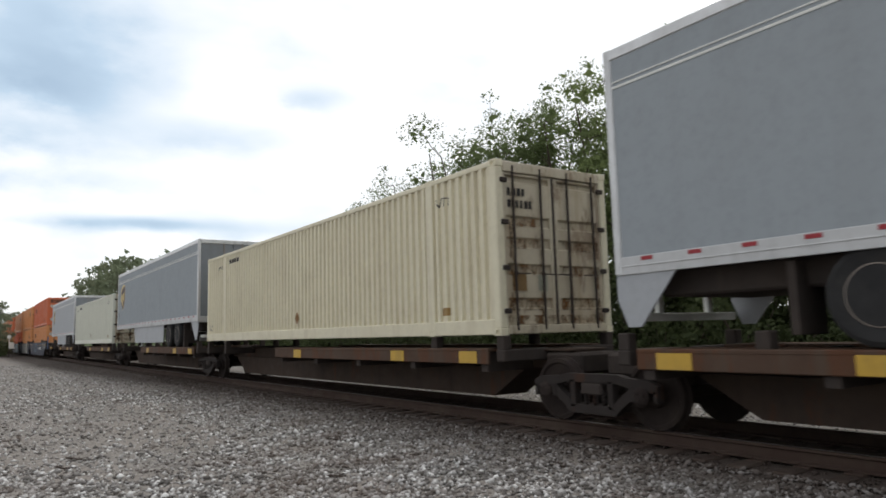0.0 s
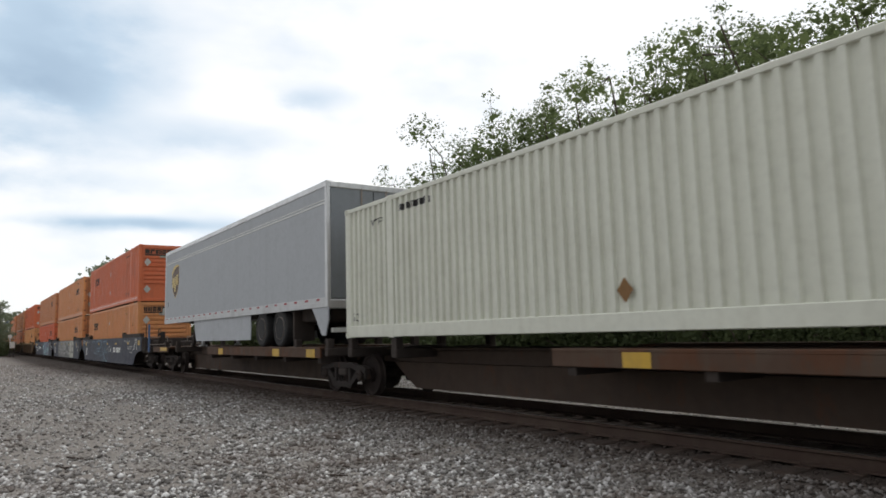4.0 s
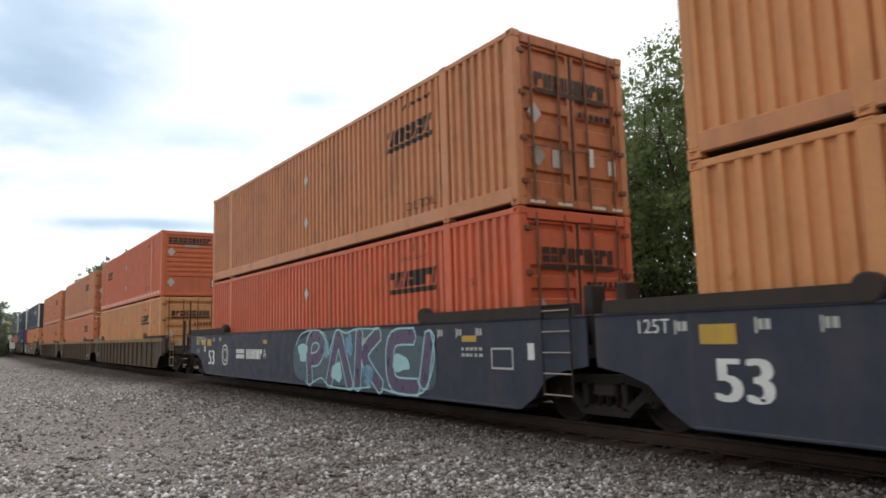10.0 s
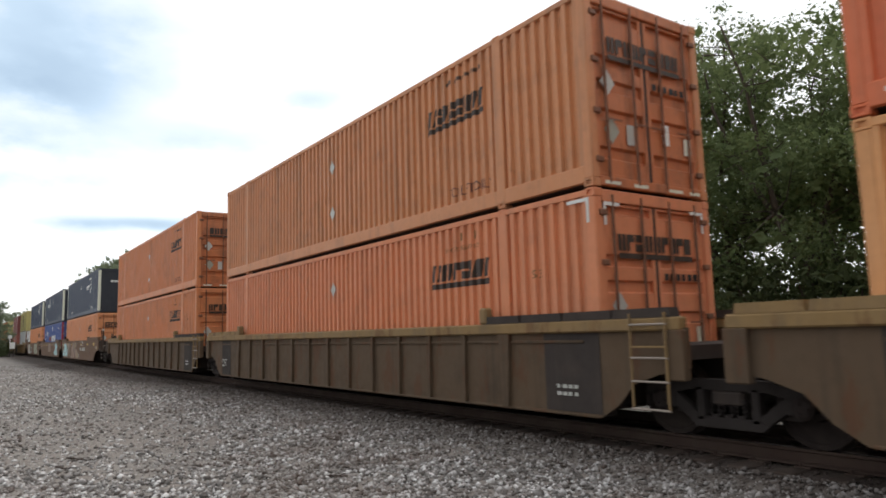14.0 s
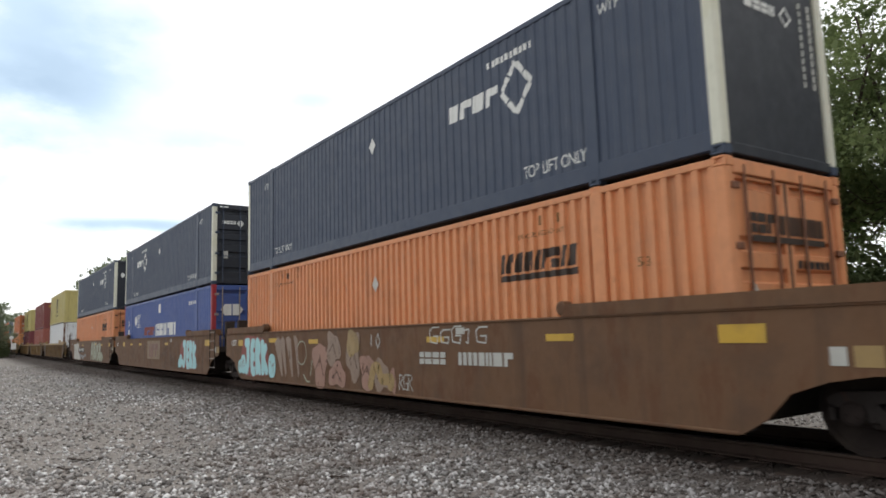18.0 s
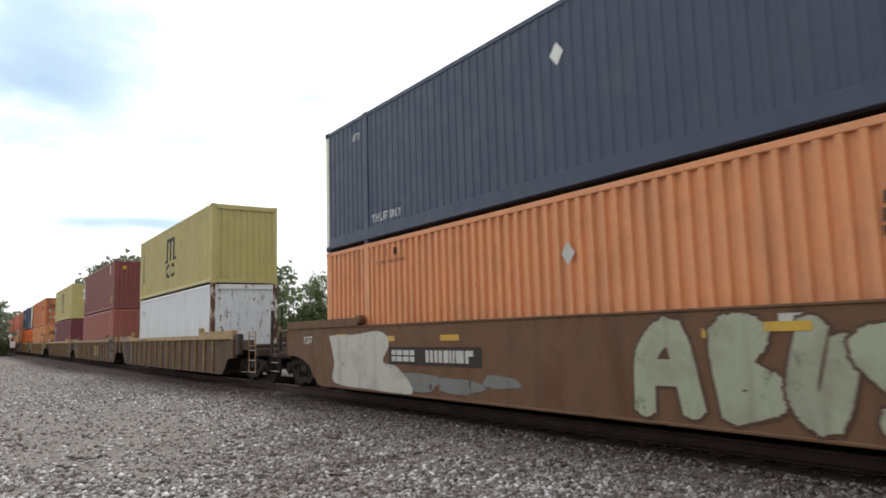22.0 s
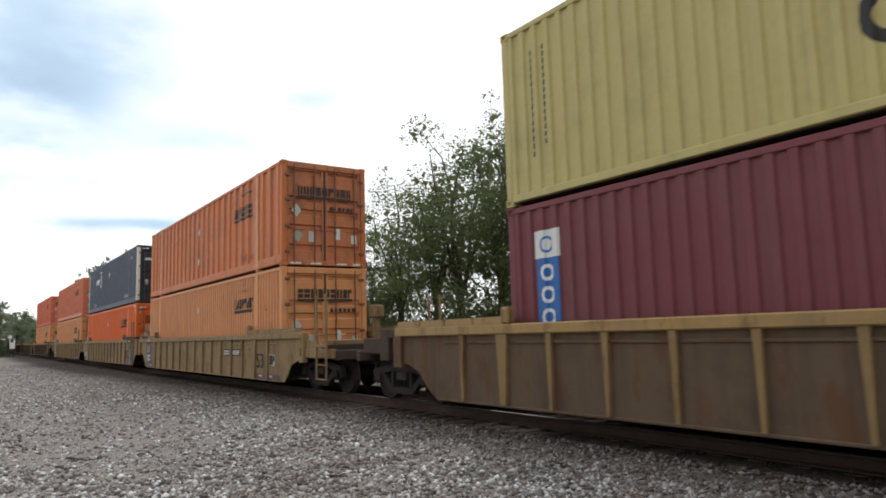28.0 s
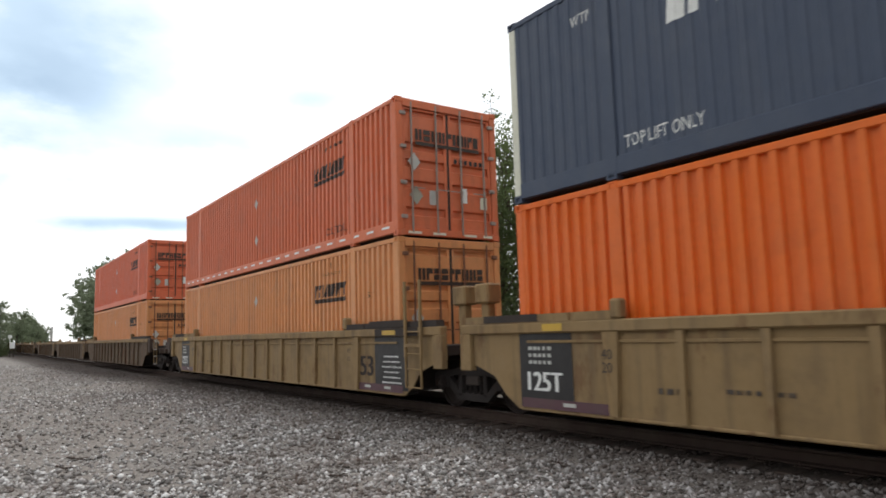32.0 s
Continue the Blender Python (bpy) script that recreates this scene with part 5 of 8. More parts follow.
for root, u in ((tr_b, -6.63), (tr_c, -6.37)):
    w = 3.71
    shield = [(a * 0.88, b) for a, b in [(-0.62, 0.42), (-0.30, 0.60), (0.10, 0.66), (0.62, 0.60), (0.64, -0.05), (0.46, -0.36), (0.02, -0.66), (-0.42, -0.36), (-0.62, -0.02)]]
    marking("shield_edge", Flat().poly([(u + a * 1.06, w + b * 1.06) for a, b in shield]), GOLD_LOGO, root, plane=-1.289)
    marking("shield", Flat().poly([(u + a, w + b) for a, b in shield]), BROWN_LOGO, root, "brown shield emblem", plane=-1.293)
    swoosh = [(a * 0.88, b) for a, b in [(-0.62, 0.40), (-0.30, 0.60), (0.10, 0.66), (0.60, 0.60), (0.15, 0.575), (-0.25, 0.47), (-0.50, 0.30), (-0.62, 0.14)]]
    marking("shield_crest", Flat().poly([(u + a, w + b) for a, b in swoosh]), GOLD_LOGO, root, plane=-1.297)
    bars = Flat().blob(u - 0.33, w - 0.02, 0.12, 0.22, 16, 5).blob(u - 0.02, w - 0.10, 0.11, 0.32, 16, 5).blob(u + 0.29, w + 0.06, 0.12, 0.22, 16, 5)
    marking("shield_block_marking", bars, GOLD_LOGO, root, plane=-1.299)
    marking("stencil", lettering("53'", -7.68, 2.72, 0.20), BLACK, root, plane=-1.289)

for s, body, label in ((-16.55, CREAM, "cream ribbed 53-foot container with rust-streaked doors on a spine car"),
                       (-51.70, CREAM_WHITE, "off-white ribbed 53-foot container with grimy rusty doors on a spine car")):
    box = container(s, DECK, body, body, front="doors", pitch=0.222, deep=0.054, band=0.26, rail_low=0.015, label=label, end=CREAM_RUST, rod=UNDER)
    MOVERS.append((box, s, 0.0, DECK))
    kw = dict(pitch=0.222)
    side_draw("stencil", box, lettering("WTP", 6.32, 2.33, 0.16, 0.8), BLACK, **kw)
    side_draw("stencil", box, lettering("WTP", -6.95, 2.33, 0.16), BLACK, **kw)
    side_draw("stencil", box, lettering("53'", -7.75, 0.36, 0.18), BLACK, **kw)
    side_draw("data_plate", box, Flat().rect(6.38, 0.37, 0.24, 0.14), CHORD, label="small yellow data plate", **kw)
    side_draw("serial_marking", box, small_bars(-5.8, 2.50, 1.2, 0.13, 10, 2), BLACK, **kw)
    side_draw("placard", box, diamond(-0.12, 0.55, 0.17), RUST_STAIN, **kw)
    end_draw("serial_marking", box, small_bars(-1.03, 2.30, 0.42, 0.13, 4, 1), BLACK, x=-0.045)
    end_draw("serial_marking", box, small_bars(-1.03, 2.10, 0.55, 0.13, 6, 2), BLACK, x=-0.045)
    for k, (y, w, dy, dw) in enumerate(((-1.08, 0.40, 0.95, 0.20), (-1.08, 0.98, 0.80, 0.18), (-1.08, 1.42, 0.70, 0.16), (-0.98, 1.79, 0.55, 0.14), (0.10, 0.40, 0.95, 0.20), (0.15, 0.98, 0.85, 0.17), (0.2, 1.42, 0.7, 0.15), (-1.1, 0.18, 2.2, 0.14))):
        end_draw("rust_stain", box, Flat().rect(y, w, dy, dw), RUST_WASH, x=-0.048 + 0.0004 * k, label="patchy rust stain" if k == 0 else "")
    for k, (y, w, dy, dw) in enumerate(((-1.02, 0.2, 0.10, 1.7), (-0.36, 0.3, 0.08, 1.2), (0.30, 0.2, 0.09, 1.4), (0.95, 0.2, 0.10, 1.5))):
        end_draw("rust_streak", box, Flat().rect(y, w, dy, dw), RUST_WASH, x=-0.0445 + 0.0003 * k)
    end_draw("plate", box, Flat().rect(-0.42, 0.72, 0.20, 0.28), GREENISH, x=-0.045)
    end_draw("plate", box, Flat().rect(-0.98, 0.72, 0.3, 0.30), OCHRE_CAR, x=-0.045)

# stacked boxes: centre, upper, lower
S = dict(A=-90.67, B=-110.45, C=-129.65, D=-153.56, E=-173.06, F=-192.82, G=-216.10, H=-235.97, I=-255.60, J=-279.43, K=-299.14, L=-318.95, M=-342.52, N=-361.95,
         O=-381.64, P=-404.74)
orange_box(S["A"], UP, ORANGE, "nose", "red-orange container with a horizontally ribbed nose, stacked on another", dashes=True, seed=1)
low_a = orange_box(S["A"], LOW, TAN, "nose", "tan-orange ribbed container with a horizontally ribbed nose in a slate well", seed=2)
end_draw("plate", low_a, Flat().rect(-0.12, 2.20, 0.26, 0.36), STICKER, x=-0.006)
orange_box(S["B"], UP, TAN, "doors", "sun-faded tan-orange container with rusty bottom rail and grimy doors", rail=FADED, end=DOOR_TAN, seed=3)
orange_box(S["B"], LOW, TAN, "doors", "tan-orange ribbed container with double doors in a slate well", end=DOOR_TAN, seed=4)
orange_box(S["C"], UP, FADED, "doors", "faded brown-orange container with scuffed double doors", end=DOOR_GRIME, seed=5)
orange_box(S["C"], LOW, RED_ORANGE, "doors", "salmon red-orange container with double doors in a slate well", seed=6)
orange_box(S["D"], UP, ORANGE, "nose", "red-orange container with ribbed nose and a broken white reflective strip", dashes=True, seed=7, height=2.94)
orange_box(S["D"], LOW, PALE_TAN, "doors", "pale tan-orange container with double doors in a ribbed well", seed=8)
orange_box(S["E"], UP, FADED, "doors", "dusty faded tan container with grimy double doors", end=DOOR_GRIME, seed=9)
corner_marks(orange_box(S["E"], LOW, MID_ORANGE, "doors", "orange container with reflective corner marks on its doors", seed=10))
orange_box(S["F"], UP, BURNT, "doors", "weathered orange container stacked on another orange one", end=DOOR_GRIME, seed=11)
orange_box(S["F"], LOW, BURNT, "doors", "orange ribbed container in a dusty ribbed well", seed=12)
dark_box(S["G"], "nose", "blue-black container with white corner posts and smooth nose", seed=1)
orange_box(S["G"], LOW, LIGHT_ORANGE, "doors", "light orange container with double doors in a brown well", seed=13)
dark_box(S["H"], "doors", "blue-black container with white corner posts and black doors", seed=2)
dark_box(S["I"], "nose", "blue-black container with streaked white corner posts and smooth nose", seed=3)
orange_box(S["I"], LOW, LIGHT_ORANGE, "doors", "light orange container with double doors in a brown painted well", seed=14)
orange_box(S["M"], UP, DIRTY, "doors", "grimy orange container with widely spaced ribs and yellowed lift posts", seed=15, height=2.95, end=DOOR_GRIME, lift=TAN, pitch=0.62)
orange_box(S["M"], LOW, TAN, "doors", "tan-orange container with double doors in a tan ribbed well", seed=16)
dark_box(S["N"], "doors", "blue-black container with white corner posts and white markings on its doors", seed=4, height=2.93)
corner_marks(orange_box(S["N"], LOW, BRIGHT, "doors", "bright orange container with new paint and reflective corner marks", seed=17))
orange_box(S["O"], UP, ORANGE, "doors", "red-orange container with bright lock rods and a broken white strip", rod=RODS, seed=18, dashes=True)
orange_box(S["O"], LOW, TAN, "doors", "tan-orange container with double doors in a tan ribbed well", seed=19)
orange_box(S["P"], UP, RED_ORANGE, "doors", "red container with pale placards on its doors", seed=20)
orange_box(S["P"], LOW, TAN, "doors", "tan-orange container on the first well of the last cars", seed=21)

# the blue box
blue = container(S["H"], LOW, BLUE, BLUE, front="doors", pitch=0.222, deep=0.016, label="blue container with red corner posts and white lettering blocks", post=REDPAINT, end=BLUE)
MOVERS.append((blue, S["H"], 0.0, LOW))
kw = dict(pitch=0.222, deep=0.016)
side_draw("name_marking", blue, block_row(-2.98, 1.26, 2.1, 0.38, 5, 0.0, bar=False, seed=5), DARKRED, label="dull red lettering blocks", **kw)
side_draw("name_marking", blue, block_row(-0.72, 1.22, 3.78, 0.52, 10, 0.0, bar=False, seed=6), WHITE, label="white lettering blocks", **kw)
side_draw("placard", blue, Flat().rect(-0.10, 2.22, 0.40, 0.38), WHITE, **kw)
fan = Flat().poly([(-5.35, 2.0), (-5.08, 1.64), (-4.82, 2.0), (-5.08, 2.36)])
for k in range(9):
    fan.rect(-5.0 + 0.055 * abs(k - 4), 1.66 + k * 0.075, 0.80, 0.028)
side_draw("emblem", blue, fan, WHITE, **kw)
side_draw("serial_marking", blue, small_bars(4.9, 2.32, 1.2, 0.13, 10, 3), WHITE, **kw)
side_draw("stencil", blue, lettering("53", -6.98, 1.78, 0.26, 0.8), WHITE, **kw)
side_draw("placard", blue, Flat().rect(-6.95, 1.35, 0.30, 0.26), WHITE, **kw)
for y in (-0.58, 0.58):
    end_draw("emblem", blue, Flat().poly([(y - 0.40, 2.0), (y - 0.25, 1.80), (y - 0.02, 1.80), (y - 0.02, 2.20), (y - 0.25, 2.20)]).poly([(y + 0.02, 1.80), (y + 0.25, 1.80), (y + 0.40, 2.0), (y + 0.25, 2.20), (y + 0.02, 2.20)]), WHITE, x=-0.045)

# sea boxes
box = sea_box(S["J"], UP, YELLOW, "mustard-yellow 40-foot container with a dark emblem")
liner_emblem(box)
for k in range(12):
    side_draw("writing_marking", box, Flat().rect(-5.35, 0.75 + k * 0.13, 0.07, 0.09).rect(-5.12, 0.80 + k * 0.12, 0.06, 0.08), BLACK, **SEA)
box = sea_box(S["J"], LOW, WHITE_BOX, "white 40-foot container with rust-blistered end and corner post", end=WHITE_RUST, post=RUST_POST)
side_draw("serial_marking", box, small_bars(-5.5, 2.1, 0.9, 0.25, 9, 4), STICKER, **SEA)
box = sea_box(S["K"], 3.235, MAROON, "maroon 40-foot container with small white marks")
for k in range(4):
    side_draw("serial_marking", box, small_bars(4.5, 2.55 - 0.13 * k, 0.5, 0.09, 5, k), WHITE, **SEA)
side_draw("data_plate", box, Flat().rect(5.05, 0.42, 0.26, 0.38), SAFETY, label="yellow warning plate", **SEA)
side_draw("warning_mark", box, Flat().poly([(4.85, 1.95), (5.05, 1.95), (4.95, 2.15)]), SAFETY, **SEA)
for k in range(6):
    side_draw("serial_marking", box, Flat().rect(-5.9, 1.0 + k * 0.22, 0.16, 0.15), WHITE, **SEA)
    end_draw("serial_marking", box, Flat().rect(0.88, 0.9 + k * 0.25, 0.05, 0.17), WHITE, length=12.192, x=-0.026)
end_draw("warning_mark", box, Flat().rect(-0.75, 2.36, 0.20, 0.20), SAFETY, length=12.192, x=-0.026)
box = sea_box(S["K"], 0.345, BRICK, "brick-red 40-foot container with columns of small white marks")
for k in range(9):
    side_draw("serial_marking", box, Flat().rect(4.92, 0.7 + k * 0.2, 0.045, 0.14), WHITE, **SEA)
    end_draw("serial_marking", box, Flat().rect(0.95, 0.7 + k * 0.19, 0.05, 0.14), WHITE, length=12.192, x=-0.026)
side_draw("data_plate", box, Flat().rect(5.22, 1.0, 0.14, 0.24), WHITE, **SEA)
box = sea_box(S["L"], UP, YELLOW, "mustard-yellow 40-foot container with a dark emblem and white placards")
liner_emblem(box)
for k in range(14):
    side_draw("writing_marking", box, Flat().rect(-5.45, 0.70 + k * 0.125, 0.07, 0.085).rect(-5.18, 0.85 + k * 0.115, 0.07, 0.08), BLACK, **SEA)
for w in (2.3, 1.7):
    end_draw("placard", box, diamond(-0.3, w, 0.16), WHITE, length=12.192, x=-0.026)
    end_draw("placard", box, diamond(0.05, w, 0.16), WHITE, length=12.192, x=-0.026)
    end_draw("writing_marking", box, small_bars(0.25, w, 0.4, 0.08, 4, 1), DARKRED, length=12.192, x=-0.026)
box = sea_box(S["L"], LOW, DEEP_MAROON, "deep maroon 40-foot container with a blue and white column of blocks")
side_draw("blue_strip", box, Flat().rect(-5.50, 0.62, 0.50, 1.40), BLUESIGN, label="blue strip with white blocks", **SEA)
side_draw("white_head", box, Flat().rect(-5.52, 2.02, 0.54, 0.42), WHITE, **SEA)
side_draw("emblem", box, Flat().ring(-5.25, 2.22, 0.13, 0.04, 12), BLUESIGN, **SEA)
strip = Flat()
for k in range(4):
    strip.ring(-5.25, 1.80 - 0.33 * k, 0.13, 0.055, 10)
marking("white_blocks", strip, WHITE, box, plane=-1.2105, breaks=rib_breaks(11.892, 0.278), depth=lambda x: ribs_at(x, 11.892, 0.278, 0.036))
for k in range(10):
    end_draw("serial_marking", box, Flat().rect(0.85, 0.6 + k * 0.18, 0.05, 0.13), WHITE, length=12.192, x=-0.026)

# well cars under the stacks
slate = dict(kind="smooth", side_paint=SLATE, chord_paint=SLATE)
cars = {}
cars["A"] = well_car(S["A"], front_end=True, rear_end=False, label="slate-blue smooth-sided well car with faint chalk-blue scrawl", **slate)
cars["B"] = well_car(S["B"], front_end=False, rear_end=False, label="slate-blue smooth-sided well car with big silver spray letters", **slate)
cars["C"] = well_car(S["C"], front_end=False, rear_end=True, label="slate-blue smooth-sided well car with light blue spray painting", **slate)
dust = dict(kind="ribbed", side_paint=DUST_CAR, chord_paint=OCHRE_CAR)
cars["D"] = well_car(S["D"], brake=True, front_end=True, rear_end=False, label="dusty brown ribbed well car under orange containers", **dust)
cars["E"] = well_car(S["E"], front_end=False, rear_end=False, label="dusty brown ribbed well car under faded containers", **dust)
cars["F"] = well_car(S["F"], front_end=False, rear_end=True, label="dusty brown ribbed well car, last of its set", **dust)
brown = dict(kind="smooth", side_paint=BROWN_CAR, chord_paint=BROWN_CAR, pad=BROWN_CAR)
cars["G"] = well_car(S["G"], front_end=True, rear_end=False, label="brown smooth-sided well car with pink and cyan spray painting", **brown)
cars["H"] = well_car(S["H"], front_end=False, rear_end=False, label="brown smooth-sided well car with a large cyan bubble painting", **brown)
cars["I"] = well_car(S["I"], front_end=False, rear_end=True, label="brown smooth-sided well car with silver bubble letters", **brown)
cars["J"] = well_car(-279.4, kind="ribbed", side_paint=OCHRE_SIDE, chord_paint=CHORD, front_end=True, rear_end=False, label="grimy brown ribbed well car with ochre top chord")
cars["K"] = well_car(-299.14, kind="ribbed", side_paint=OCHRE_SIDE, chord_paint=DULL_CHORD, front_end=False, rear_end=False, label="ochre ribbed well car with dull yellow chord under maroon containers")
cars["L"] = well_car(-318.7, front_end=False, rear_end=True, kind="ribbed", side_paint=OCHRE_SIDE, chord_paint=CHORD, label="ochre ribbed well car with bright yellow top chord")
tan = dict(kind="ribbed", side_paint=TAN_CAR, chord_paint=TAN_CAR)
cars["M"] = well_car(S["M"] + 0.20, front_end=True, rear_end=False, label="tan ribbed well car with stencilled numbers", **tan)
cars["N"] = well_car(S["N"] + 0.17, front_end=False, rear_end=False, label="tan ribbed well car with a black lettering panel", **tan)
cars["O"] = well_car(S["O"] + 0.32, front_end=False, rear_end=True, label="tan ribbed well car, last of its set", **tan)
cars["P"] = well_car(S["P"], front_end=True, rear_end=False, label="dark dusty ribbed well car under the last stacked pair", **dust)
tail = S["P"]
for k in range(8):
    first = k in (2, 5)
    tail -= 23.1 if first else 19.6
    well_car(tail, front_end=first, rear_end=k in (1, 4, 7), label="empty dusty brown ribbed well car near the end", **dust)


def on_side(car, name, flat, material, label="", plane=-1.484, ribbed=False):
    return marking(name, flat, material, cars[car], label, plane=-1.455 if ribbed else plane)


for c in "ABC":
    on_side(c, "number_marking", bold("53", -7.80, 0.52, 0.47, 1.08), WHITE)
    on_side(c, "stencil", lettering("125T", -8.80, 1.27, 0.17), WHITE)
    for k in range(3):
        on_side(c, "writing_marking", Flat().rect((-8.28, -7.28, -6.6)[k], 1.25, 0.025, 0.17).rect((-8.24, -7.24, -6.56)[k], 1.29, 0.05, 0.11).rect((-8.17, -7.17, -6.49)[k], 1.29, 0.06, 0.11), STICKER)
        on_side(c, "writing_marking", Flat().rect(6.0 + 0.55 * k, 1.25, 0.025, 0.17).rect(6.04 + 0.55 * k, 1.29, 0.05, 0.11).rect(6.11 + 0.55 * k, 1.29, 0.05, 0.11), STICKER)
    for u, d in ((-7.95, 0.45), (3.2, 0.50), (0.6, 0.35), (-2.6, 0.30), (6.72, 0.40)):
        on_side(c, "yellow_patch", Flat().rect(u, 1.19 if abs(u) < 7 else 1.14, d, 0.10 if abs(u) < 7 else 0.22), SAFETY)
    on_side(c, "writing_marking", small_bars(6.7, 1.05, 0.6, 0.05, 5, 1), STICKER)
    on_side(c, "writing_marking", small_bars(6.7, 0.95, 0.6, 0.05, 5, 2), STICKER)
    on_side(c, "box_marking", Flat().stroke([(7.5, 0.78), (8.0, 0.78), (8.0, 1.08), (7.5, 1.08), (7.5, 0.78)], 0.03), STICKER)
    on_side(c, "white_plate", Flat().rect(8.35, 0.92, 0.14, 0.24), WHITE)
on_side("A", "yellow_patch", Flat().rect(9.29, 1.15, 0.47, 0.22), SAFETY)
for k in range(4):
    on_side("A", "writing_marking", small_bars(8.52, 1.18 + 0.075 * k, 0.56, 0.045, 5, k), STICKER)
on_side("A", "white_plate", Flat().rect(8.98, 0.92, 0.12, 0.20), STICKER)
for k in range(4):
    on_side("C", "writing_marking", small_bars(-9.29, 1.18 + 0.075 * k, 0.50, 0.05, 5, k), GOLD_LOGO)
on_side("C", "yellow_patch", Flat().rect(-8.62, 1.15, 0.46, 0.20), SAFETY)
on_side("C", "white_plate", Flat().rect(-8.30, 0.94, 0.16, 0.18), WHITE)
on_side("C", "blue_patch", Flat().rect(-9.25, 0.88, 0.38, 0.16), POST_BLUE)
on_side("A", "serial_marking", block_row(2.65, 0.76, 0.75, 0.27, 4, bar=False, seed=1), WHITE)
on_side("A", "serial_marking", block_row(3.55, 0.76, 1.35, 0.27, 6, bar=False, seed=2), WHITE)
on_side("A", "stencil", lettering("A", 1.78, 0.80, 0.24), WHITE)
on_side("A", "seal_marking", Flat().ring(1.45, 0.92, 0.19, 0.03), WHITE)
on_side("C", "serial_marking", block_row(-4.9, 0.76, 0.75, 0.27, 4, bar=False, seed=1), WHITE)
on_side("C", "serial_marking", block_row(-4.0, 0.76, 1.35, 0.27, 6, bar=False, seed=2), WHITE)
on_side("C", "seal_marking", Flat().ring(-6.0, 0.85, 0.33, 0.05).ring(-6.0, 0.85, 0.2, 0.04), WHITE)
on_side("C", "number_marking", lettering("A", -2.6, 0.80, 0.24), WHITE)


def scrawl(car, u0, u1, w0, w1, n, material, width, seed, label, plane=-1.484):
    """Loose spray strokes, one bent letter shape after another."""
    rng = random.Random(seed)
    step = (u1 - u0) / n
    for i in range(n):
        u, d, h = u0 + i * step, step * (0.8 + 0.25 * rng.random()), (w1 - w0) * (0.85 + 0.2 * rng.random())
        kind = rng.choice((0, 1, 2, 3))
        if kind == 0:
            pts = [(u, w0), (u + d * 0.1, w0 + h), (u + d * 0.7, w0 + h * 0.95), (u + d * 0.85, w0 + h * 0.7), (u + d * 0.2, w0 + h * 0.5), (u + d, w0)]
        elif kind == 1:
            pts = [(u + d, w0 + h), (u + d * 0.3, w0 + h), (u, w0 + h * 0.75), (u + d * 0.1, w0 + h * 0.1), (u + d * 0.8, w0), (u + d * 0.9, w0 + h * 0.45), (u + d * 0.4, w0 + h * 0.45)]
        elif kind == 2:
            pts = [(u, w0 + h), (u + d * 0.15, w0), (u + d * 0.55, w0 + h * 0.6), (u + d * 0.9, w0), (u + d, w0 + h)]
        else:
            pts = [(u, w0 + h * 0.9), (u + d * 0.5, w0 + h), (u + d * 0.4, w0), (u + d * 0.2, w0 + h * 0.1)]
        on_side(car, "spray_stroke", Flat().stroke(pts, width), material, label if i == 0 else "", plane=plane - 0.0002 * i)


def bubble_row(u):
    """Four swollen letters side by side."""
    return ([[(u + 0.16, 0.55), (u + 0.34, 0.46), (u + 0.45, 0.72), (u + 0.44, 1.24)], [(u + 0.28, 1.24), (u + 0.50, 1.26)]], [[(u + 1.02, 1.22), (u + 0.80, 1.16), (u + 0.82, 0.48), (u + 1.06, 0.46)], [(u + 0.82, 0.84), (u + 1.0, 0.84)]],
            [[(u + 1.22, 0.46), (u + 1.20, 1.22), (u + 1.42, 1.10), (u + 1.28, 0.84), (u + 1.46, 0.46)]], [[(u + 1.66, 1.22), (u + 1.70, 0.46)], [(u + 1.72, 0.86), (u + 1.90, 1.10)], [(u + 1.74, 0.80), (u + 1.98, 0.48)]])


def fat(flat, pts, width):
    """A thick round-ended stroke."""
    flat.stroke(pts, width)
    for u, w in pts:
        flat.blob(u, w, width / 2, width / 2, 12, 2.0)
    return flat


def curve(pts, steps=4):
    """A smooth line through a few points."""
    out = []
    for i in range(len(pts) - 1):
        p0, p1, p2, p3 = (Vector(pts[max(0, min(len(pts) - 1, i + k))]) for k in (-1, 0, 1, 2))
        for j in range(steps):
            t = j / steps
            q = 0.5 * (2 * p1 + (p2 - p0) * t + (2 * p0 - 5 * p1 + 4 * p2 - p3) * t * t + (3 * p1 - p0 - 3 * p2 + p3) * t ** 3)
            out.append((q.x, q.y))
    return out + [tuple(pts[-1])]


def fat_letters(car, letters, width, fill, edge, label, plane=-1.484, rim=0.035):
    """Swollen spray letters, each one dark line round a pale stroke."""
    for i, lines in enumerate(letters):
        k = 0.0016 * i
        outline, body = Flat(), Flat()
        for pts in lines:
            line = curve(pts)
            fat(outline, line, width + 2 * rim)
            fat(body, line, width)
        on_side(car, "spray_outline", outline, edge, plane=plane - k)
        on_side(car, "spray_letter", body, fill, label if i == 0 else "", plane=plane - 0.0008 - k)


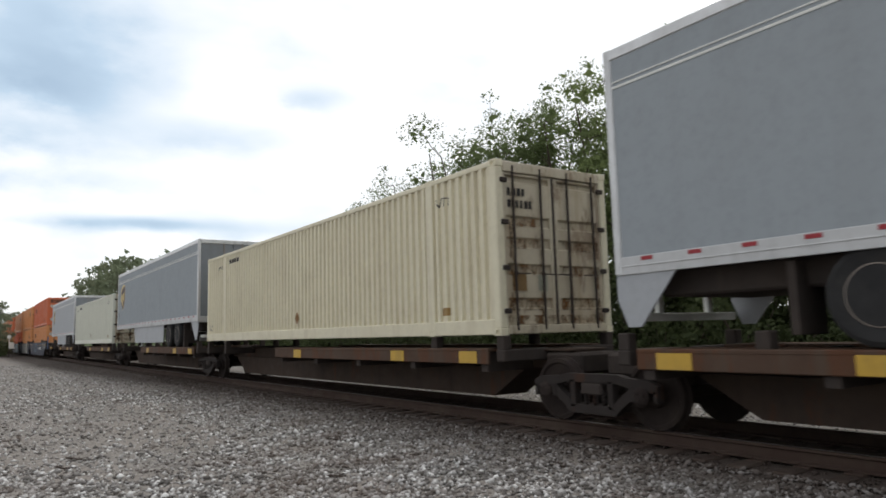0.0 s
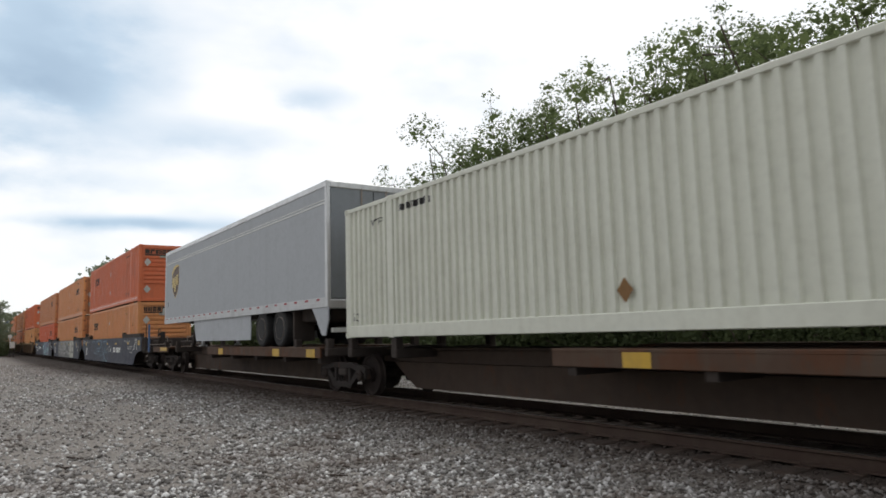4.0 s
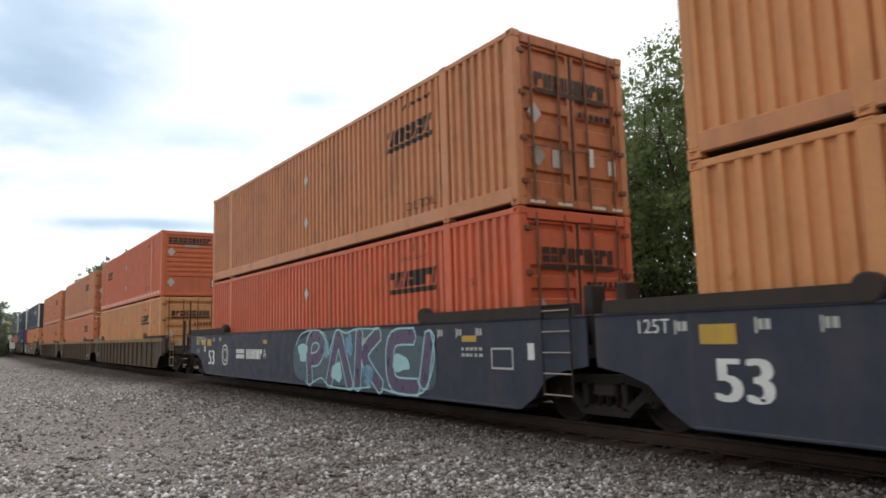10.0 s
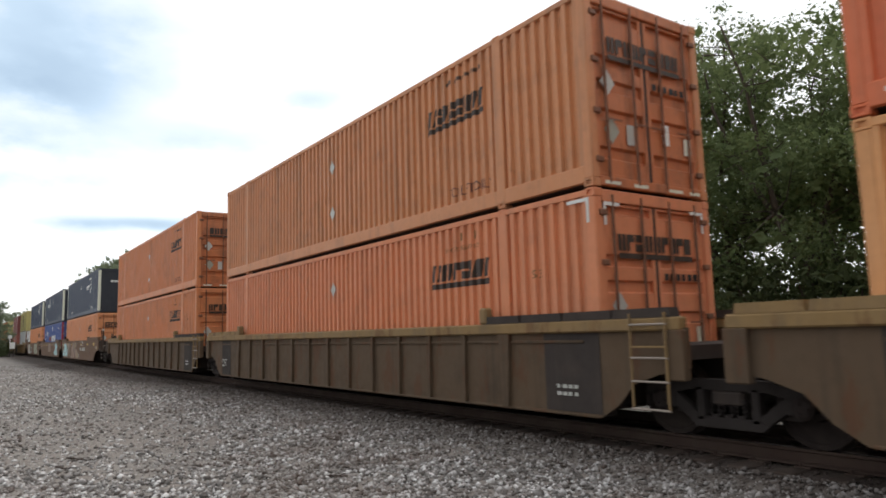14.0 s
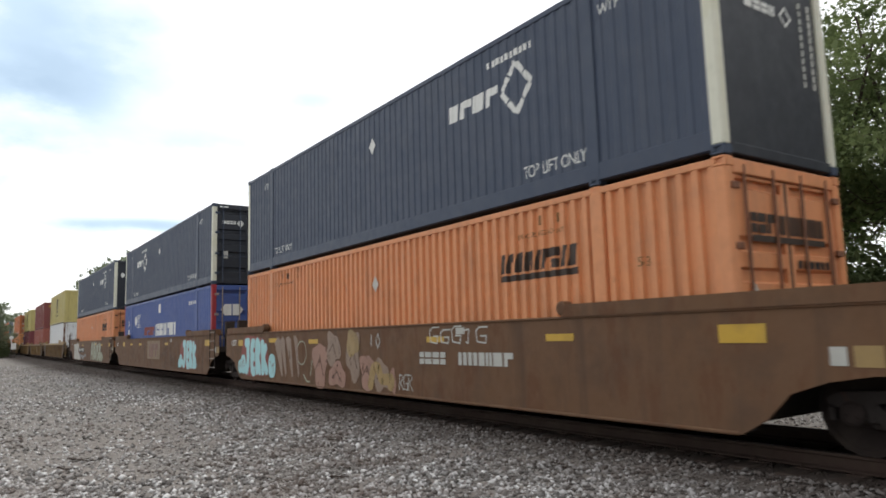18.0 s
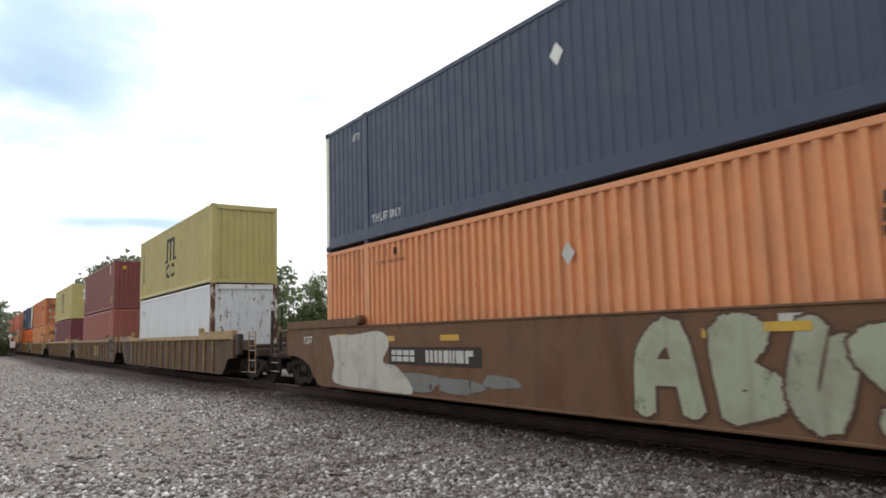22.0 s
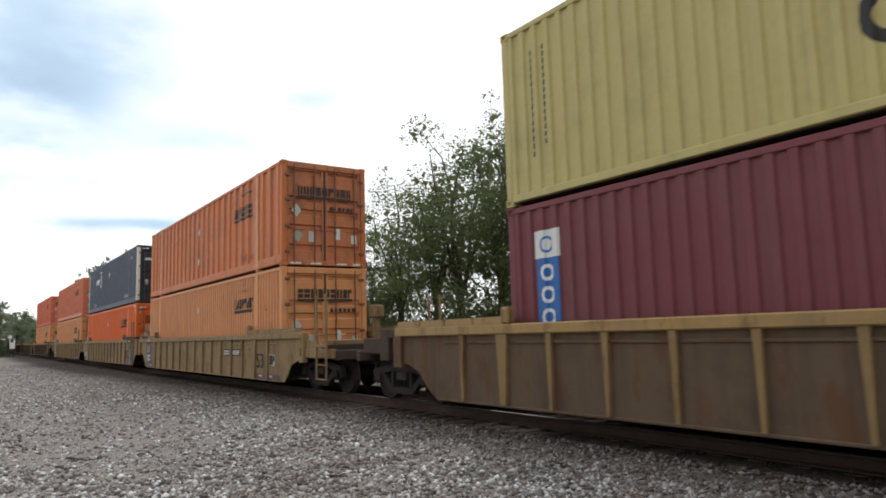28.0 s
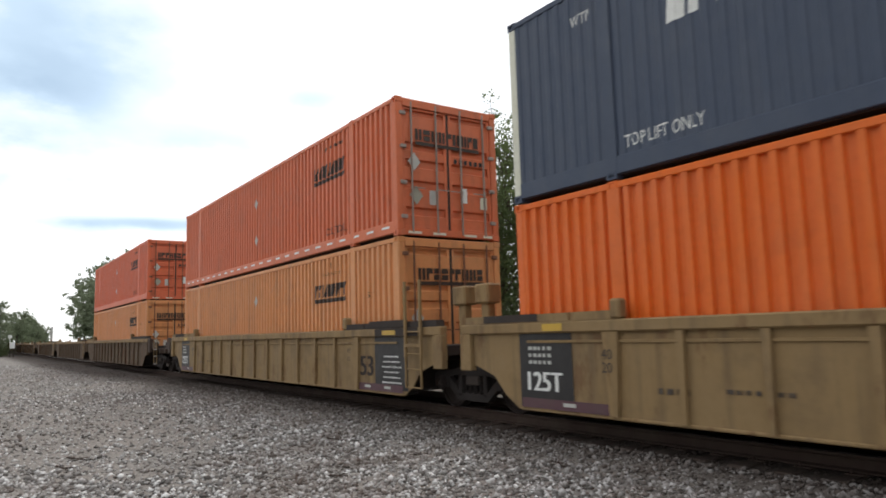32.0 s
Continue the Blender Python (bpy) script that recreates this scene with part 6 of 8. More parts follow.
# thin chalk-blue outlines of tall letters on the first slate car
for i, pts in enumerate(([(-5.17, 0.45), (-4.95, 1.39), (-3.95, 1.36), (-4.21, 0.64), (-3.36, 0.67), (-3.38, 0.35)],
                         [(-3.36, 0.67), (-3.51, 1.33), (-2.95, 1.41), (-1.33, 1.43), (-2.33, 0.48)],
                         [(-3.0, 0.45), (-3.01, 0.92), (-2.17, 0.99), (-2.25, 0.78), (-2.9, 0.80)],
                         [(-1.33, 1.43), (-1.74, 0.49), (-0.94, 0.61), (-0.95, 0.38)],
                         [(-0.94, 0.61), (-0.90, 1.03), (-1.18, 1.03), (-0.99, 1.36), (0.48, 1.39), (0.02, 0.93), (-0.21, 0.83), (0.19, 0.73), (0.81, 0.78), (0.73, 0.27)],
                         [(-0.30, 1.38), (-0.48, 0.98), (0.02, 0.95)],
                         [(-0.30, 0.30), (-0.47, 0.26), (-0.56, 0.77), (-0.20, 0.45), (0.24, 0.25), (0.70, 0.23)])):
    on_side("A", "spray_stroke", Flat().stroke(pts, 0.042), SKYBLUE, "thin chalk-blue spray outline" if i == 0 else "", plane=-1.4845 - 0.0003 * i)
on_side("A", "stencil", lettering("LD LMT", 0.35, 0.88, 0.11, 0.9), STICKER)
on_side("A", "stencil", lettering("PER UNIT", 1.25, 0.88, 0.11, 0.9), STICKER)

# cloudy silver letters with dark gaps on the second slate car
on_side("B", "spray_wash", Flat().blob(-0.2, 0.84, 4.75, 0.66, 48, 6, 0.012, 2), GREY_WASH, "grey wash of old spray paint", plane=-1.4838)
on_side("B", "spray_wash", Flat().blob(0.2, 0.98, 4.9, 0.53, 48, 6, 0.015, 4), GREY_LETTER, plane=-1.4846)
gaps = ([(-4.72, 1.15), (-4.52, 0.42)], [(-4.32, 1.22), (-4.05, 0.40)], [(-3.87, 1.42), (-3.68, 0.45)], [(-3.38, 1.18), (-3.31, 0.95)], [(-3.36, 0.62), (-3.20, 0.28)],
        [(-3.0, 1.42), (-2.74, 0.58)], [(-2.42, 1.30), (-2.20, 0.58)], [(-1.88, 1.42), (-1.64, 0.55)], [(-1.32, 1.42), (-1.08, 0.62)], [(-0.70, 1.42), (-0.50, 0.66), (0.02, 0.68)],
        [(-0.08, 1.28), (0.38, 1.27)], [(0.73, 1.42), (0.92, 0.52)], [(0.40, 0.76), (0.52, 0.30)], [(1.24, 1.12), (1.30, 0.92), (1.82, 0.90)], [(1.34, 0.74), (1.52, 0.28)],
        [(1.74, 1.42), (1.96, 0.66)], [(2.12, 1.42), (2.26, 1.0)], [(2.40, 1.20), (2.78, 1.20)], [(2.30, 0.76), (2.82, 0.74)], [(2.98, 1.40), (3.02, 0.32)])
for i, pts in enumerate(gaps):
    on_side("B", "spray_gap", fat(Flat(), pts, 0.17 + 0.05 * (i % 3)), DARK_GAP, "dark gap between the spray letters" if i == 0 else "", plane=-1.486 - 0.0003 * i)
on_side("B", "spray_field", Flat().blob(4.2, 0.87, 1.16, 0.64, 30, 7, 0.02, 1), PALE_FIELD, "dirty white spray field", plane=-1.4925)
for u, w, d in ((-2.56, 1.23, 0.38), (-0.02, 1.22, 0.33), (2.28, 1.18, 0.60)):
    on_side("B", "yellow_patch", Flat().rect(u, w, d, 0.09), SAFETY, plane=-1.4935)
for i, pts in enumerate(([(3.86, 1.12), (3.84, 0.9)], [(3.91, 0.67), (4.05, 0.22)], [(4.29, 1.42), (4.33, 1.08), (4.37, 0.75)], [(4.74, 1.09), (5.19, 1.1)], [(4.43, 0.64), (4.98, 0.65)])):
    on_side("B", "spray_marking", Flat().stroke(pts, 0.15), DARK_GAP, plane=-1.4945 - 0.0004 * i)

# violet and cyan ribbons on the third slate car
on_side("C", "spray_wash", Flat().blob(2.75, 0.84, 3.2, 0.60, 40, 4, 0.04, 3), BLUE_WASH, "cloudy blue wash of spray paint", plane=-1.4838)
fat_letters("C", ([[(0.55, 0.34), (0.52, 1.15), (0.92, 1.36), (1.28, 1.15), (1.02, 0.86), (0.62, 0.80)]], [[(1.62, 0.34), (1.98, 1.15), (2.12, 1.32), (2.30, 1.0), (2.62, 0.34)]],
                  [[(3.10, 1.34), (2.98, 0.34)], [(3.86, 1.34), (3.30, 0.92), (3.92, 0.36)]], [[(5.15, 1.30), (4.50, 1.25), (4.35, 0.85), (4.50, 0.42), (5.25, 0.38)]], [[(5.75, 1.25), (5.55, 0.50)]]),
            0.27, VIOLET, CYAN, "violet spray ribbons edged in pale cyan", plane=-1.4860)
for i, (u, w, ru, rw) in enumerate(((0.16, 0.98, 0.26, 0.22), (1.52, 1.05, 0.16, 0.20), (2.02, 0.55, 0.26, 0.20), (3.45, 0.52, 0.20, 0.24), (4.75, 0.80, 0.30, 0.16), (2.62, 1.15, 0.18, 0.22))):
    on_side("C", "spray_fill", Flat().blob(u, w, ru, rw, 22, 2.4, 0.14, i * 2.1), SKYBLUE if i % 2 else CYAN, "pale cyan spray patch" if i == 0 else "", plane=-1.4920 - 0.0003 * i)
for i, pts in enumerate(([(-0.25, 1.15), (0.1, 1.42), (0.9, 1.50), (1.45, 1.36), (1.60, 0.95), (2.0, 1.46), (2.5, 1.40), (3.0, 1.48), (3.9, 1.46)], [(0.30, 0.30), (0.55, 0.22), (1.2, 0.40), (1.62, 0.24), (2.6, 0.22), (3.5, 0.30)], [(4.0, 0.30), (4.6, 0.24), (5.5, 0.30), (5.9, 0.90), (5.8, 1.40)])):
    on_side("C", "spray_stroke", Flat().stroke(curve(pts), 0.035), CYAN, plane=-1.4945 - 0.0003 * i)

for c in "GHI":
    for u in (-7.2, -5.2, -3.1, 2.1, 5.2, 7.95):
        on_side(c, "yellow_patch", Flat().rect(u, 1.2 if abs(u) < 7 else 1.16, 0.55, 0.10 if abs(u) < 7 else 0.20), SAFETY)
    on_side(c, "white_plate", Flat().rect(3.0, 1.33, 0.25, 0.11), STICKER)
    on_side(c, "white_plate", Flat().rect(9.12, 0.94, 0.16, 0.18), STICKER)
    on_side(c, "buff_plate", Flat().rect(9.34, 0.93, 0.26, 0.20), OCHRE_SPRAY)
    on_side(c, "stencil", lettering("125T", -8.95, 1.16, 0.17), WHITE)
for c, u in (("G", 1.86), ("I", -4.77)):
    if c == "I":
        on_side(c, "number_field", Flat().rect(u - 0.12, 0.76, 2.95, 0.33), UNDER)
    on_side(c, "serial_marking", block_row(u, 0.82, 0.85, 0.21, 4, bar=False, seed=1), STICKER, plane=-1.488)
    on_side(c, "serial_marking", block_row(u + 1.20, 0.82, 1.45, 0.21, 6, bar=False, seed=2), STICKER, plane=-1.488)
on_side("G", "spray_field", Flat().blob(-6.95, 0.86, 1.12, 0.56, 24, 3.2, 0.05, 2), DARKRED, plane=-1.4835)
fat_letters("G", bubble_row(-7.9), 0.25, CYAN, DARKRED, "cyan bubble spray letters", rim=0.03)
on_side("G", "spray_fill", Flat().blob(-7.85, 0.62, 0.22, 0.28), CYAN, plane=-1.489)
on_side("G", "spray_fill", Flat().blob(-8.12, 0.55, 0.18, 0.20), CYAN, plane=-1.4895)
on_side("G", "spray_fill", Flat().blob(-5.52, 0.62, 0.26, 0.32), CYAN, plane=-1.489)
on_side("G", "spray_outline", Flat().stroke([(-8.2, 0.5), (-8.1, 0.66), (-8.02, 0.52)], 0.02).stroke([(-7.95, 0.5), (-7.85, 0.78), (-7.75, 0.55)], 0.02).stroke([(-5.65, 0.75), (-5.5, 0.6), (-5.38, 0.7), (-5.45, 0.45)], 0.02), DARKRED, plane=-1.492)
on_side("G", "yellow_patch", Flat().rect(-8.32, 1.15, 0.42, 0.18), SAFETY)
on_side("G", "yellow_patch", Flat().rect(-5.75, 1.24, 0.62, 0.11), SAFETY)
for k, (u, du) in enumerate(((-5.2, 0.30), (-4.85, 0.24), (-4.45, 0.26), (-3.95, 0.18))):
    on_side("G", "spray_drip", Flat().poly([(u - du * 0.4, 1.22 + 0.06 * k), (u + du * 0.4, 1.40), (u + du, 1.30), (u + du * 1.5, 0.40 + 0.08 * (k % 2)), (u + du * 1.2, 0.36)]), PALE_PINK, "dull pink drips of spray paint" if k == 0 else "", plane=-1.4845)
on_side("G", "spray_outline", Flat().ring(-3.52, 0.98, 0.30, 0.03).stroke([(-3.4, 0.45), (-3.2, 0.3), (-3.05, 0.1 + 0.2)], 0.04).stroke([(-3.0, 0.45), (-2.9, 0.8)], 0.04), SILVER)
for k, (u, w, ru, rw, m) in enumerate(((-2.45, 0.72, 0.38, 0.52, PINK), (-1.75, 1.08, 0.34, 0.36, PALE_PINK), (-1.55, 0.50, 0.42, 0.26, PINK), (-0.75, 0.92, 0.30, 0.50, PALE_PINK), (-0.15, 0.62, 0.30, 0.36, PINK),
                                        (0.45, 0.55, 0.30, 0.30, PALE_PINK), (0.85, 0.46, 0.16, 0.22, PINK))):
    on_side("G", "spray_figure", Flat().blob(u, w, ru, rw, 24, 2.3, 0.17, k * 1.7), m, "dusty pink sprayed figure" if k == 0 else "", plane=-1.486 - 0.0003 * k)
    on_side("G", "spray_stroke", Flat().stroke([(u - ru * 0.6, w - rw * 0.2), (u, w + rw * 0.3), (u + ru * 0.5, w - rw * 0.5)], 0.03), BROWN_LOGO, plane=-1.489 - 0.0003 * k)
on_side("G", "spray_fill", Flat().blob(-0.78, 1.20, 0.28, 0.28, 20, 2.3, 0.12, 2), OCHRE_SPRAY, plane=-1.4925)
on_side("G", "spray_letter", fat(Flat(), curve([(0.0, 0.36), (0.12, 0.66), (0.32, 0.70), (0.46, 0.50), (0.82, 0.50), (0.80, 0.38)]), 0.22), OCHRE_SPRAY, "dull ochre spray arch", plane=-1.4930)
on_side("G", "spray_outline", Flat().stroke([(0.06, 1.15), (0.05, 1.36)], 0.03).stroke([(0.33, 1.10), (0.25, 1.23), (0.33, 1.38), (0.41, 1.23), (0.33, 1.10)], 0.025), STICKER, plane=-1.4930)
scrawl("G", 1.12, 1.60, 0.32, 0.60, 3, STICKER, 0.02, 5, "small pale scrawl")
scrawl("G", 2.2, 3.9, 1.18, 1.45, 5, STICKER, 0.025, 8, "thin grey scrawl")
fat_letters("H", bubble_row(4.86), 0.25, CYAN, DARKRED, "large cyan bubble spray letters", rim=0.03)
on_side("H", "spray_field", Flat().blob(5.7, 0.84, 1.15, 0.50, 24, 3.2, 0.05, 2), DARKRED, plane=-1.4835)
for k, (u, w, ru, rw) in enumerate(((4.75, 0.60, 0.20, 0.25), (4.52, 0.50, 0.14, 0.16), (6.72, 0.56, 0.20, 0.22))):
    on_side("H", "spray_fill", Flat().blob(u, w, ru, rw), CYAN, plane=-1.489 - 0.0003 * k)
on_side("H", "car_marking", block_row(-0.80, 0.68, 1.75, 0.58, 3, 0.0, 0.12, bar=False, seed=4), FADED_RED, "dark red car marking shapes")
for k, (u, w, ru, rw) in enumerate(((2.05, 0.62, 0.42, 0.32), (2.15, 1.12, 0.36, 0.30), (2.75, 0.74, 0.26, 0.38), (3.35, 1.05, 0.48, 0.38), (3.30, 0.58, 0.36, 0.30), (3.95, 0.82, 0.36, 0.50))):
    ring = [(u + ru * (1 + 0.12 * math.sin(3 * a + k)) * math.cos(a), w + rw * (1 + 0.12 * math.sin(3 * a + k)) * math.sin(a)) for a in [2 * math.pi * i / 22 for i in range(23)]]
    on_side("H", "spray_outline", Flat().stroke(ring, 0.024), BROWN_LOGO, "thin dark outline of spray letters" if k == 0 else "", plane=-1.487 - 0.0003 * k)
on_side("H", "buff_panel", Flat().rect(-1.25, 0.60, 2.45, 0.80), BUFF, "worn buff panel", plane=-1.4815)
fat_letters("I", ([[(1.25, 0.42), (1.32, 1.02), (1.70, 1.26), (1.92, 0.44)], [(1.40, 0.80), (1.75, 0.80)]], [[(2.42, 0.44), (2.34, 1.22), (2.72, 1.24), (2.52, 0.90), (2.92, 0.62), (2.48, 0.44)]],
                  [[(3.32, 1.26), (3.18, 0.66), (3.42, 0.44), (3.62, 1.08)]], [[(4.15, 1.18), (3.82, 1.10), (4.05, 0.82), (4.42, 0.56), (4.02, 0.42)]],
                  [[(5.02, 1.16), (4.62, 1.22), (4.70, 0.90), (4.95, 0.86)], [(4.70, 0.90), (4.80, 0.46), (5.05, 0.46)]], [[(5.18, 0.66), (5.32, 0.44), (5.58, 0.66), (5.66, 0.40)]]),
            0.31, SILVER, BROWN_LOGO, "silver-green swollen spray letters", rim=0.036)
on_side("I", "spray_fill", Flat().blob(5.55, 0.50, 0.42, 0.24, 18, 2.6, 0.1, 1), SILVER, plane=-1.488)
on_side("I", "spray_field", Flat().poly(curve([(-7.55, 1.30), (-7.30, 0.76), (-7.30, 0.30), (-5.6, 0.24), (-4.05, 0.24), (-4.55, 0.70), (-5.12, 0.80), (-4.86, 1.16), (-5.25, 1.40), (-6.4, 1.34), (-7.5, 1.34)])), DIRTY_WHITE, "cloudy silver spray field", plane=-1.486)
on_side("I", "spray_field", Flat().blob(-5.1, 0.52, 0.7, 0.24, 18, 3, 0.1, 2), GREY_WASH, plane=-1.4855)
for k, (u, w, ru, rw) in enumerate(((-3.9, 0.46, 0.75, 0.17), (-2.6, 0.44, 0.65, 0.13), (-1.5, 0.55, 0.45, 0.10))):
    on_side("I", "spray_field", Flat().blob(u, w, ru, rw, 18, 2.4, 0.12, k), GREY_WASH, "faint grey smear" if k == 0 else "", plane=-1.4843 - 0.0003 * k)
on_side("I", "yellow_patch", Flat().rect(2.84, 1.26, 0.50, 0.10), SAFETY, plane=-1.494)

for c in "MNO":
    on_side(c, "number_marking", bold("53", 6.38, 0.52, 0.40, 1.05), UNDER, ribbed=True)
    marking("stencil", lettering("40", 5.90, 0.98, 0.10), UNDER, cars[c], plane=-1.514)
    marking("stencil", lettering("10", 5.92, 0.80, 0.10), UNDER, cars[c], plane=-1.514)
    if c != "M":
        marking("dark_pad", Flat().rect(7.15, 1.305, 1.6, 0.15), UNDER, cars[c], plane=-1.5265)
    if c != "M":
        on_side(c, "black_panel", Flat().rect(7.02, 0.28, 1.25, 1.02), BLACK, "black lettering panel", ribbed=True)
    for k in range(6 if c != "M" else 0):
        on_side(c, "writing_marking", small_bars(7.30 + 0.05 * (k % 3), 0.40 + 0.10 * k, 0.75 - 0.1 * (k % 3), 0.030, 11, k), WHITE, plane=-1.459)
    on_side(c, "black_panel", Flat().rect(-8.08, 0.24, 1.08, 1.06), BLACK, "black lettering panel", ribbed=True)
    marking("stencil", bold("125T", -7.92, 0.48, 0.27, 0.95), WHITE, cars[c], plane=-1.459)
    marking("dark_pad", Flat().rect(-8.85, 1.47, 1.25, 0.11), UNDER, cars[c], plane=-1.517)
    marking("stencil", lettering("40", -6.42, 0.95, 0.13), BLACK, cars[c], plane=-1.514)
    marking("stencil", lettering("20", -6.42, 0.78, 0.13), BLACK, cars[c], plane=-1.514)
    for k in range(3):
        marking("writing_marking", small_bars(-7.88, 0.86 + 0.1 * k, 0.5, 0.05, 5, k), STICKER, cars[c], plane=-1.459)
    marking("purple_patch", Flat().rect(-8.05, 0.235, 1.7, 0.14), PURPLE, cars[c], plane=-1.4645)
    marking("purple_patch", Flat().rect(6.2, 0.235, 1.9, 0.14), PURPLE, cars[c], plane=-1.4645)
    for u in (-7.2, 6.6, 7.4):
        marking("reflector", Flat().rect(u, 0.29, 0.24, 0.05), STICKER, cars[c], plane=-1.468)
    if c != "M":
        marking("dark_pad", Flat().rect(6.9, 1.48, 1.5, 0.13), UNDER, cars[c], plane=-1.517)
        marking("yellow_patch", Flat().rect(7.45, 1.33, 0.5, 0.09), SAFETY, cars[c], plane=-1.531)
    marking("yellow_patch", Flat().rect(-7.5, 1.33, 0.4, 0.10), SAFETY, cars[c], plane=-1.527)
    marking("writing_marking", small_bars(-5.6, 0.55, 0.5, 0.07, 4, 1), FAINT_INK, cars[c], plane=-1.459)
    marking("writing_marking", small_bars(-4.7, 0.60, 0.8, 0.05, 7, 2), FAINT_INK, cars[c], plane=-1.459)
marking("slot", Flat().rect(9.66, 0.88, 0.06, 0.2), UNDER, cars["M"], "dark slot in the end upright", plane=-1.531)
marking("number_field", Flat().rect(3.40, 0.83, 1.60, 0.20), END_STEEL, cars["M"], plane=-1.456)
marking("serial_marking", block_row(3.43, 0.86, 0.52, 0.14, 4, bar=False, seed=1), STICKER, cars["M"], plane=-1.46)
marking("serial_marking", block_row(4.28, 0.86, 0.66, 0.14, 6, bar=False, seed=2), STICKER, cars["M"], plane=-1.46)
marking("box_marking", Flat().rect(7.40, 0.60, 0.42, 0.30), STICKER, cars["M"], plane=-1.463)
marking("box_marking", Flat().rect(7.42, 0.62, 0.25, 0.26).rect(7.69, 0.70, 0.11, 0.18), END_STEEL, cars["M"], plane=-1.467)
for c, u in (("N", 1.2),):
    marking("car_marking", block_row(u + 0.05, 0.58, 1.7, 0.52, 3, 0.0, 0.14, bar=False, seed=4), FADED_RED,
            cars[c], "faded car marking shapes", plane=-1.457)
marking("car_marking", Flat().rect(1.0, 0.90, 0.30, 0.06).rect(1.04, 0.68, 0.06, 0.22).rect(1.20, 0.68, 0.06, 0.22), UNDER, cars["K"], "worn dark car marking", plane=-1.457)
marking("buff_panel", Flat().rect(0.85, 0.5, 1.75, 0.62), CHORD, cars["K"], plane=-1.4535)
marking("number_marking", lettering("53", 6.48, 0.58, 0.40), FAINT_INK, cars["K"], plane=-1.457)
marking("dark_panel", Flat().rect(7.22, 0.26, 1.0, 1.02), DARK_PANEL, cars["K"], plane=-1.457)
marking("yellow_patch", Flat().rect(7.5, 1.02, 0.5, 0.17), BUFF, cars["K"], plane=-1.461)
marking("dark_pad", Flat().rect(7.0, 1.305, 1.6, 0.15), UNDER, cars["K"], plane=-1.5265)
for k in range(3):
    marking("writing_marking", small_bars(7.42, 0.44 + 0.1 * k, 0.6, 0.045, 5, k), GREENISH, cars["K"], plane=-1.461)
marking("dark_panel", Flat().rect(-8.14, 0.26, 1.10, 1.02), DARK_PANEL, cars["J"], "dark weathered bay", plane=-1.4545)
marking("writing_marking", Flat().rect(-7.99, 0.40, 0.04, 0.29), STICKER, cars["J"], plane=-1.459)
marking("dull_pad", Flat().rect(-9.42, 1.32, 2.6, 0.125), DULL_CHORD, cars["J"], plane=-1.5262)
marking("dark_pad", Flat().rect(-8.9, 1.47, 1.65, 0.10), PURPLE, cars["J"], plane=-1.517)
part("grab_post", Form().rod((-9.2, -1.49, 1.0), (-9.17, -1.49, 1.92), 0.02), BUFF, cars["J"], "buff upright grab post")
for u in (4.6, 5.2, 5.75):
    marking("writing_marking", small_bars(u - 9.0, 1.34, 0.4, 0.07, 4, 3), OCHRE_CAR, cars["J"], plane=-1.5275)
for c in "EF":
    marking("dark_panel", Flat().rect(7.12, 0.24, 1.05, 1.05), UNDER, cars[c], plane=-1.4545)
    marking("writing_marking", small_bars(7.35, 0.55, 0.45, 0.05, 4, 1), STICKER, cars[c], plane=-1.459)
    marking("writing_marking", small_bars(7.35, 0.45, 0.45, 0.05, 4, 2), STICKER, cars[c], plane=-1.459)
for c in "DE":
    marking("stencil", lettering("125T", -7.9, 0.50, 0.22, 0.8), STICKER, cars[c], plane=-1.459)
    marking("dark_panel", Flat().rect(-7.93, 0.24, 0.86, 1.05), UNDER, cars[c], plane=-1.4545)


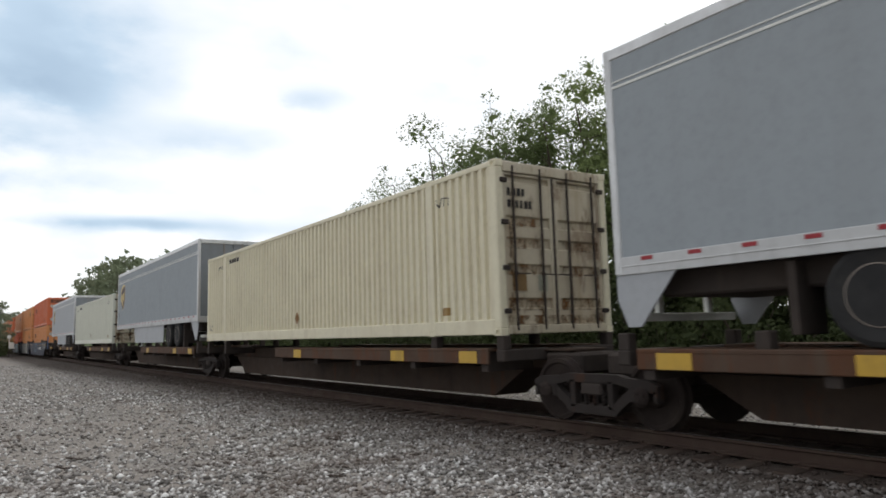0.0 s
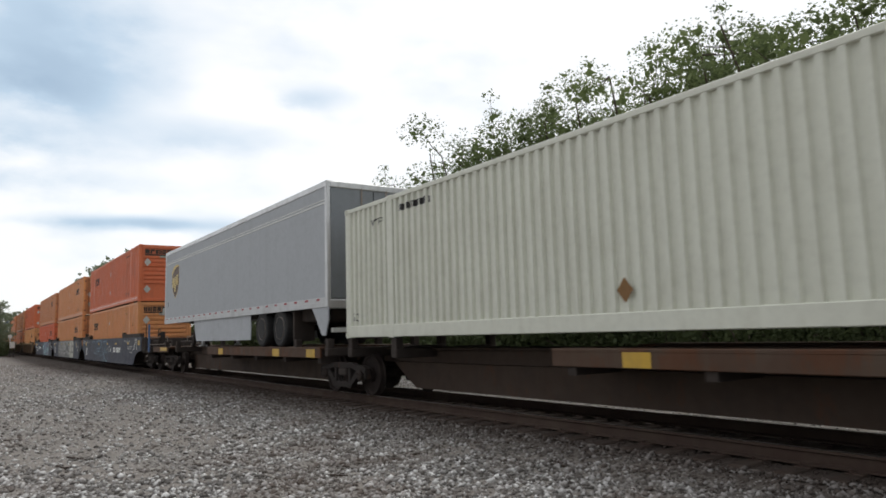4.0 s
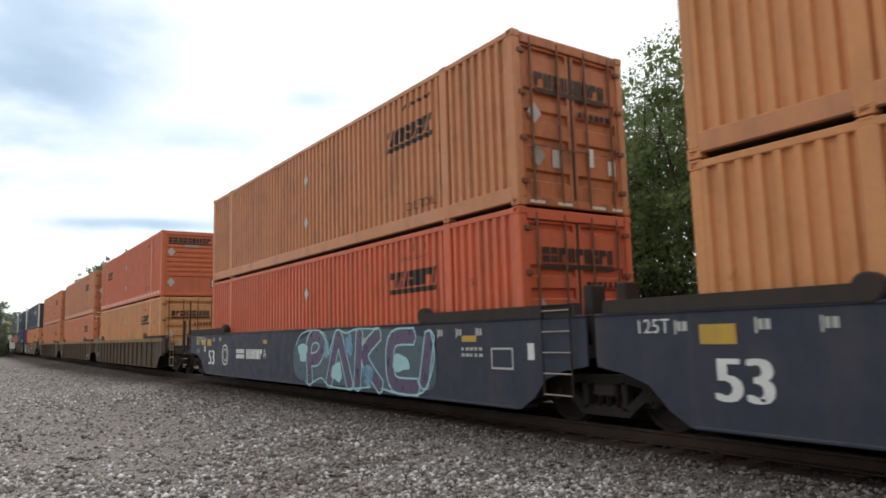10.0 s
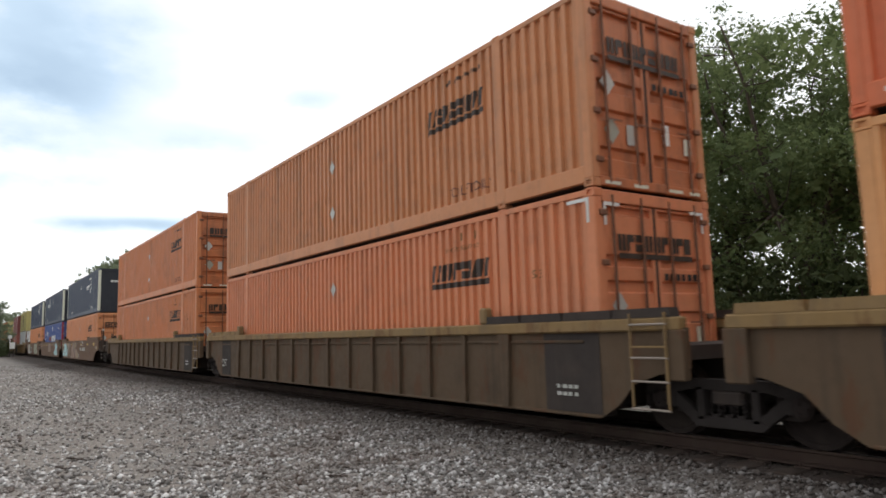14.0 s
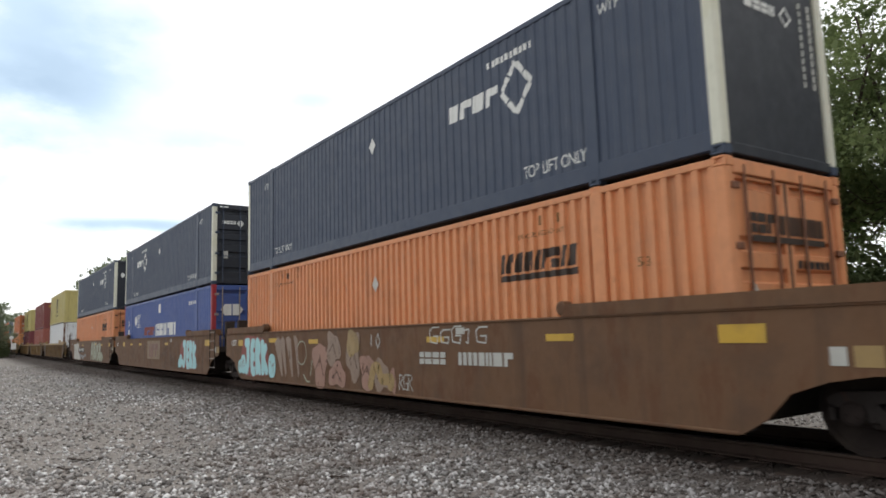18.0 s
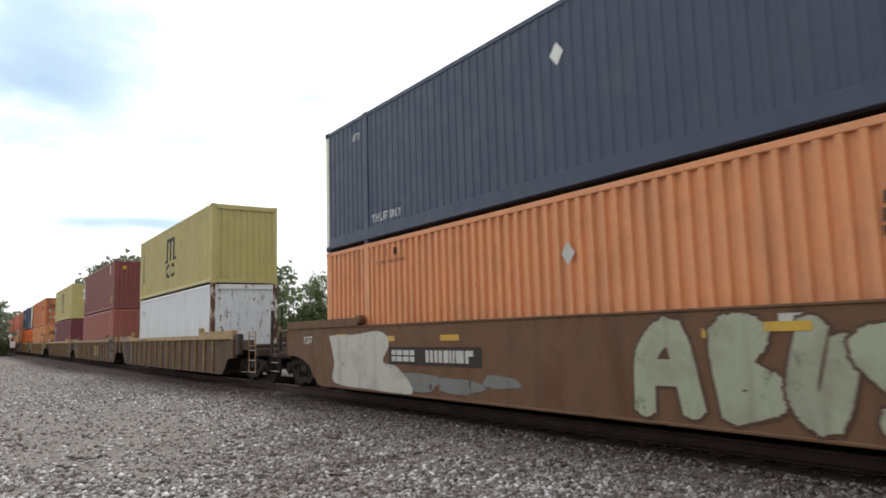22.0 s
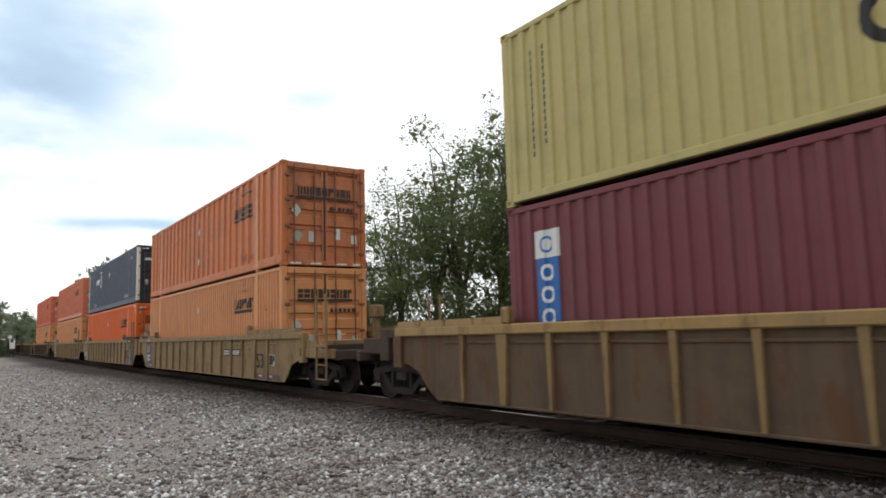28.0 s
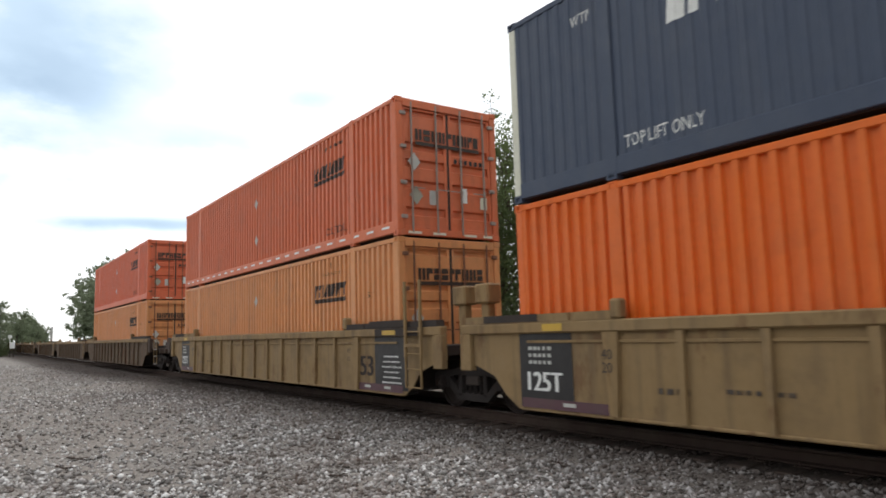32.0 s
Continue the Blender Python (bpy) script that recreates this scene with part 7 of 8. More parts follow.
# ---- ground and track ----
def gravel_ground():
    mat = bpy.data.materials.new("pale_crushed_stone")
    mat.use_nodes = True
    nt = mat.node_tree
    N, L = nt.nodes.new, nt.links.new
    bsdf = nt.nodes["Principled BSDF"]
    co = N("ShaderNodeTexCoord")
    sep = N("ShaderNodeSeparateXYZ")
    L(co.outputs["Object"], sep.inputs[0])
    cell = N("ShaderNodeTexVoronoi")
    cell.inputs["Scale"].default_value = 26
    L(co.outputs["Object"], cell.inputs["Vector"])
    wide = N("ShaderNodeTexNoise")
    wide.inputs["Scale"].default_value, wide.inputs["Detail"].default_value = 0.6, 5
    L(co.outputs["Object"], wide.inputs["Vector"])
    tone = N("ShaderNodeValToRGB")
    els = tone.color_ramp.elements
    els[0].position, els[0].color = 0.0, (0.08, 0.072, 0.066, 1)
    els[1].position, els[1].color = 1.0, (0.33, 0.31, 0.285, 1)
    L(cell.outputs["Color"], tone.inputs[0])
    soil = N("ShaderNodeMix")
    soil.data_type = "RGBA"
    soil.inputs[7].default_value = (0.225, 0.20, 0.178, 1)
    L(tone.outputs[0], soil.inputs[6])
    rng = N("ShaderNodeMapRange")
    rng.inputs["From Min"].default_value, rng.inputs["From Max"].default_value = 0.42, 0.62
    rng.inputs["To Max"].default_value = 0.65
    L(wide.outputs["Fac"], rng.inputs["Value"])
    L(rng.outputs[0], soil.inputs[0])
    # oily, brake-dust brown strip along the rails
    dist = N("ShaderNodeMath")
    dist.operation = "ABSOLUTE"
    L(sep.outputs["Y"], dist.inputs[0])
    wav = N("ShaderNodeMath")
    wav.operation = "ADD"
    L(dist.outputs[0], wav.inputs[0])
    sub = N("ShaderNodeMath")
    sub.operation = "MULTIPLY"
    sub.inputs[1].default_value = 0.8
    L(wide.outputs["Fac"], sub.inputs[0])
    L(sub.outputs[0], wav.inputs[1])
    along = N("ShaderNodeMapRange")
    for key, v in (("From Min", -60.0), ("From Max", -12.0), ("To Min", -2.0), ("To Max", -0.15)):
        along.inputs[key].default_value = v
    L(sep.outputs["X"], along.inputs["Value"])
    wider = N("ShaderNodeMath")
    L(wav.outputs[0], wider.inputs[0])
    L(along.outputs[0], wider.inputs[1])
    strip = N("ShaderNodeMapRange")
    strip.inputs["From Min"].default_value, strip.inputs["From Max"].default_value = 1.55, 3.0
    strip.inputs["To Min"].default_value, strip.inputs["To Max"].default_value = 0.92, 0.0
    L(wider.outputs[0], strip.inputs["Value"])
    oil = N("ShaderNodeMix")
    oil.data_type = "RGBA"
    oil.inputs[7].default_value = (0.050, 0.037, 0.031, 1)
    L(soil.outputs[2], oil.inputs[6])
    L(strip.outputs[0], oil.inputs[0])
    # grass beyond the stone
    grass = N("ShaderNodeMix")
    grass.data_type = "RGBA"
    grass.inputs[7].default_value = (0.055, 0.075, 0.025, 1)
    far = N("ShaderNodeMapRange")
    far.inputs["From Min"].default_value, far.inputs["From Max"].default_value = 5.0, 7.0
    L(sep.outputs["Y"], far.inputs["Value"])
    L(oil.outputs[2], grass.inputs[6])
    L(far.outputs[0], grass.inputs[0])
    L(grass.outputs[2], bsdf.inputs["Base Color"])
    bsdf.inputs["Roughness"].default_value = 0.95
    bsdf.inputs["Specular IOR Level"].default_value = 0.2
    b = N("ShaderNodeBump")
    b.inputs["Strength"].default_value, b.inputs["Distance"].default_value = 0.8, 0.02
    L(cell.outputs["Distance"], b.inputs["Height"])
    L(b.outputs[0], bsdf.inputs["Normal"])
    return mat


GROUND_Z = -0.30


def ground_height(x, y):
    z = GROUND_Z + 0.10 * math.exp(-max(0.0, abs(y) - 1.45) / 0.6)
    if -80 < x < 30 and -20 < y < 8:
        z += 0.025 * noise.noise(Vector((x * 0.5, y * 0.8, 0.0))) + 0.012 * noise.noise(Vector((x * 2.1, y * 2.1, 3.0)))
    return z


def make_ground():
    xs = [-4000, -1500, -600, -300, -160, -100, -70, -50] + [-40 + 0.5 * k for k in range(95)] + [9, 14, 25, 60, 200, 800, 4000]
    ys = [-4000, -1000, -300, -100, -40, -20, -14] + [-11 + 0.35 * k for k in range(48)] + [7, 9, 12, 20, 40, 100, 300, 1000, 4000]
    verts = [(x, y, ground_height(x, y)) for x in xs for y in ys]
    n = len(ys)
    faces = [(i * n + j, (i + 1) * n + j, (i + 1) * n + j + 1, i * n + j + 1) for i in range(len(xs) - 1) for j in range(n - 1)]
    me = bpy.data.meshes.new("ground")
    me.from_pydata(verts, [], faces)
    me.shade_smooth()
    me.materials.append(gravel_ground())
    ob = new("ground", me)
    return tagged(ob, "pale crushed-stone ground with a dark oily strip along the track", "ground", kind="structure")


def stone_material():
    mat = bpy.data.materials.new("limestone_chips")
    mat.use_nodes = True
    nt = mat.node_tree
    N, L = nt.nodes.new, nt.links.new
    bsdf = nt.nodes["Principled BSDF"]
    geo = N("ShaderNodeNewGeometry")
    tone = N("ShaderNodeValToRGB")
    els = tone.color_ramp.elements
    els[0].position, els[0].color = 0.0, (0.10, 0.09, 0.082, 1)
    els[1].position, els[1].color = 1.0, (0.80, 0.79, 0.78, 1)
    for p, c in ((0.28, (0.17, 0.16, 0.152)), (0.6, (0.36, 0.346, 0.333)), (0.85, (0.56, 0.55, 0.54))):
        e = els.new(p)
        e.color = (*c, 1)
    L(geo.outputs["Random Per Island"], tone.inputs[0])
    co = N("ShaderNodeTexCoord")
    nz = N("ShaderNodeTexNoise")
    nz.inputs["Scale"].default_value, nz.inputs["Detail"].default_value = 0.9, 5
    L(co.outputs["Object"], nz.inputs["Vector"])
    rg = N("ShaderNodeMapRange")
    rg.inputs["From Min"].default_value, rg.inputs["From Max"].default_value, rg.inputs["To Max"].default_value = 0.50, 0.66, 0.5
    L(nz.outputs["Fac"], rg.inputs["Value"])
    mud = N("ShaderNodeMix")
    mud.data_type = "RGBA"
    mud.inputs[7].default_value = (0.125, 0.088, 0.068, 1)
    L(rg.outputs[0], mud.inputs[0])
    L(tone.outputs[0], mud.inputs[6])
    sep = N("ShaderNodeSeparateXYZ")
    L(co.outputs["Object"], sep.inputs[0])
    ab = N("ShaderNodeMath")
    ab.operation = "ABSOLUTE"
    L(sep.outputs["Y"], ab.inputs[0])
    by = N("ShaderNodeMath")
    by.operation = "MULTIPLY_ADD"
    by.inputs[1].default_value = 2.2
    L(nz.outputs["Fac"], by.inputs[0])
    L(ab.outputs[0], by.inputs[2])
    oil = N("ShaderNodeMapRange")
    for key, v in (("From Min", 2.3), ("From Max", 4.3), ("To Min", 0.85), ("To Max", 0.0)):
        oil.inputs[key].default_value = v
    along = N("ShaderNodeMapRange")
    for key, v in (("From Min", -60.0), ("From Max", -12.0), ("To Min", -2.0), ("To Max", -0.15)):
        along.inputs[key].default_value = v
    L(sep.outputs["X"], along.inputs["Value"])
    wider = N("ShaderNodeMath")
    L(by.outputs[0], wider.inputs[0])
    L(along.outputs[0], wider.inputs[1])
    L(wider.outputs[0], oil.inputs["Value"])
    foul = N("ShaderNodeMix")
    foul.data_type = "RGBA"
    foul.inputs[7].default_value = (0.062, 0.047, 0.040, 1)
    L(oil.outputs[0], foul.inputs[0])
    L(mud.outputs[2], foul.inputs[6])
    L(foul.outputs[2], bsdf.inputs["Base Color"])
    bsdf.inputs["Roughness"].default_value = 0.92
    bsdf.inputs["Specular IOR Level"].default_value = 0.2
    return mat


def scatter_stones(name, count, place, size, material, label):
    """Many small broken stones as one mesh."""
    r = np.random.RandomState(5 + count)
    base = np.array([(1, 0, 0), (-1, 0, 0), (0, 1, 0), (0, -1, 0), (0, 0, 1), (0, 0, -1)], float)
    tri = np.array([(0, 2, 4), (2, 1, 4), (1, 3, 4), (3, 0, 4), (2, 0, 5), (1, 2, 5), (3, 1, 5), (0, 3, 5)])
    xy = place(r, count)
    n = len(xy)
    s = size[0] + (size[1] - size[0]) * r.rand(n) ** 2.2
    v = base[None] * (0.6 + 0.8 * r.rand(n, 6, 1)) + 0.25 * (r.rand(n, 6, 3) - 0.5)
    v *= np.stack([np.ones(n), 0.6 + 0.5 * r.rand(n), 0.45 + 0.35 * r.rand(n)], 1)[:, None]
    ang, tip = r.rand(n) * 6.283, (r.rand(n) - 0.5) * 1.0
    ca, sa, ct, st = np.cos(ang), np.sin(ang), np.cos(tip), np.sin(tip)
    x, y, z = v[..., 0], v[..., 1], v[..., 2]
    x, z = x * ct[:, None] - z * st[:, None], x * st[:, None] + z * ct[:, None]
    x, y = x * ca[:, None] - y * sa[:, None], x * sa[:, None] + y * ca[:, None]
    zz = np.array([ground_height(a, b) for a, b in xy])
    co = np.stack([x, y, z], 2) * s[:, None, None] * 0.5
    co[..., 0] += xy[:, 0][:, None]
    co[..., 1] += xy[:, 1][:, None]
    co[..., 2] += (zz + s * 0.12)[:, None]
    faces = (tri[None] + 6 * np.arange(n)[:, None, None]).reshape(-1, 3)
    me = bpy.data.meshes.new(name)
    me.vertices.add(n * 6)
    me.vertices.foreach_set("co", co.ravel())
    me.loops.add(len(faces) * 3)
    me.loops.foreach_set("vertex_index", faces.ravel().astype(np.int32))
    me.polygons.add(len(faces))
    me.polygons.foreach_set("loop_start", np.arange(0, len(faces) * 3, 3, dtype=np.int32))
    me.update(calc_edges=True)
    me.validate()
    me.materials.append(material)
    return tagged(new(name, me), label, "gravel", kind="stuff")


def near_lot(r, n):
    """Stones over the camera's view on the near side of the track, thinning out away from it and in a trodden patch."""
    d = 3.2 + 22 * r.rand(n) ** 1.5
    a = np.radians(-5 + 82 * r.rand(n))
    x, y = -np.cos(a) * d, -8.276 + np.sin(a) * d
    keep = (y < -1.30) & (y > -9.5)
    patch = ((x + 17) / 8) ** 2 + ((y + 6.3) / 1.9) ** 2
    keep &= r.rand(n) < np.where(patch < 1, 0.45, 1.0)
    return np.stack([x[keep], y[keep]], 1)


# sparser stones added close round the camera, beside it and behind it
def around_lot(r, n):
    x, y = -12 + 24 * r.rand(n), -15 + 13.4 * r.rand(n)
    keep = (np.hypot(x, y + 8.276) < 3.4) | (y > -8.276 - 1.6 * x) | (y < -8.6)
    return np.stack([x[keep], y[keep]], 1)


def far_lot(r, n):
    x, y = -20 - 45 * r.rand(n) ** 1.3, -9.0 + 7.7 * r.rand(n)
    return np.stack([x, y], 1)


def far_side(r, n):
    return np.stack([-30 + 36 * r.rand(n), 1.4 + 3.4 * r.rand(n)], 1)


def crib(r, n):
    x, y = -32 + 42 * r.rand(n), -1.95 + 3.9 * r.rand(n)
    keep = (np.abs(x / 0.52 - np.round(x / 0.52)) > 0.22) | (np.abs(y) > 1.3)
    return np.stack([x[keep], y[keep]], 1)


make_ground()
chips = stone_material()
scatter_stones("gravel", 112000, near_lot, (0.026, 0.10), chips, "pale grey limestone gravel, loose and uneven")
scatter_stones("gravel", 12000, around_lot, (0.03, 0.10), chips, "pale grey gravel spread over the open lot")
scatter_stones("gravel", 10000, far_lot, (0.035, 0.10), chips, "pale gravel thinning out along the track")
scatter_stones("gravel", 9000, far_side, (0.03, 0.08), chips, "pale grey gravel on the far side of the track")
scatter_stones("ballast", 18000, crib, (0.03, 0.075), paint("fouled_ballast", (0.050, 0.039, 0.034), rough=0.95, streak=0, gloss=0.15), "dark fouled ballast between the ties")


def rail_form():
    sec = [(-0.075, -0.172), (0.075, -0.172), (0.075, -0.158), (0.012, -0.140), (0.010, -0.045), (0.036, -0.032), (0.036, -0.004), (0.028, 0.0), (-0.028, 0.0), (-0.036, -0.004),
           (-0.036, -0.032), (-0.010, -0.045), (-0.012, -0.140), (-0.075, -0.158)]
    n = len(sec)
    verts = [(-1500, y, z) for y, z in sec] + [(500, y, z) for y, z in sec]
    faces = [(i, (i + 1) % n, (i + 1) % n + n, i + n) for i in range(n)]
    return Form().add(verts, faces)


track = thing("railway_track", pose(0, 0, 0), "single railway track of rusty rails on dark wooden ties", "track")
for sgn in (-1, 1):
    rail = part("rail", painted(("rail",), rail_form, RAILRUST), None, track, "rusty rail with a polished head", at=pose(0, sgn * 0.753, 0))
    part("rail_head", painted(("rail_head",), lambda: Form().add([(-1500, -0.030, 0.0015), (500, -0.030, 0.0015), (500, 0.030, 0.0015), (-1500, 0.030, 0.0015)], [(0, 1, 2, 3)]), STEEL), None, rail, "polished running surface")
rng = random.Random(3)
tie_meshes = []
for k in range(5):
    j = lambda: 0.012 * (rng.random() - 0.5)
    me = Form().box(-0.115 + j(), 0.115 + j(), -1.34 + 14 * j(), 1.34 + 14 * j(), -0.33, -0.182 + j() * 0.5, 0.018).mesh("tie")
    me.materials.append(TIE)
    tie_meshes.append(me)
plate = Form().box(-0.09, 0.09, -0.16, 0.16, -0.186, -0.170, 0.004).rod((-0.05, -0.1, -0.18), (-0.05, -0.1, -0.14), 0.014, 6).rod((0.05, 0.1, -0.18), (0.05, 0.1, -0.14), 0.014, 6).mesh("tie_plate")
plate.materials.append(RAILRUST)
for k in range(150):
    x = -68 + 0.52 * k
    t = part("tie", rng.choice(tie_meshes), None, track, at=pose(x + 0.02 * rng.random(), 0.05 * (rng.random() - 0.5), 0, 0, 0, 1.5 * (rng.random() - 0.5)))
    if x > -24:
        for sgn in (-1, 1):
            part("tie_plate", plate, None, t, at=pose(0, sgn * 0.753, 0))
far_ties = Form()
for k in range(1000):
    x = -380 + 0.52 * k
    if x < -68.2 or x > 10.1:
        far_ties.box(x - 0.11, x + 0.11, -1.3, 1.3, -0.33, -0.185, 0.02)
tagged(part("far_ties", far_ties, TIE, track, "weathered ties in the distance"), kind="stuff")

# sticks and bits of wood on the gravel
for x, y, long, turn in ((-11.3, -6.85, 0.55, 30), (-10.6, -7.15, 0.42, 12), (-14.4, -7.8, 0.5, 65), (-8.1, -3.15, 0.30, 80), (-10.2, -3.4, 0.28, 20), (-6.2, -2.3, 0.34, 140), (-7.6, -4.6, 0.26, 55)):
    form = Form()
    r = random.Random(int(x * 10))
    p = Vector((-long / 2, 0, 0))
    for k in range(4):
        q = p + Vector((long / 4, 0.03 * (r.random() - 0.5) * 2, 0.02 * (r.random() - 0.5)))
        form.rod(p, q, 0.013 - 0.002 * k, 6)
        p = q
    form.rod((0, 0, 0), (0.08, 0.09, 0.01), 0.006, 5)
    ob = new("stick", form.mesh("stick"))
    ob.data.materials.append(TIE)
    ob.matrix_basis = pose(x, y, ground_height(x, y) + 0.022, 0, 0, turn)
    tagged(ob, "short dead stick lying on the pale gravel", "stick", "sticks on the gravel")


# ---- trees ----
def leaf_material(name, rgb, rgb2):
    mat = bpy.data.materials.new(name)
    mat.use_nodes = True
    nt = mat.node_tree
    N, L = nt.nodes.new, nt.links.new
    bsdf = nt.nodes["Principled BSDF"]
    geo = N("ShaderNodeNewGeometry")
    co = N("ShaderNodeTexCoord")
    nz = N("ShaderNodeTexNoise")
    nz.inputs["Scale"].default_value = 0.5
    L(co.outputs["Object"], nz.inputs["Vector"])
    mx = N("ShaderNodeMath")
    mx.operation = "MULTIPLY_ADD"
    mx.inputs[1].default_value = 0.6
    L(geo.outputs["Random Per Island"], mx.inputs[0])
    sc = N("ShaderNodeMath")
    sc.operation = "MULTIPLY"
    sc.inputs[1].default_value = 0.5
    L(nz.outputs["Fac"], sc.inputs[0])
    L(sc.outputs[0], mx.inputs[2])
    mix = N("ShaderNodeMix")
    mix.data_type = "RGBA"
    mix.inputs[6].default_value, mix.inputs[7].default_value = (*rgb, 1), (*rgb2, 1)
    L(mx.outputs[0], mix.inputs[0])
    L(mix.outputs[2], bsdf.inputs["Base Color"])
    bsdf.inputs["Roughness"].default_value = 0.7
    bsdf.inputs["Specular IOR Level"].default_value = 0.15
    tr = N("ShaderNodeBsdfTranslucent")
    L(mix.outputs[2], tr.inputs["Color"])
    ms = N("ShaderNodeMixShader")
    ms.inputs[0].default_value = 0.45
    L(bsdf.outputs[0], ms.inputs[1])
    L(tr.outputs[0], ms.inputs[2])
    L(ms.outputs[0], nt.nodes["Material Output"].inputs["Surface"])
    return mat


LEAF = leaf_material("broad_leaves", (0.155, 0.200, 0.082), (0.215, 0.265, 0.112))
# distance haze is mixed into these paler, greyer leaf colours
LEAF_HAZE = leaf_material("hazed_distant_leaves", (0.17, 0.20, 0.13), (0.24, 0.28, 0.18))
LEAF_DARK = leaf_material("dark_leaves", (0.115, 0.150, 0.068), (0.17, 0.215, 0.092))
# bush green darkened in the colour for the shade beneath the wood
LEAF_SHADE = leaf_material("shaded_undergrowth_leaves", (0.045, 0.06, 0.028), (0.095, 0.115, 0.05))
BARK = paint("grey_brown_bark", (0.085, 0.068, 0.052), rough=0.95, streak=0.4, bump=0.6)


def leaf_mesh(name, centres, radii, per, size, seed, material, squash=0.8, heart=0):
    """Small folded leaves strewn through clumps; heart: larger sprays of leaves inside each clump."""
    r = np.random.RandomState(seed)
    pos, big = [], []
    for c, rad, n in zip(centres, radii, per):
        h = int(round(heart * (rad / max(radii)) ** 2))
        d = r.normal(size=(n + h, 3))
        d /= np.linalg.norm(d, axis=1)[:, None]
        q = rad * (0.35 + 0.65 * r.rand(n + h) ** 0.7) if heart else rad * r.rand(n) ** 0.45
        q[n:] *= 0.62
        pos.append(np.array(c)[None] + d * q[:, None] * np.array([1, 1, squash])[None])
        big.append(np.concatenate([np.ones(n), np.full(h, 2.9)]))
    pos, big = np.concatenate(pos), np.concatenate(big)
    n = len(pos)
    u = r.normal(size=(n, 3))
    u[:, 2] *= 0.6
    u /= np.linalg.norm(u, axis=1)[:, None]
    w = np.cross(u, r.normal(size=(n, 3)))
    w /= np.linalg.norm(w, axis=1)[:, None]
    s = size * (0.6 + 0.8 * r.rand(n)) * big
    nn = np.cross(u, w)
    a = pos - u * s[:, None] * 0.5
    b = pos + w * s[:, None] * 0.32 + nn * s[:, None] * 0.10
    c = pos + u * s[:, None] * 0.55
    d = pos - w * s[:, None] * 0.32 + nn * s[:, None] * 0.10
    co = np.stack([a, b, c, d], 1).reshape(-1, 3)
    idx = np.arange(n)[:, None] * 4
    tri = np.concatenate([idx + np.array([[0, 1, 2]]), idx + np.array([[0, 2, 3]])], 1).reshape(-1, 3)
    me = bpy.data.meshes.new(name)
    me.vertices.add(len(co))
    me.vertices.foreach_set("co", co.ravel())
    me.loops.add(tri.size)
    me.loops.foreach_set("vertex_index", tri.ravel().astype(np.int32))
    me.polygons.add(len(tri))
    me.polygons.foreach_set("loop_start", np.arange(0, tri.size, 3, dtype=np.int32))
    me.update(calc_edges=True)
    me.materials.append(material)
    return me


def limb(form, pts, r0, r1, n=7):
    """A tapering bent limb."""
    rings = []
    for i, p in enumerate(pts):
        a = pts[max(0, i - 1)]
        b = pts[min(len(pts) - 1, i + 1)]
        w = (b - a).normalized()
        u = w.orthogonal().normalized()
        v = w.cross(u)
        r = r0 + (r1 - r0) * i / (len(pts) - 1)
        rings.append([p + (u * math.cos(2 * math.pi * k / n) + v * math.sin(2 * math.pi * k / n)) * r for k in range(n)])
    verts = [q for ring in rings for q in ring]
    faces = [(i * n + k, i * n + (k + 1) % n, (i + 1) * n + (k + 1) % n, (i + 1) * n + k) for i in range(len(rings) - 1) for k in range(n)]
    form.add(verts, faces)


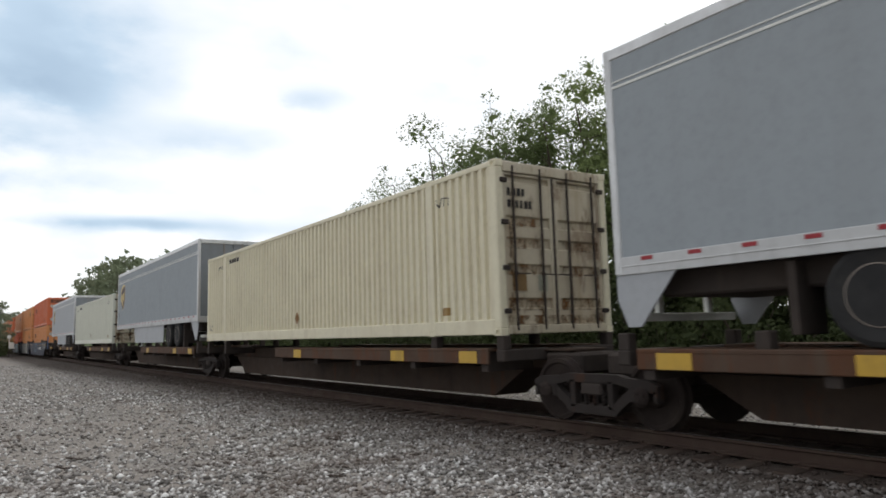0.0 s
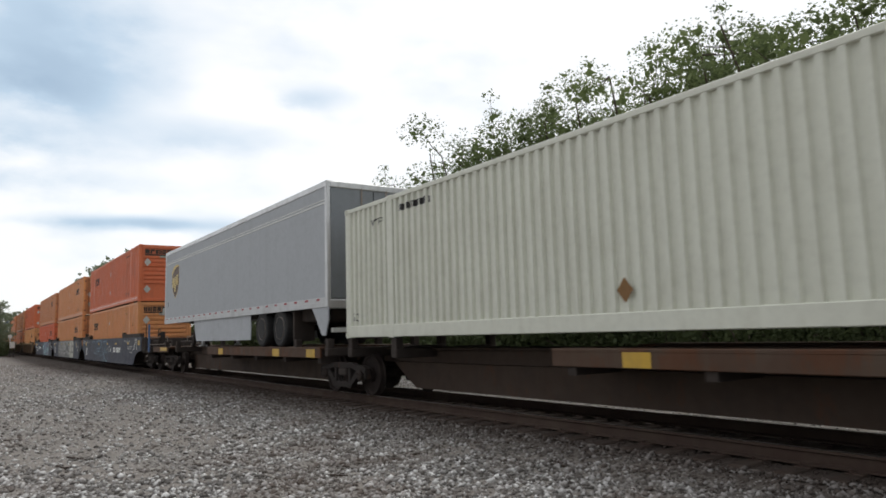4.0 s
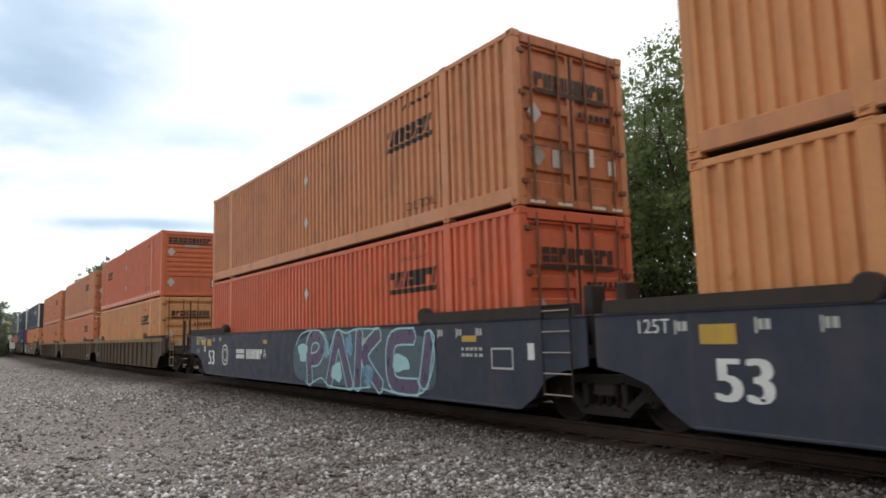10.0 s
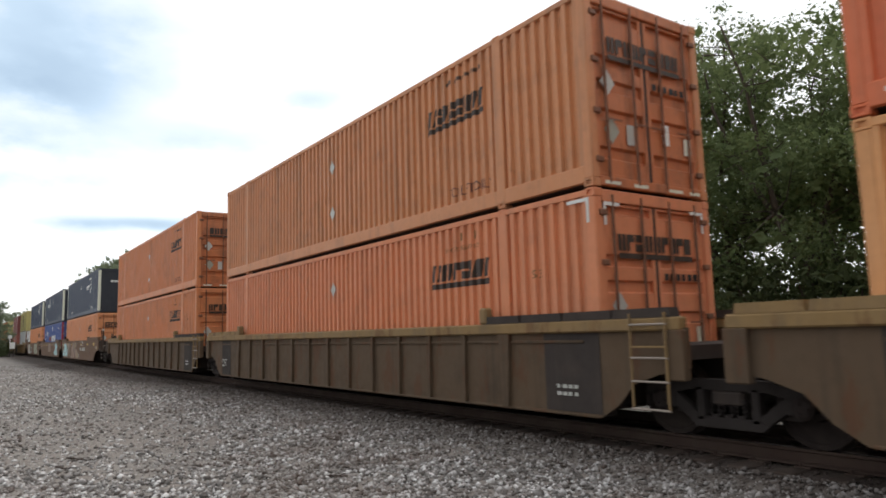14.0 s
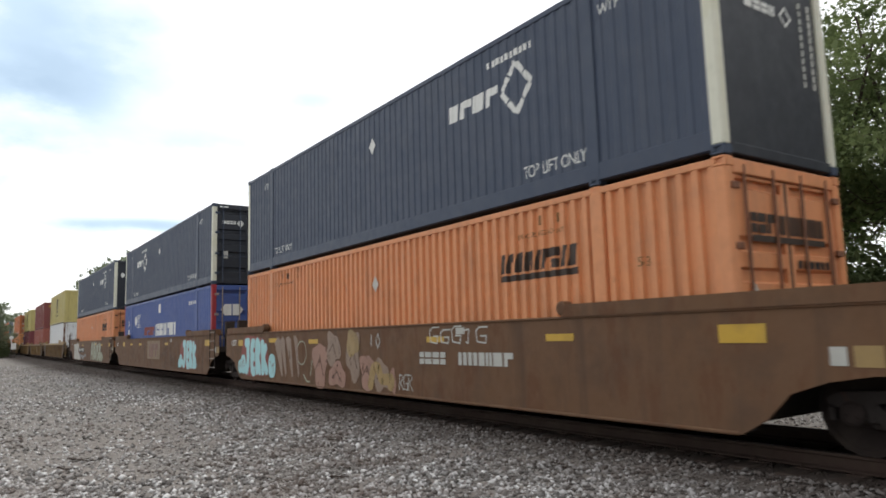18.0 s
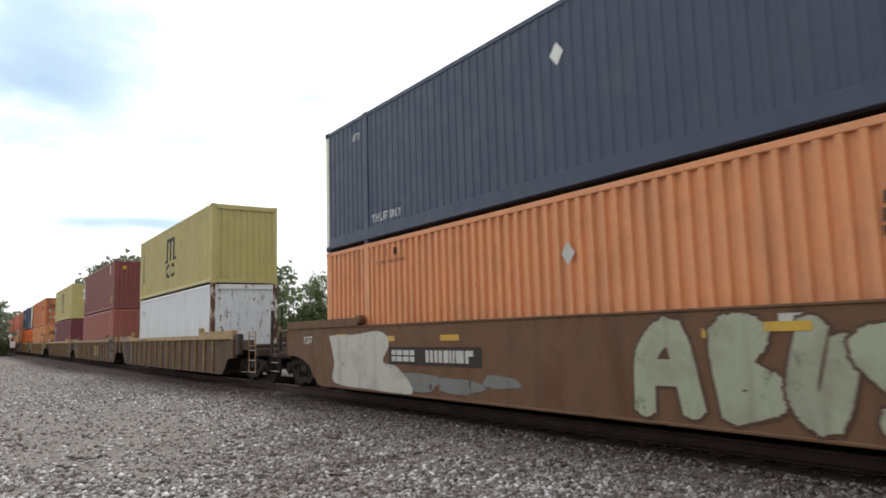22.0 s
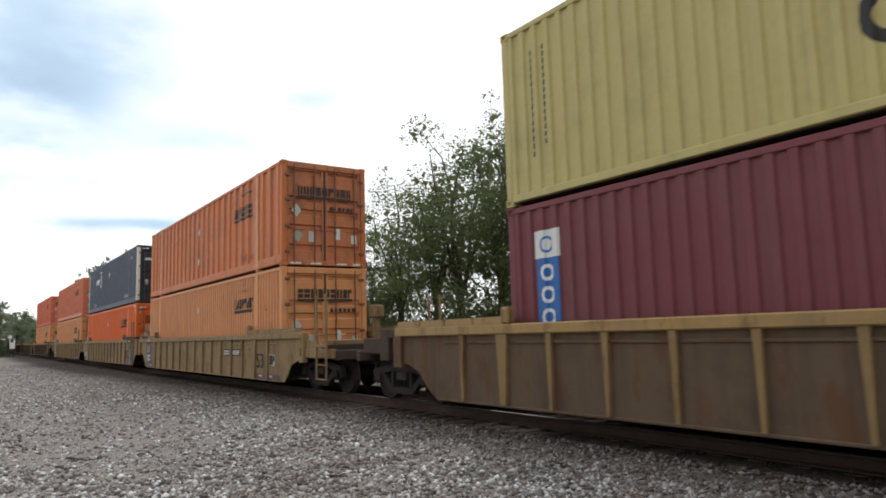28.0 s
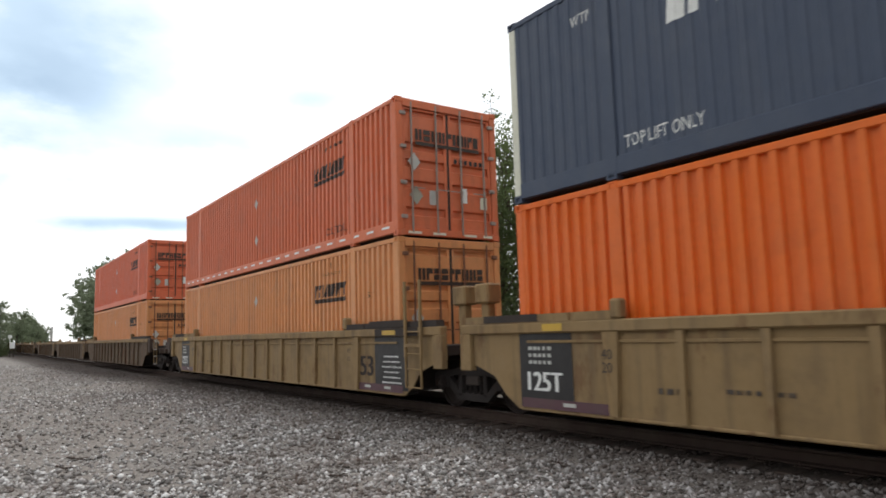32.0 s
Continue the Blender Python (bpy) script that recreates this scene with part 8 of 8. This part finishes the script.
def broad_tree(seed, height, spread, low, leaves, size, material, clumps=64, gap=0.0, heart=16):
    """A short trunk that forks into rising limbs under a rounded crown of dense leaf clumps; gap thins the lower half."""
    rng = random.Random(seed)
    wood = Form()
    r0 = 0.016 * height + 0.03
    fork = Vector((0.2 * (rng.random() - 0.5), 0.2 * (rng.random() - 0.5), height * 0.24))
    limb(wood, [Vector((0, 0, -0.15)), fork * 0.5 + Vector((0.08 * rng.random(), 0, 0)), fork], r0, r0 * 0.8, 9)
    mains = []
    for k in range(5):
        a = k * 1.257 + rng.random()
        q = spread * (0.25 + 0.45 * rng.random())
        tip = Vector((math.cos(a) * q, math.sin(a) * q, height * (0.68 + 0.24 * rng.random())))
        pts = [fork]
        for j in (1, 2, 3, 4):
            f = j / 4
            pts.append(fork.lerp(tip, f) + Vector((math.cos(a) * q * 0.3 * f * (1 - f), math.sin(a) * q * 0.3 * f * (1 - f), 0)) + 0.12 * spread * Vector((rng.random() - 0.5, rng.random() - 0.5, 0)))
        limb(wood, pts, r0 * 0.5, r0 * 0.12, 7)
        mains.append(pts)
    centres, radii = [], []
    mid, rise = height * (0.5 + 0.5 * low), height * (0.5 - 0.5 * low)
    while len(centres) < clumps:
        d = Vector((rng.gauss(0, 1), rng.gauss(0, 1), rng.gauss(0, 1))).normalized()
        q = rng.random() ** 0.4
        c = Vector((d.x * q * spread, d.y * q * spread, mid + d.z * q * rise))
        if gap and c.z < mid and rng.random() < gap:
            continue
        pts = min(mains, key=lambda m: min((p - c).length for p in m))
        root = min(pts[1:], key=lambda p: (p - c).length + max(0.0, p.z - c.z))
        limb(wood, [root, root.lerp(c, 0.5) + Vector((0, 0, -0.04 * height * rng.random())), c], 0.03, 0.007, 5)
        centres.append(tuple(c))
        radii.append(height * (0.060 + 0.045 * rng.random()))
    for k in range(int(clumps * 0.5)):
        c = Vector(rng.choice(centres))
        d = Vector((c.x, c.y, (c.z - mid) * 1.4)).normalized()
        tip = c + d * height * (0.055 + 0.03 * rng.random())
        limb(wood, [c, c.lerp(tip, 0.6) + Vector((0.05, 0, 0.05)), tip], 0.014, 0.004, 4)
        centres.append(tuple(tip))
        radii.append(height * 0.035)
    total = sum(r ** 2 for r in radii)
    per = [max(3, int(leaves * r ** 2 / total)) for r in radii]
    trunk = wood.mesh("trunk", True)
    trunk.materials.append(BARK)
    return trunk, leaf_mesh("crown", centres, radii, per, size, seed, material, 0.72, heart)


def plant_tree(kind, x, y, scale, turn, label, group="trees behind the track", z=None):
    root = thing("tree", pose(x, y, ground_height(x, y) if z is None else z, 0, 0, turn) @ Matrix.Scale(scale, 4), label, "tree", group)
    part("trunk", kind[0], None, root)
    part("crown", kind[1], None, root)
    return root


KINDS = [broad_tree(21, 13.2, 4.0, 0.02, 20500, 0.118, LEAF, 86, 0.0, 22), broad_tree(22, 12.8, 3.9, 0.02, 20000, 0.118, LEAF_DARK, 82, 0.0, 22), broad_tree(23, 12.6, 3.3, 0.02, 15000, 0.112, LEAF_DARK, 62, 0.1, 13),
         broad_tree(24, 10.6, 3.3, 0.0, 13500, 0.112, LEAF_DARK, 58, 0.1, 13)]
NEAR_SIDE = [broad_tree(35, 14.0, 4.4, 0.0, 5500, 0.30, LEAF_HAZE, 70, 0.0, 9), broad_tree(36, 13.0, 4.6, 0.0, 5500, 0.30, LEAF_HAZE, 70, 0.0, 9)]
FAR = [broad_tree(31, 14.0, 4.3, 0.04, 2600, 0.40, LEAF_HAZE, 52, 0.0, 7), broad_tree(32, 13.0, 4.0, 0.05, 2500, 0.38, LEAF_HAZE, 50, 0.0, 7)]
rng = random.Random(8)
# the wood beside the track
for x, y, k, sc in ((2.5, 13.5, 0, 0.98), (-1.5, 15.0, 1, 1.0), (-4.5, 13.2, 0, 1.0), (-8.0, 14.0, 0, 1.02), (-11.2, 13.2, 1, 1.02), (-14.2, 14.2, 0, 0.98), (-17.4, 13.4, 0, 1.0), (-20.4, 14.0, 1, 1.0),
                    (-23.2, 13.0, 2, 1.0), (-26.2, 13.6, 2, 1.04), (-29.2, 13.2, 3, 1.27), (-32.4, 13.8, 2, 0.95), (-35.6, 13.2, 3, 1.10), (-38.8, 13.8, 3, 0.90), (-6.0, 18.5, 1, 1.1), (-13.0, 19.0, 0, 1.05),
                    (-19.5, 18.5, 1, 1.1), (0.5, 19.5, 0, 1.1), (5.5, 15.5, 1, 1.1), (-42.5, 14.5, 3, 0.7), (-45.5, 13.4, 1, 0.50), (-49.0, 14.2, 1, 0.54), (-53.0, 13.8, 1, 0.52)):
    plant_tree(KINDS[k], x, y, sc, rng.random() * 360, ("full-leaved green tree at the edge of the wood", "dark leafy tree in the wood behind the track", "airy tree with sky between its branches", "thin open tree with bare lower trunk")[k])
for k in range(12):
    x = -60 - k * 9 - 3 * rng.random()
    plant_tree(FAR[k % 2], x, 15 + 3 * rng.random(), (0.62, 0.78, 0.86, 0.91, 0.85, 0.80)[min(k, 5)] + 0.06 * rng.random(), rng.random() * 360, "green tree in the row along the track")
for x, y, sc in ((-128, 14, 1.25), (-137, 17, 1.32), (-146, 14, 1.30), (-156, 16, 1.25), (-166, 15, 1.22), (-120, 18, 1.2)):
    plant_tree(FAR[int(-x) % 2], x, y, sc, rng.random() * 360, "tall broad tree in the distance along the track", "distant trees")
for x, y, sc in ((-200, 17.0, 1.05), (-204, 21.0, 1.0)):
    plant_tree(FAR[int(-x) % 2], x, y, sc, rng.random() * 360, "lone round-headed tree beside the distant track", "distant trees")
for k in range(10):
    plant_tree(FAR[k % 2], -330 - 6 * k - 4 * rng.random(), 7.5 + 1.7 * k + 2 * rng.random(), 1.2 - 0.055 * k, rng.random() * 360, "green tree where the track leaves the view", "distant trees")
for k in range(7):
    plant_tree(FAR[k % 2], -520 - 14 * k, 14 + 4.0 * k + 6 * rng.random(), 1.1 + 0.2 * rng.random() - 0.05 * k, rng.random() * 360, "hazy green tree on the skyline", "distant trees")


def bush_kind(seed, leaves, size, material):
    rng = random.Random(seed)
    wood = Form()
    centres, radii = [], []
    for k in range(9):
        a, q = rng.random() * 6.283, 0.3 + 0.9 * rng.random()
        tip = Vector((math.cos(a) * q, math.sin(a) * q, 0.5 + 1.2 * rng.random()))
        limb(wood, [Vector((0, 0, -0.05)), tip * 0.5 + Vector((0, 0, 0.15)), tip], 0.03, 0.008, 5)
        centres.append(tuple(tip))
        radii.append(0.45 + 0.3 * rng.random())
        centres.append(tuple(tip * 0.55))
        radii.append(0.45)
    stem = wood.mesh("stem", True)
    stem.materials.append(BARK)
    return stem, leaf_mesh("foliage", centres, radii, [leaves // len(radii)] * len(radii), size, seed, material)


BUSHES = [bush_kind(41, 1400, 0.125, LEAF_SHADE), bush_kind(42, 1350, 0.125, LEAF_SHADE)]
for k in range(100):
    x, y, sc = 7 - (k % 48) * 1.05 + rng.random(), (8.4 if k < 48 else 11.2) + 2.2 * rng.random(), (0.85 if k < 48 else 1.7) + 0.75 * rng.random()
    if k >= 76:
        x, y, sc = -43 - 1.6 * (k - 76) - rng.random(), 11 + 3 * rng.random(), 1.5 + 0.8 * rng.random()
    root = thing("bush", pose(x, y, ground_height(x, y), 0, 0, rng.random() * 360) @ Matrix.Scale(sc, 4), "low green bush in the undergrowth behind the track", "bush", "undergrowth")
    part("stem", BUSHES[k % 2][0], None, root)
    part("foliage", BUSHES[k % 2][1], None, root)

# trees and bushes on the near side that hide the far end of the train
for x, y, sc in ((-116.5, -5.0, 0.57), (-118.5, -7.6, 0.62), (-123, -5.2, 0.62), (-127, -8.2, 0.66), (-133, -5.5, 0.62), (-121, -10.5, 0.62)):
    plant_tree(NEAR_SIDE[int(-x) % 2], x, y, sc, rng.random() * 360, "dark bushy tree on the near side of the distant track", "distant trees")
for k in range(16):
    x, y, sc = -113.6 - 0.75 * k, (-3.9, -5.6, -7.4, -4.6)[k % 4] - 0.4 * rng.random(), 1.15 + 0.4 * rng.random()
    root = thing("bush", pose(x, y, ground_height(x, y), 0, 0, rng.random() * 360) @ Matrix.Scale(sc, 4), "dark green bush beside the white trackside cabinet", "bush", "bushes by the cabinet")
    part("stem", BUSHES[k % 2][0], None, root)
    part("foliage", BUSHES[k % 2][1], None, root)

# white cabinet and round white target beside the distant track
stand = thing("signal_stand", pose(-112, -2.95, ground_height(-112, -2.95)), "small white trackside cabinet with a round white target on a post", "signal")
part("leg", Form().box(-0.06, 0.06, -0.25, -0.15, -0.05, 1.2).box(-0.06, 0.06, 0.15, 0.25, -0.05, 1.2), UNDER, stand)
part("cabinet", Form().box(-0.22, 0.22, -0.26, 0.34, 1.15, 2.0, 0.04), WHITE, stand)
part("post", Form().rod((0, -0.25, 1.9), (0, -0.25, 2.9), 0.05), WHITE, stand)
part("target", Form().lathe([(0.02, -0.03), (0.23, -0.03), (0.26, 0.0), (0.23, 0.03), (0.02, 0.03)], (0, 0, 0), 20), WHITE, stand, at=pose(0, -0.25, 2.75, 0, 0, 90))
for x, y in ((-150, 5.2), (-165, 6.4)):
    pole = thing("pole", pose(x, y, ground_height(x, y)), "slim grey pole beside the distant track", "pole", "poles by the track")
    part("shaft", Form().rod((0, 0, -0.1), (0, 0, 4.6), 0.14, 10), STICKER, pole)
    part("cap", Form().rod((0, 0, 4.55), (0, 0, 4.75), 0.2, 10), UNDER, pole)


# ---- motion of the train ----
def run(t):
    """How far the train has gone after t seconds."""
    q = t / 32.0
    return 370.33 * q - 32.57 * q ** 2 + 40.81 * q ** 3 - 16.59 * q ** 4


def motions():
    times = [2.0 * k for k in range(17)]
    for root, s, turn, *z in MOVERS:
        walk(root, [(t, pose(s + run(t), 0, z[0] if z else 0.0, 0, 0, turn)) for t in times])
    for ob, x, root, bx in WHEELSETS:
        s = next(m[1] for m in MOVERS if m[0] is root) + bx
        near = [k / FPS for k in range(0, 32 * FPS + 1) if -24 < s + run(k / FPS) < 2]
        spin = lambda t: math.degrees((run(t) + s) / WHEEL_R) % 360.0
        rows = [(t, pose(x, 0, WHEEL_R, 0, spin(t), 0)) for t in near] or [(0.0, pose(x, 0, WHEEL_R)), (32.0, pose(x, 0, WHEEL_R))]
        if rows[0][0] > 0.0:
            rows.insert(0, (0.0, rows[0][1]))
        if rows[-1][0] < 32.0:
            rows.append((32.0, rows[-1][1]))
        walk(ob, rows)


motions()
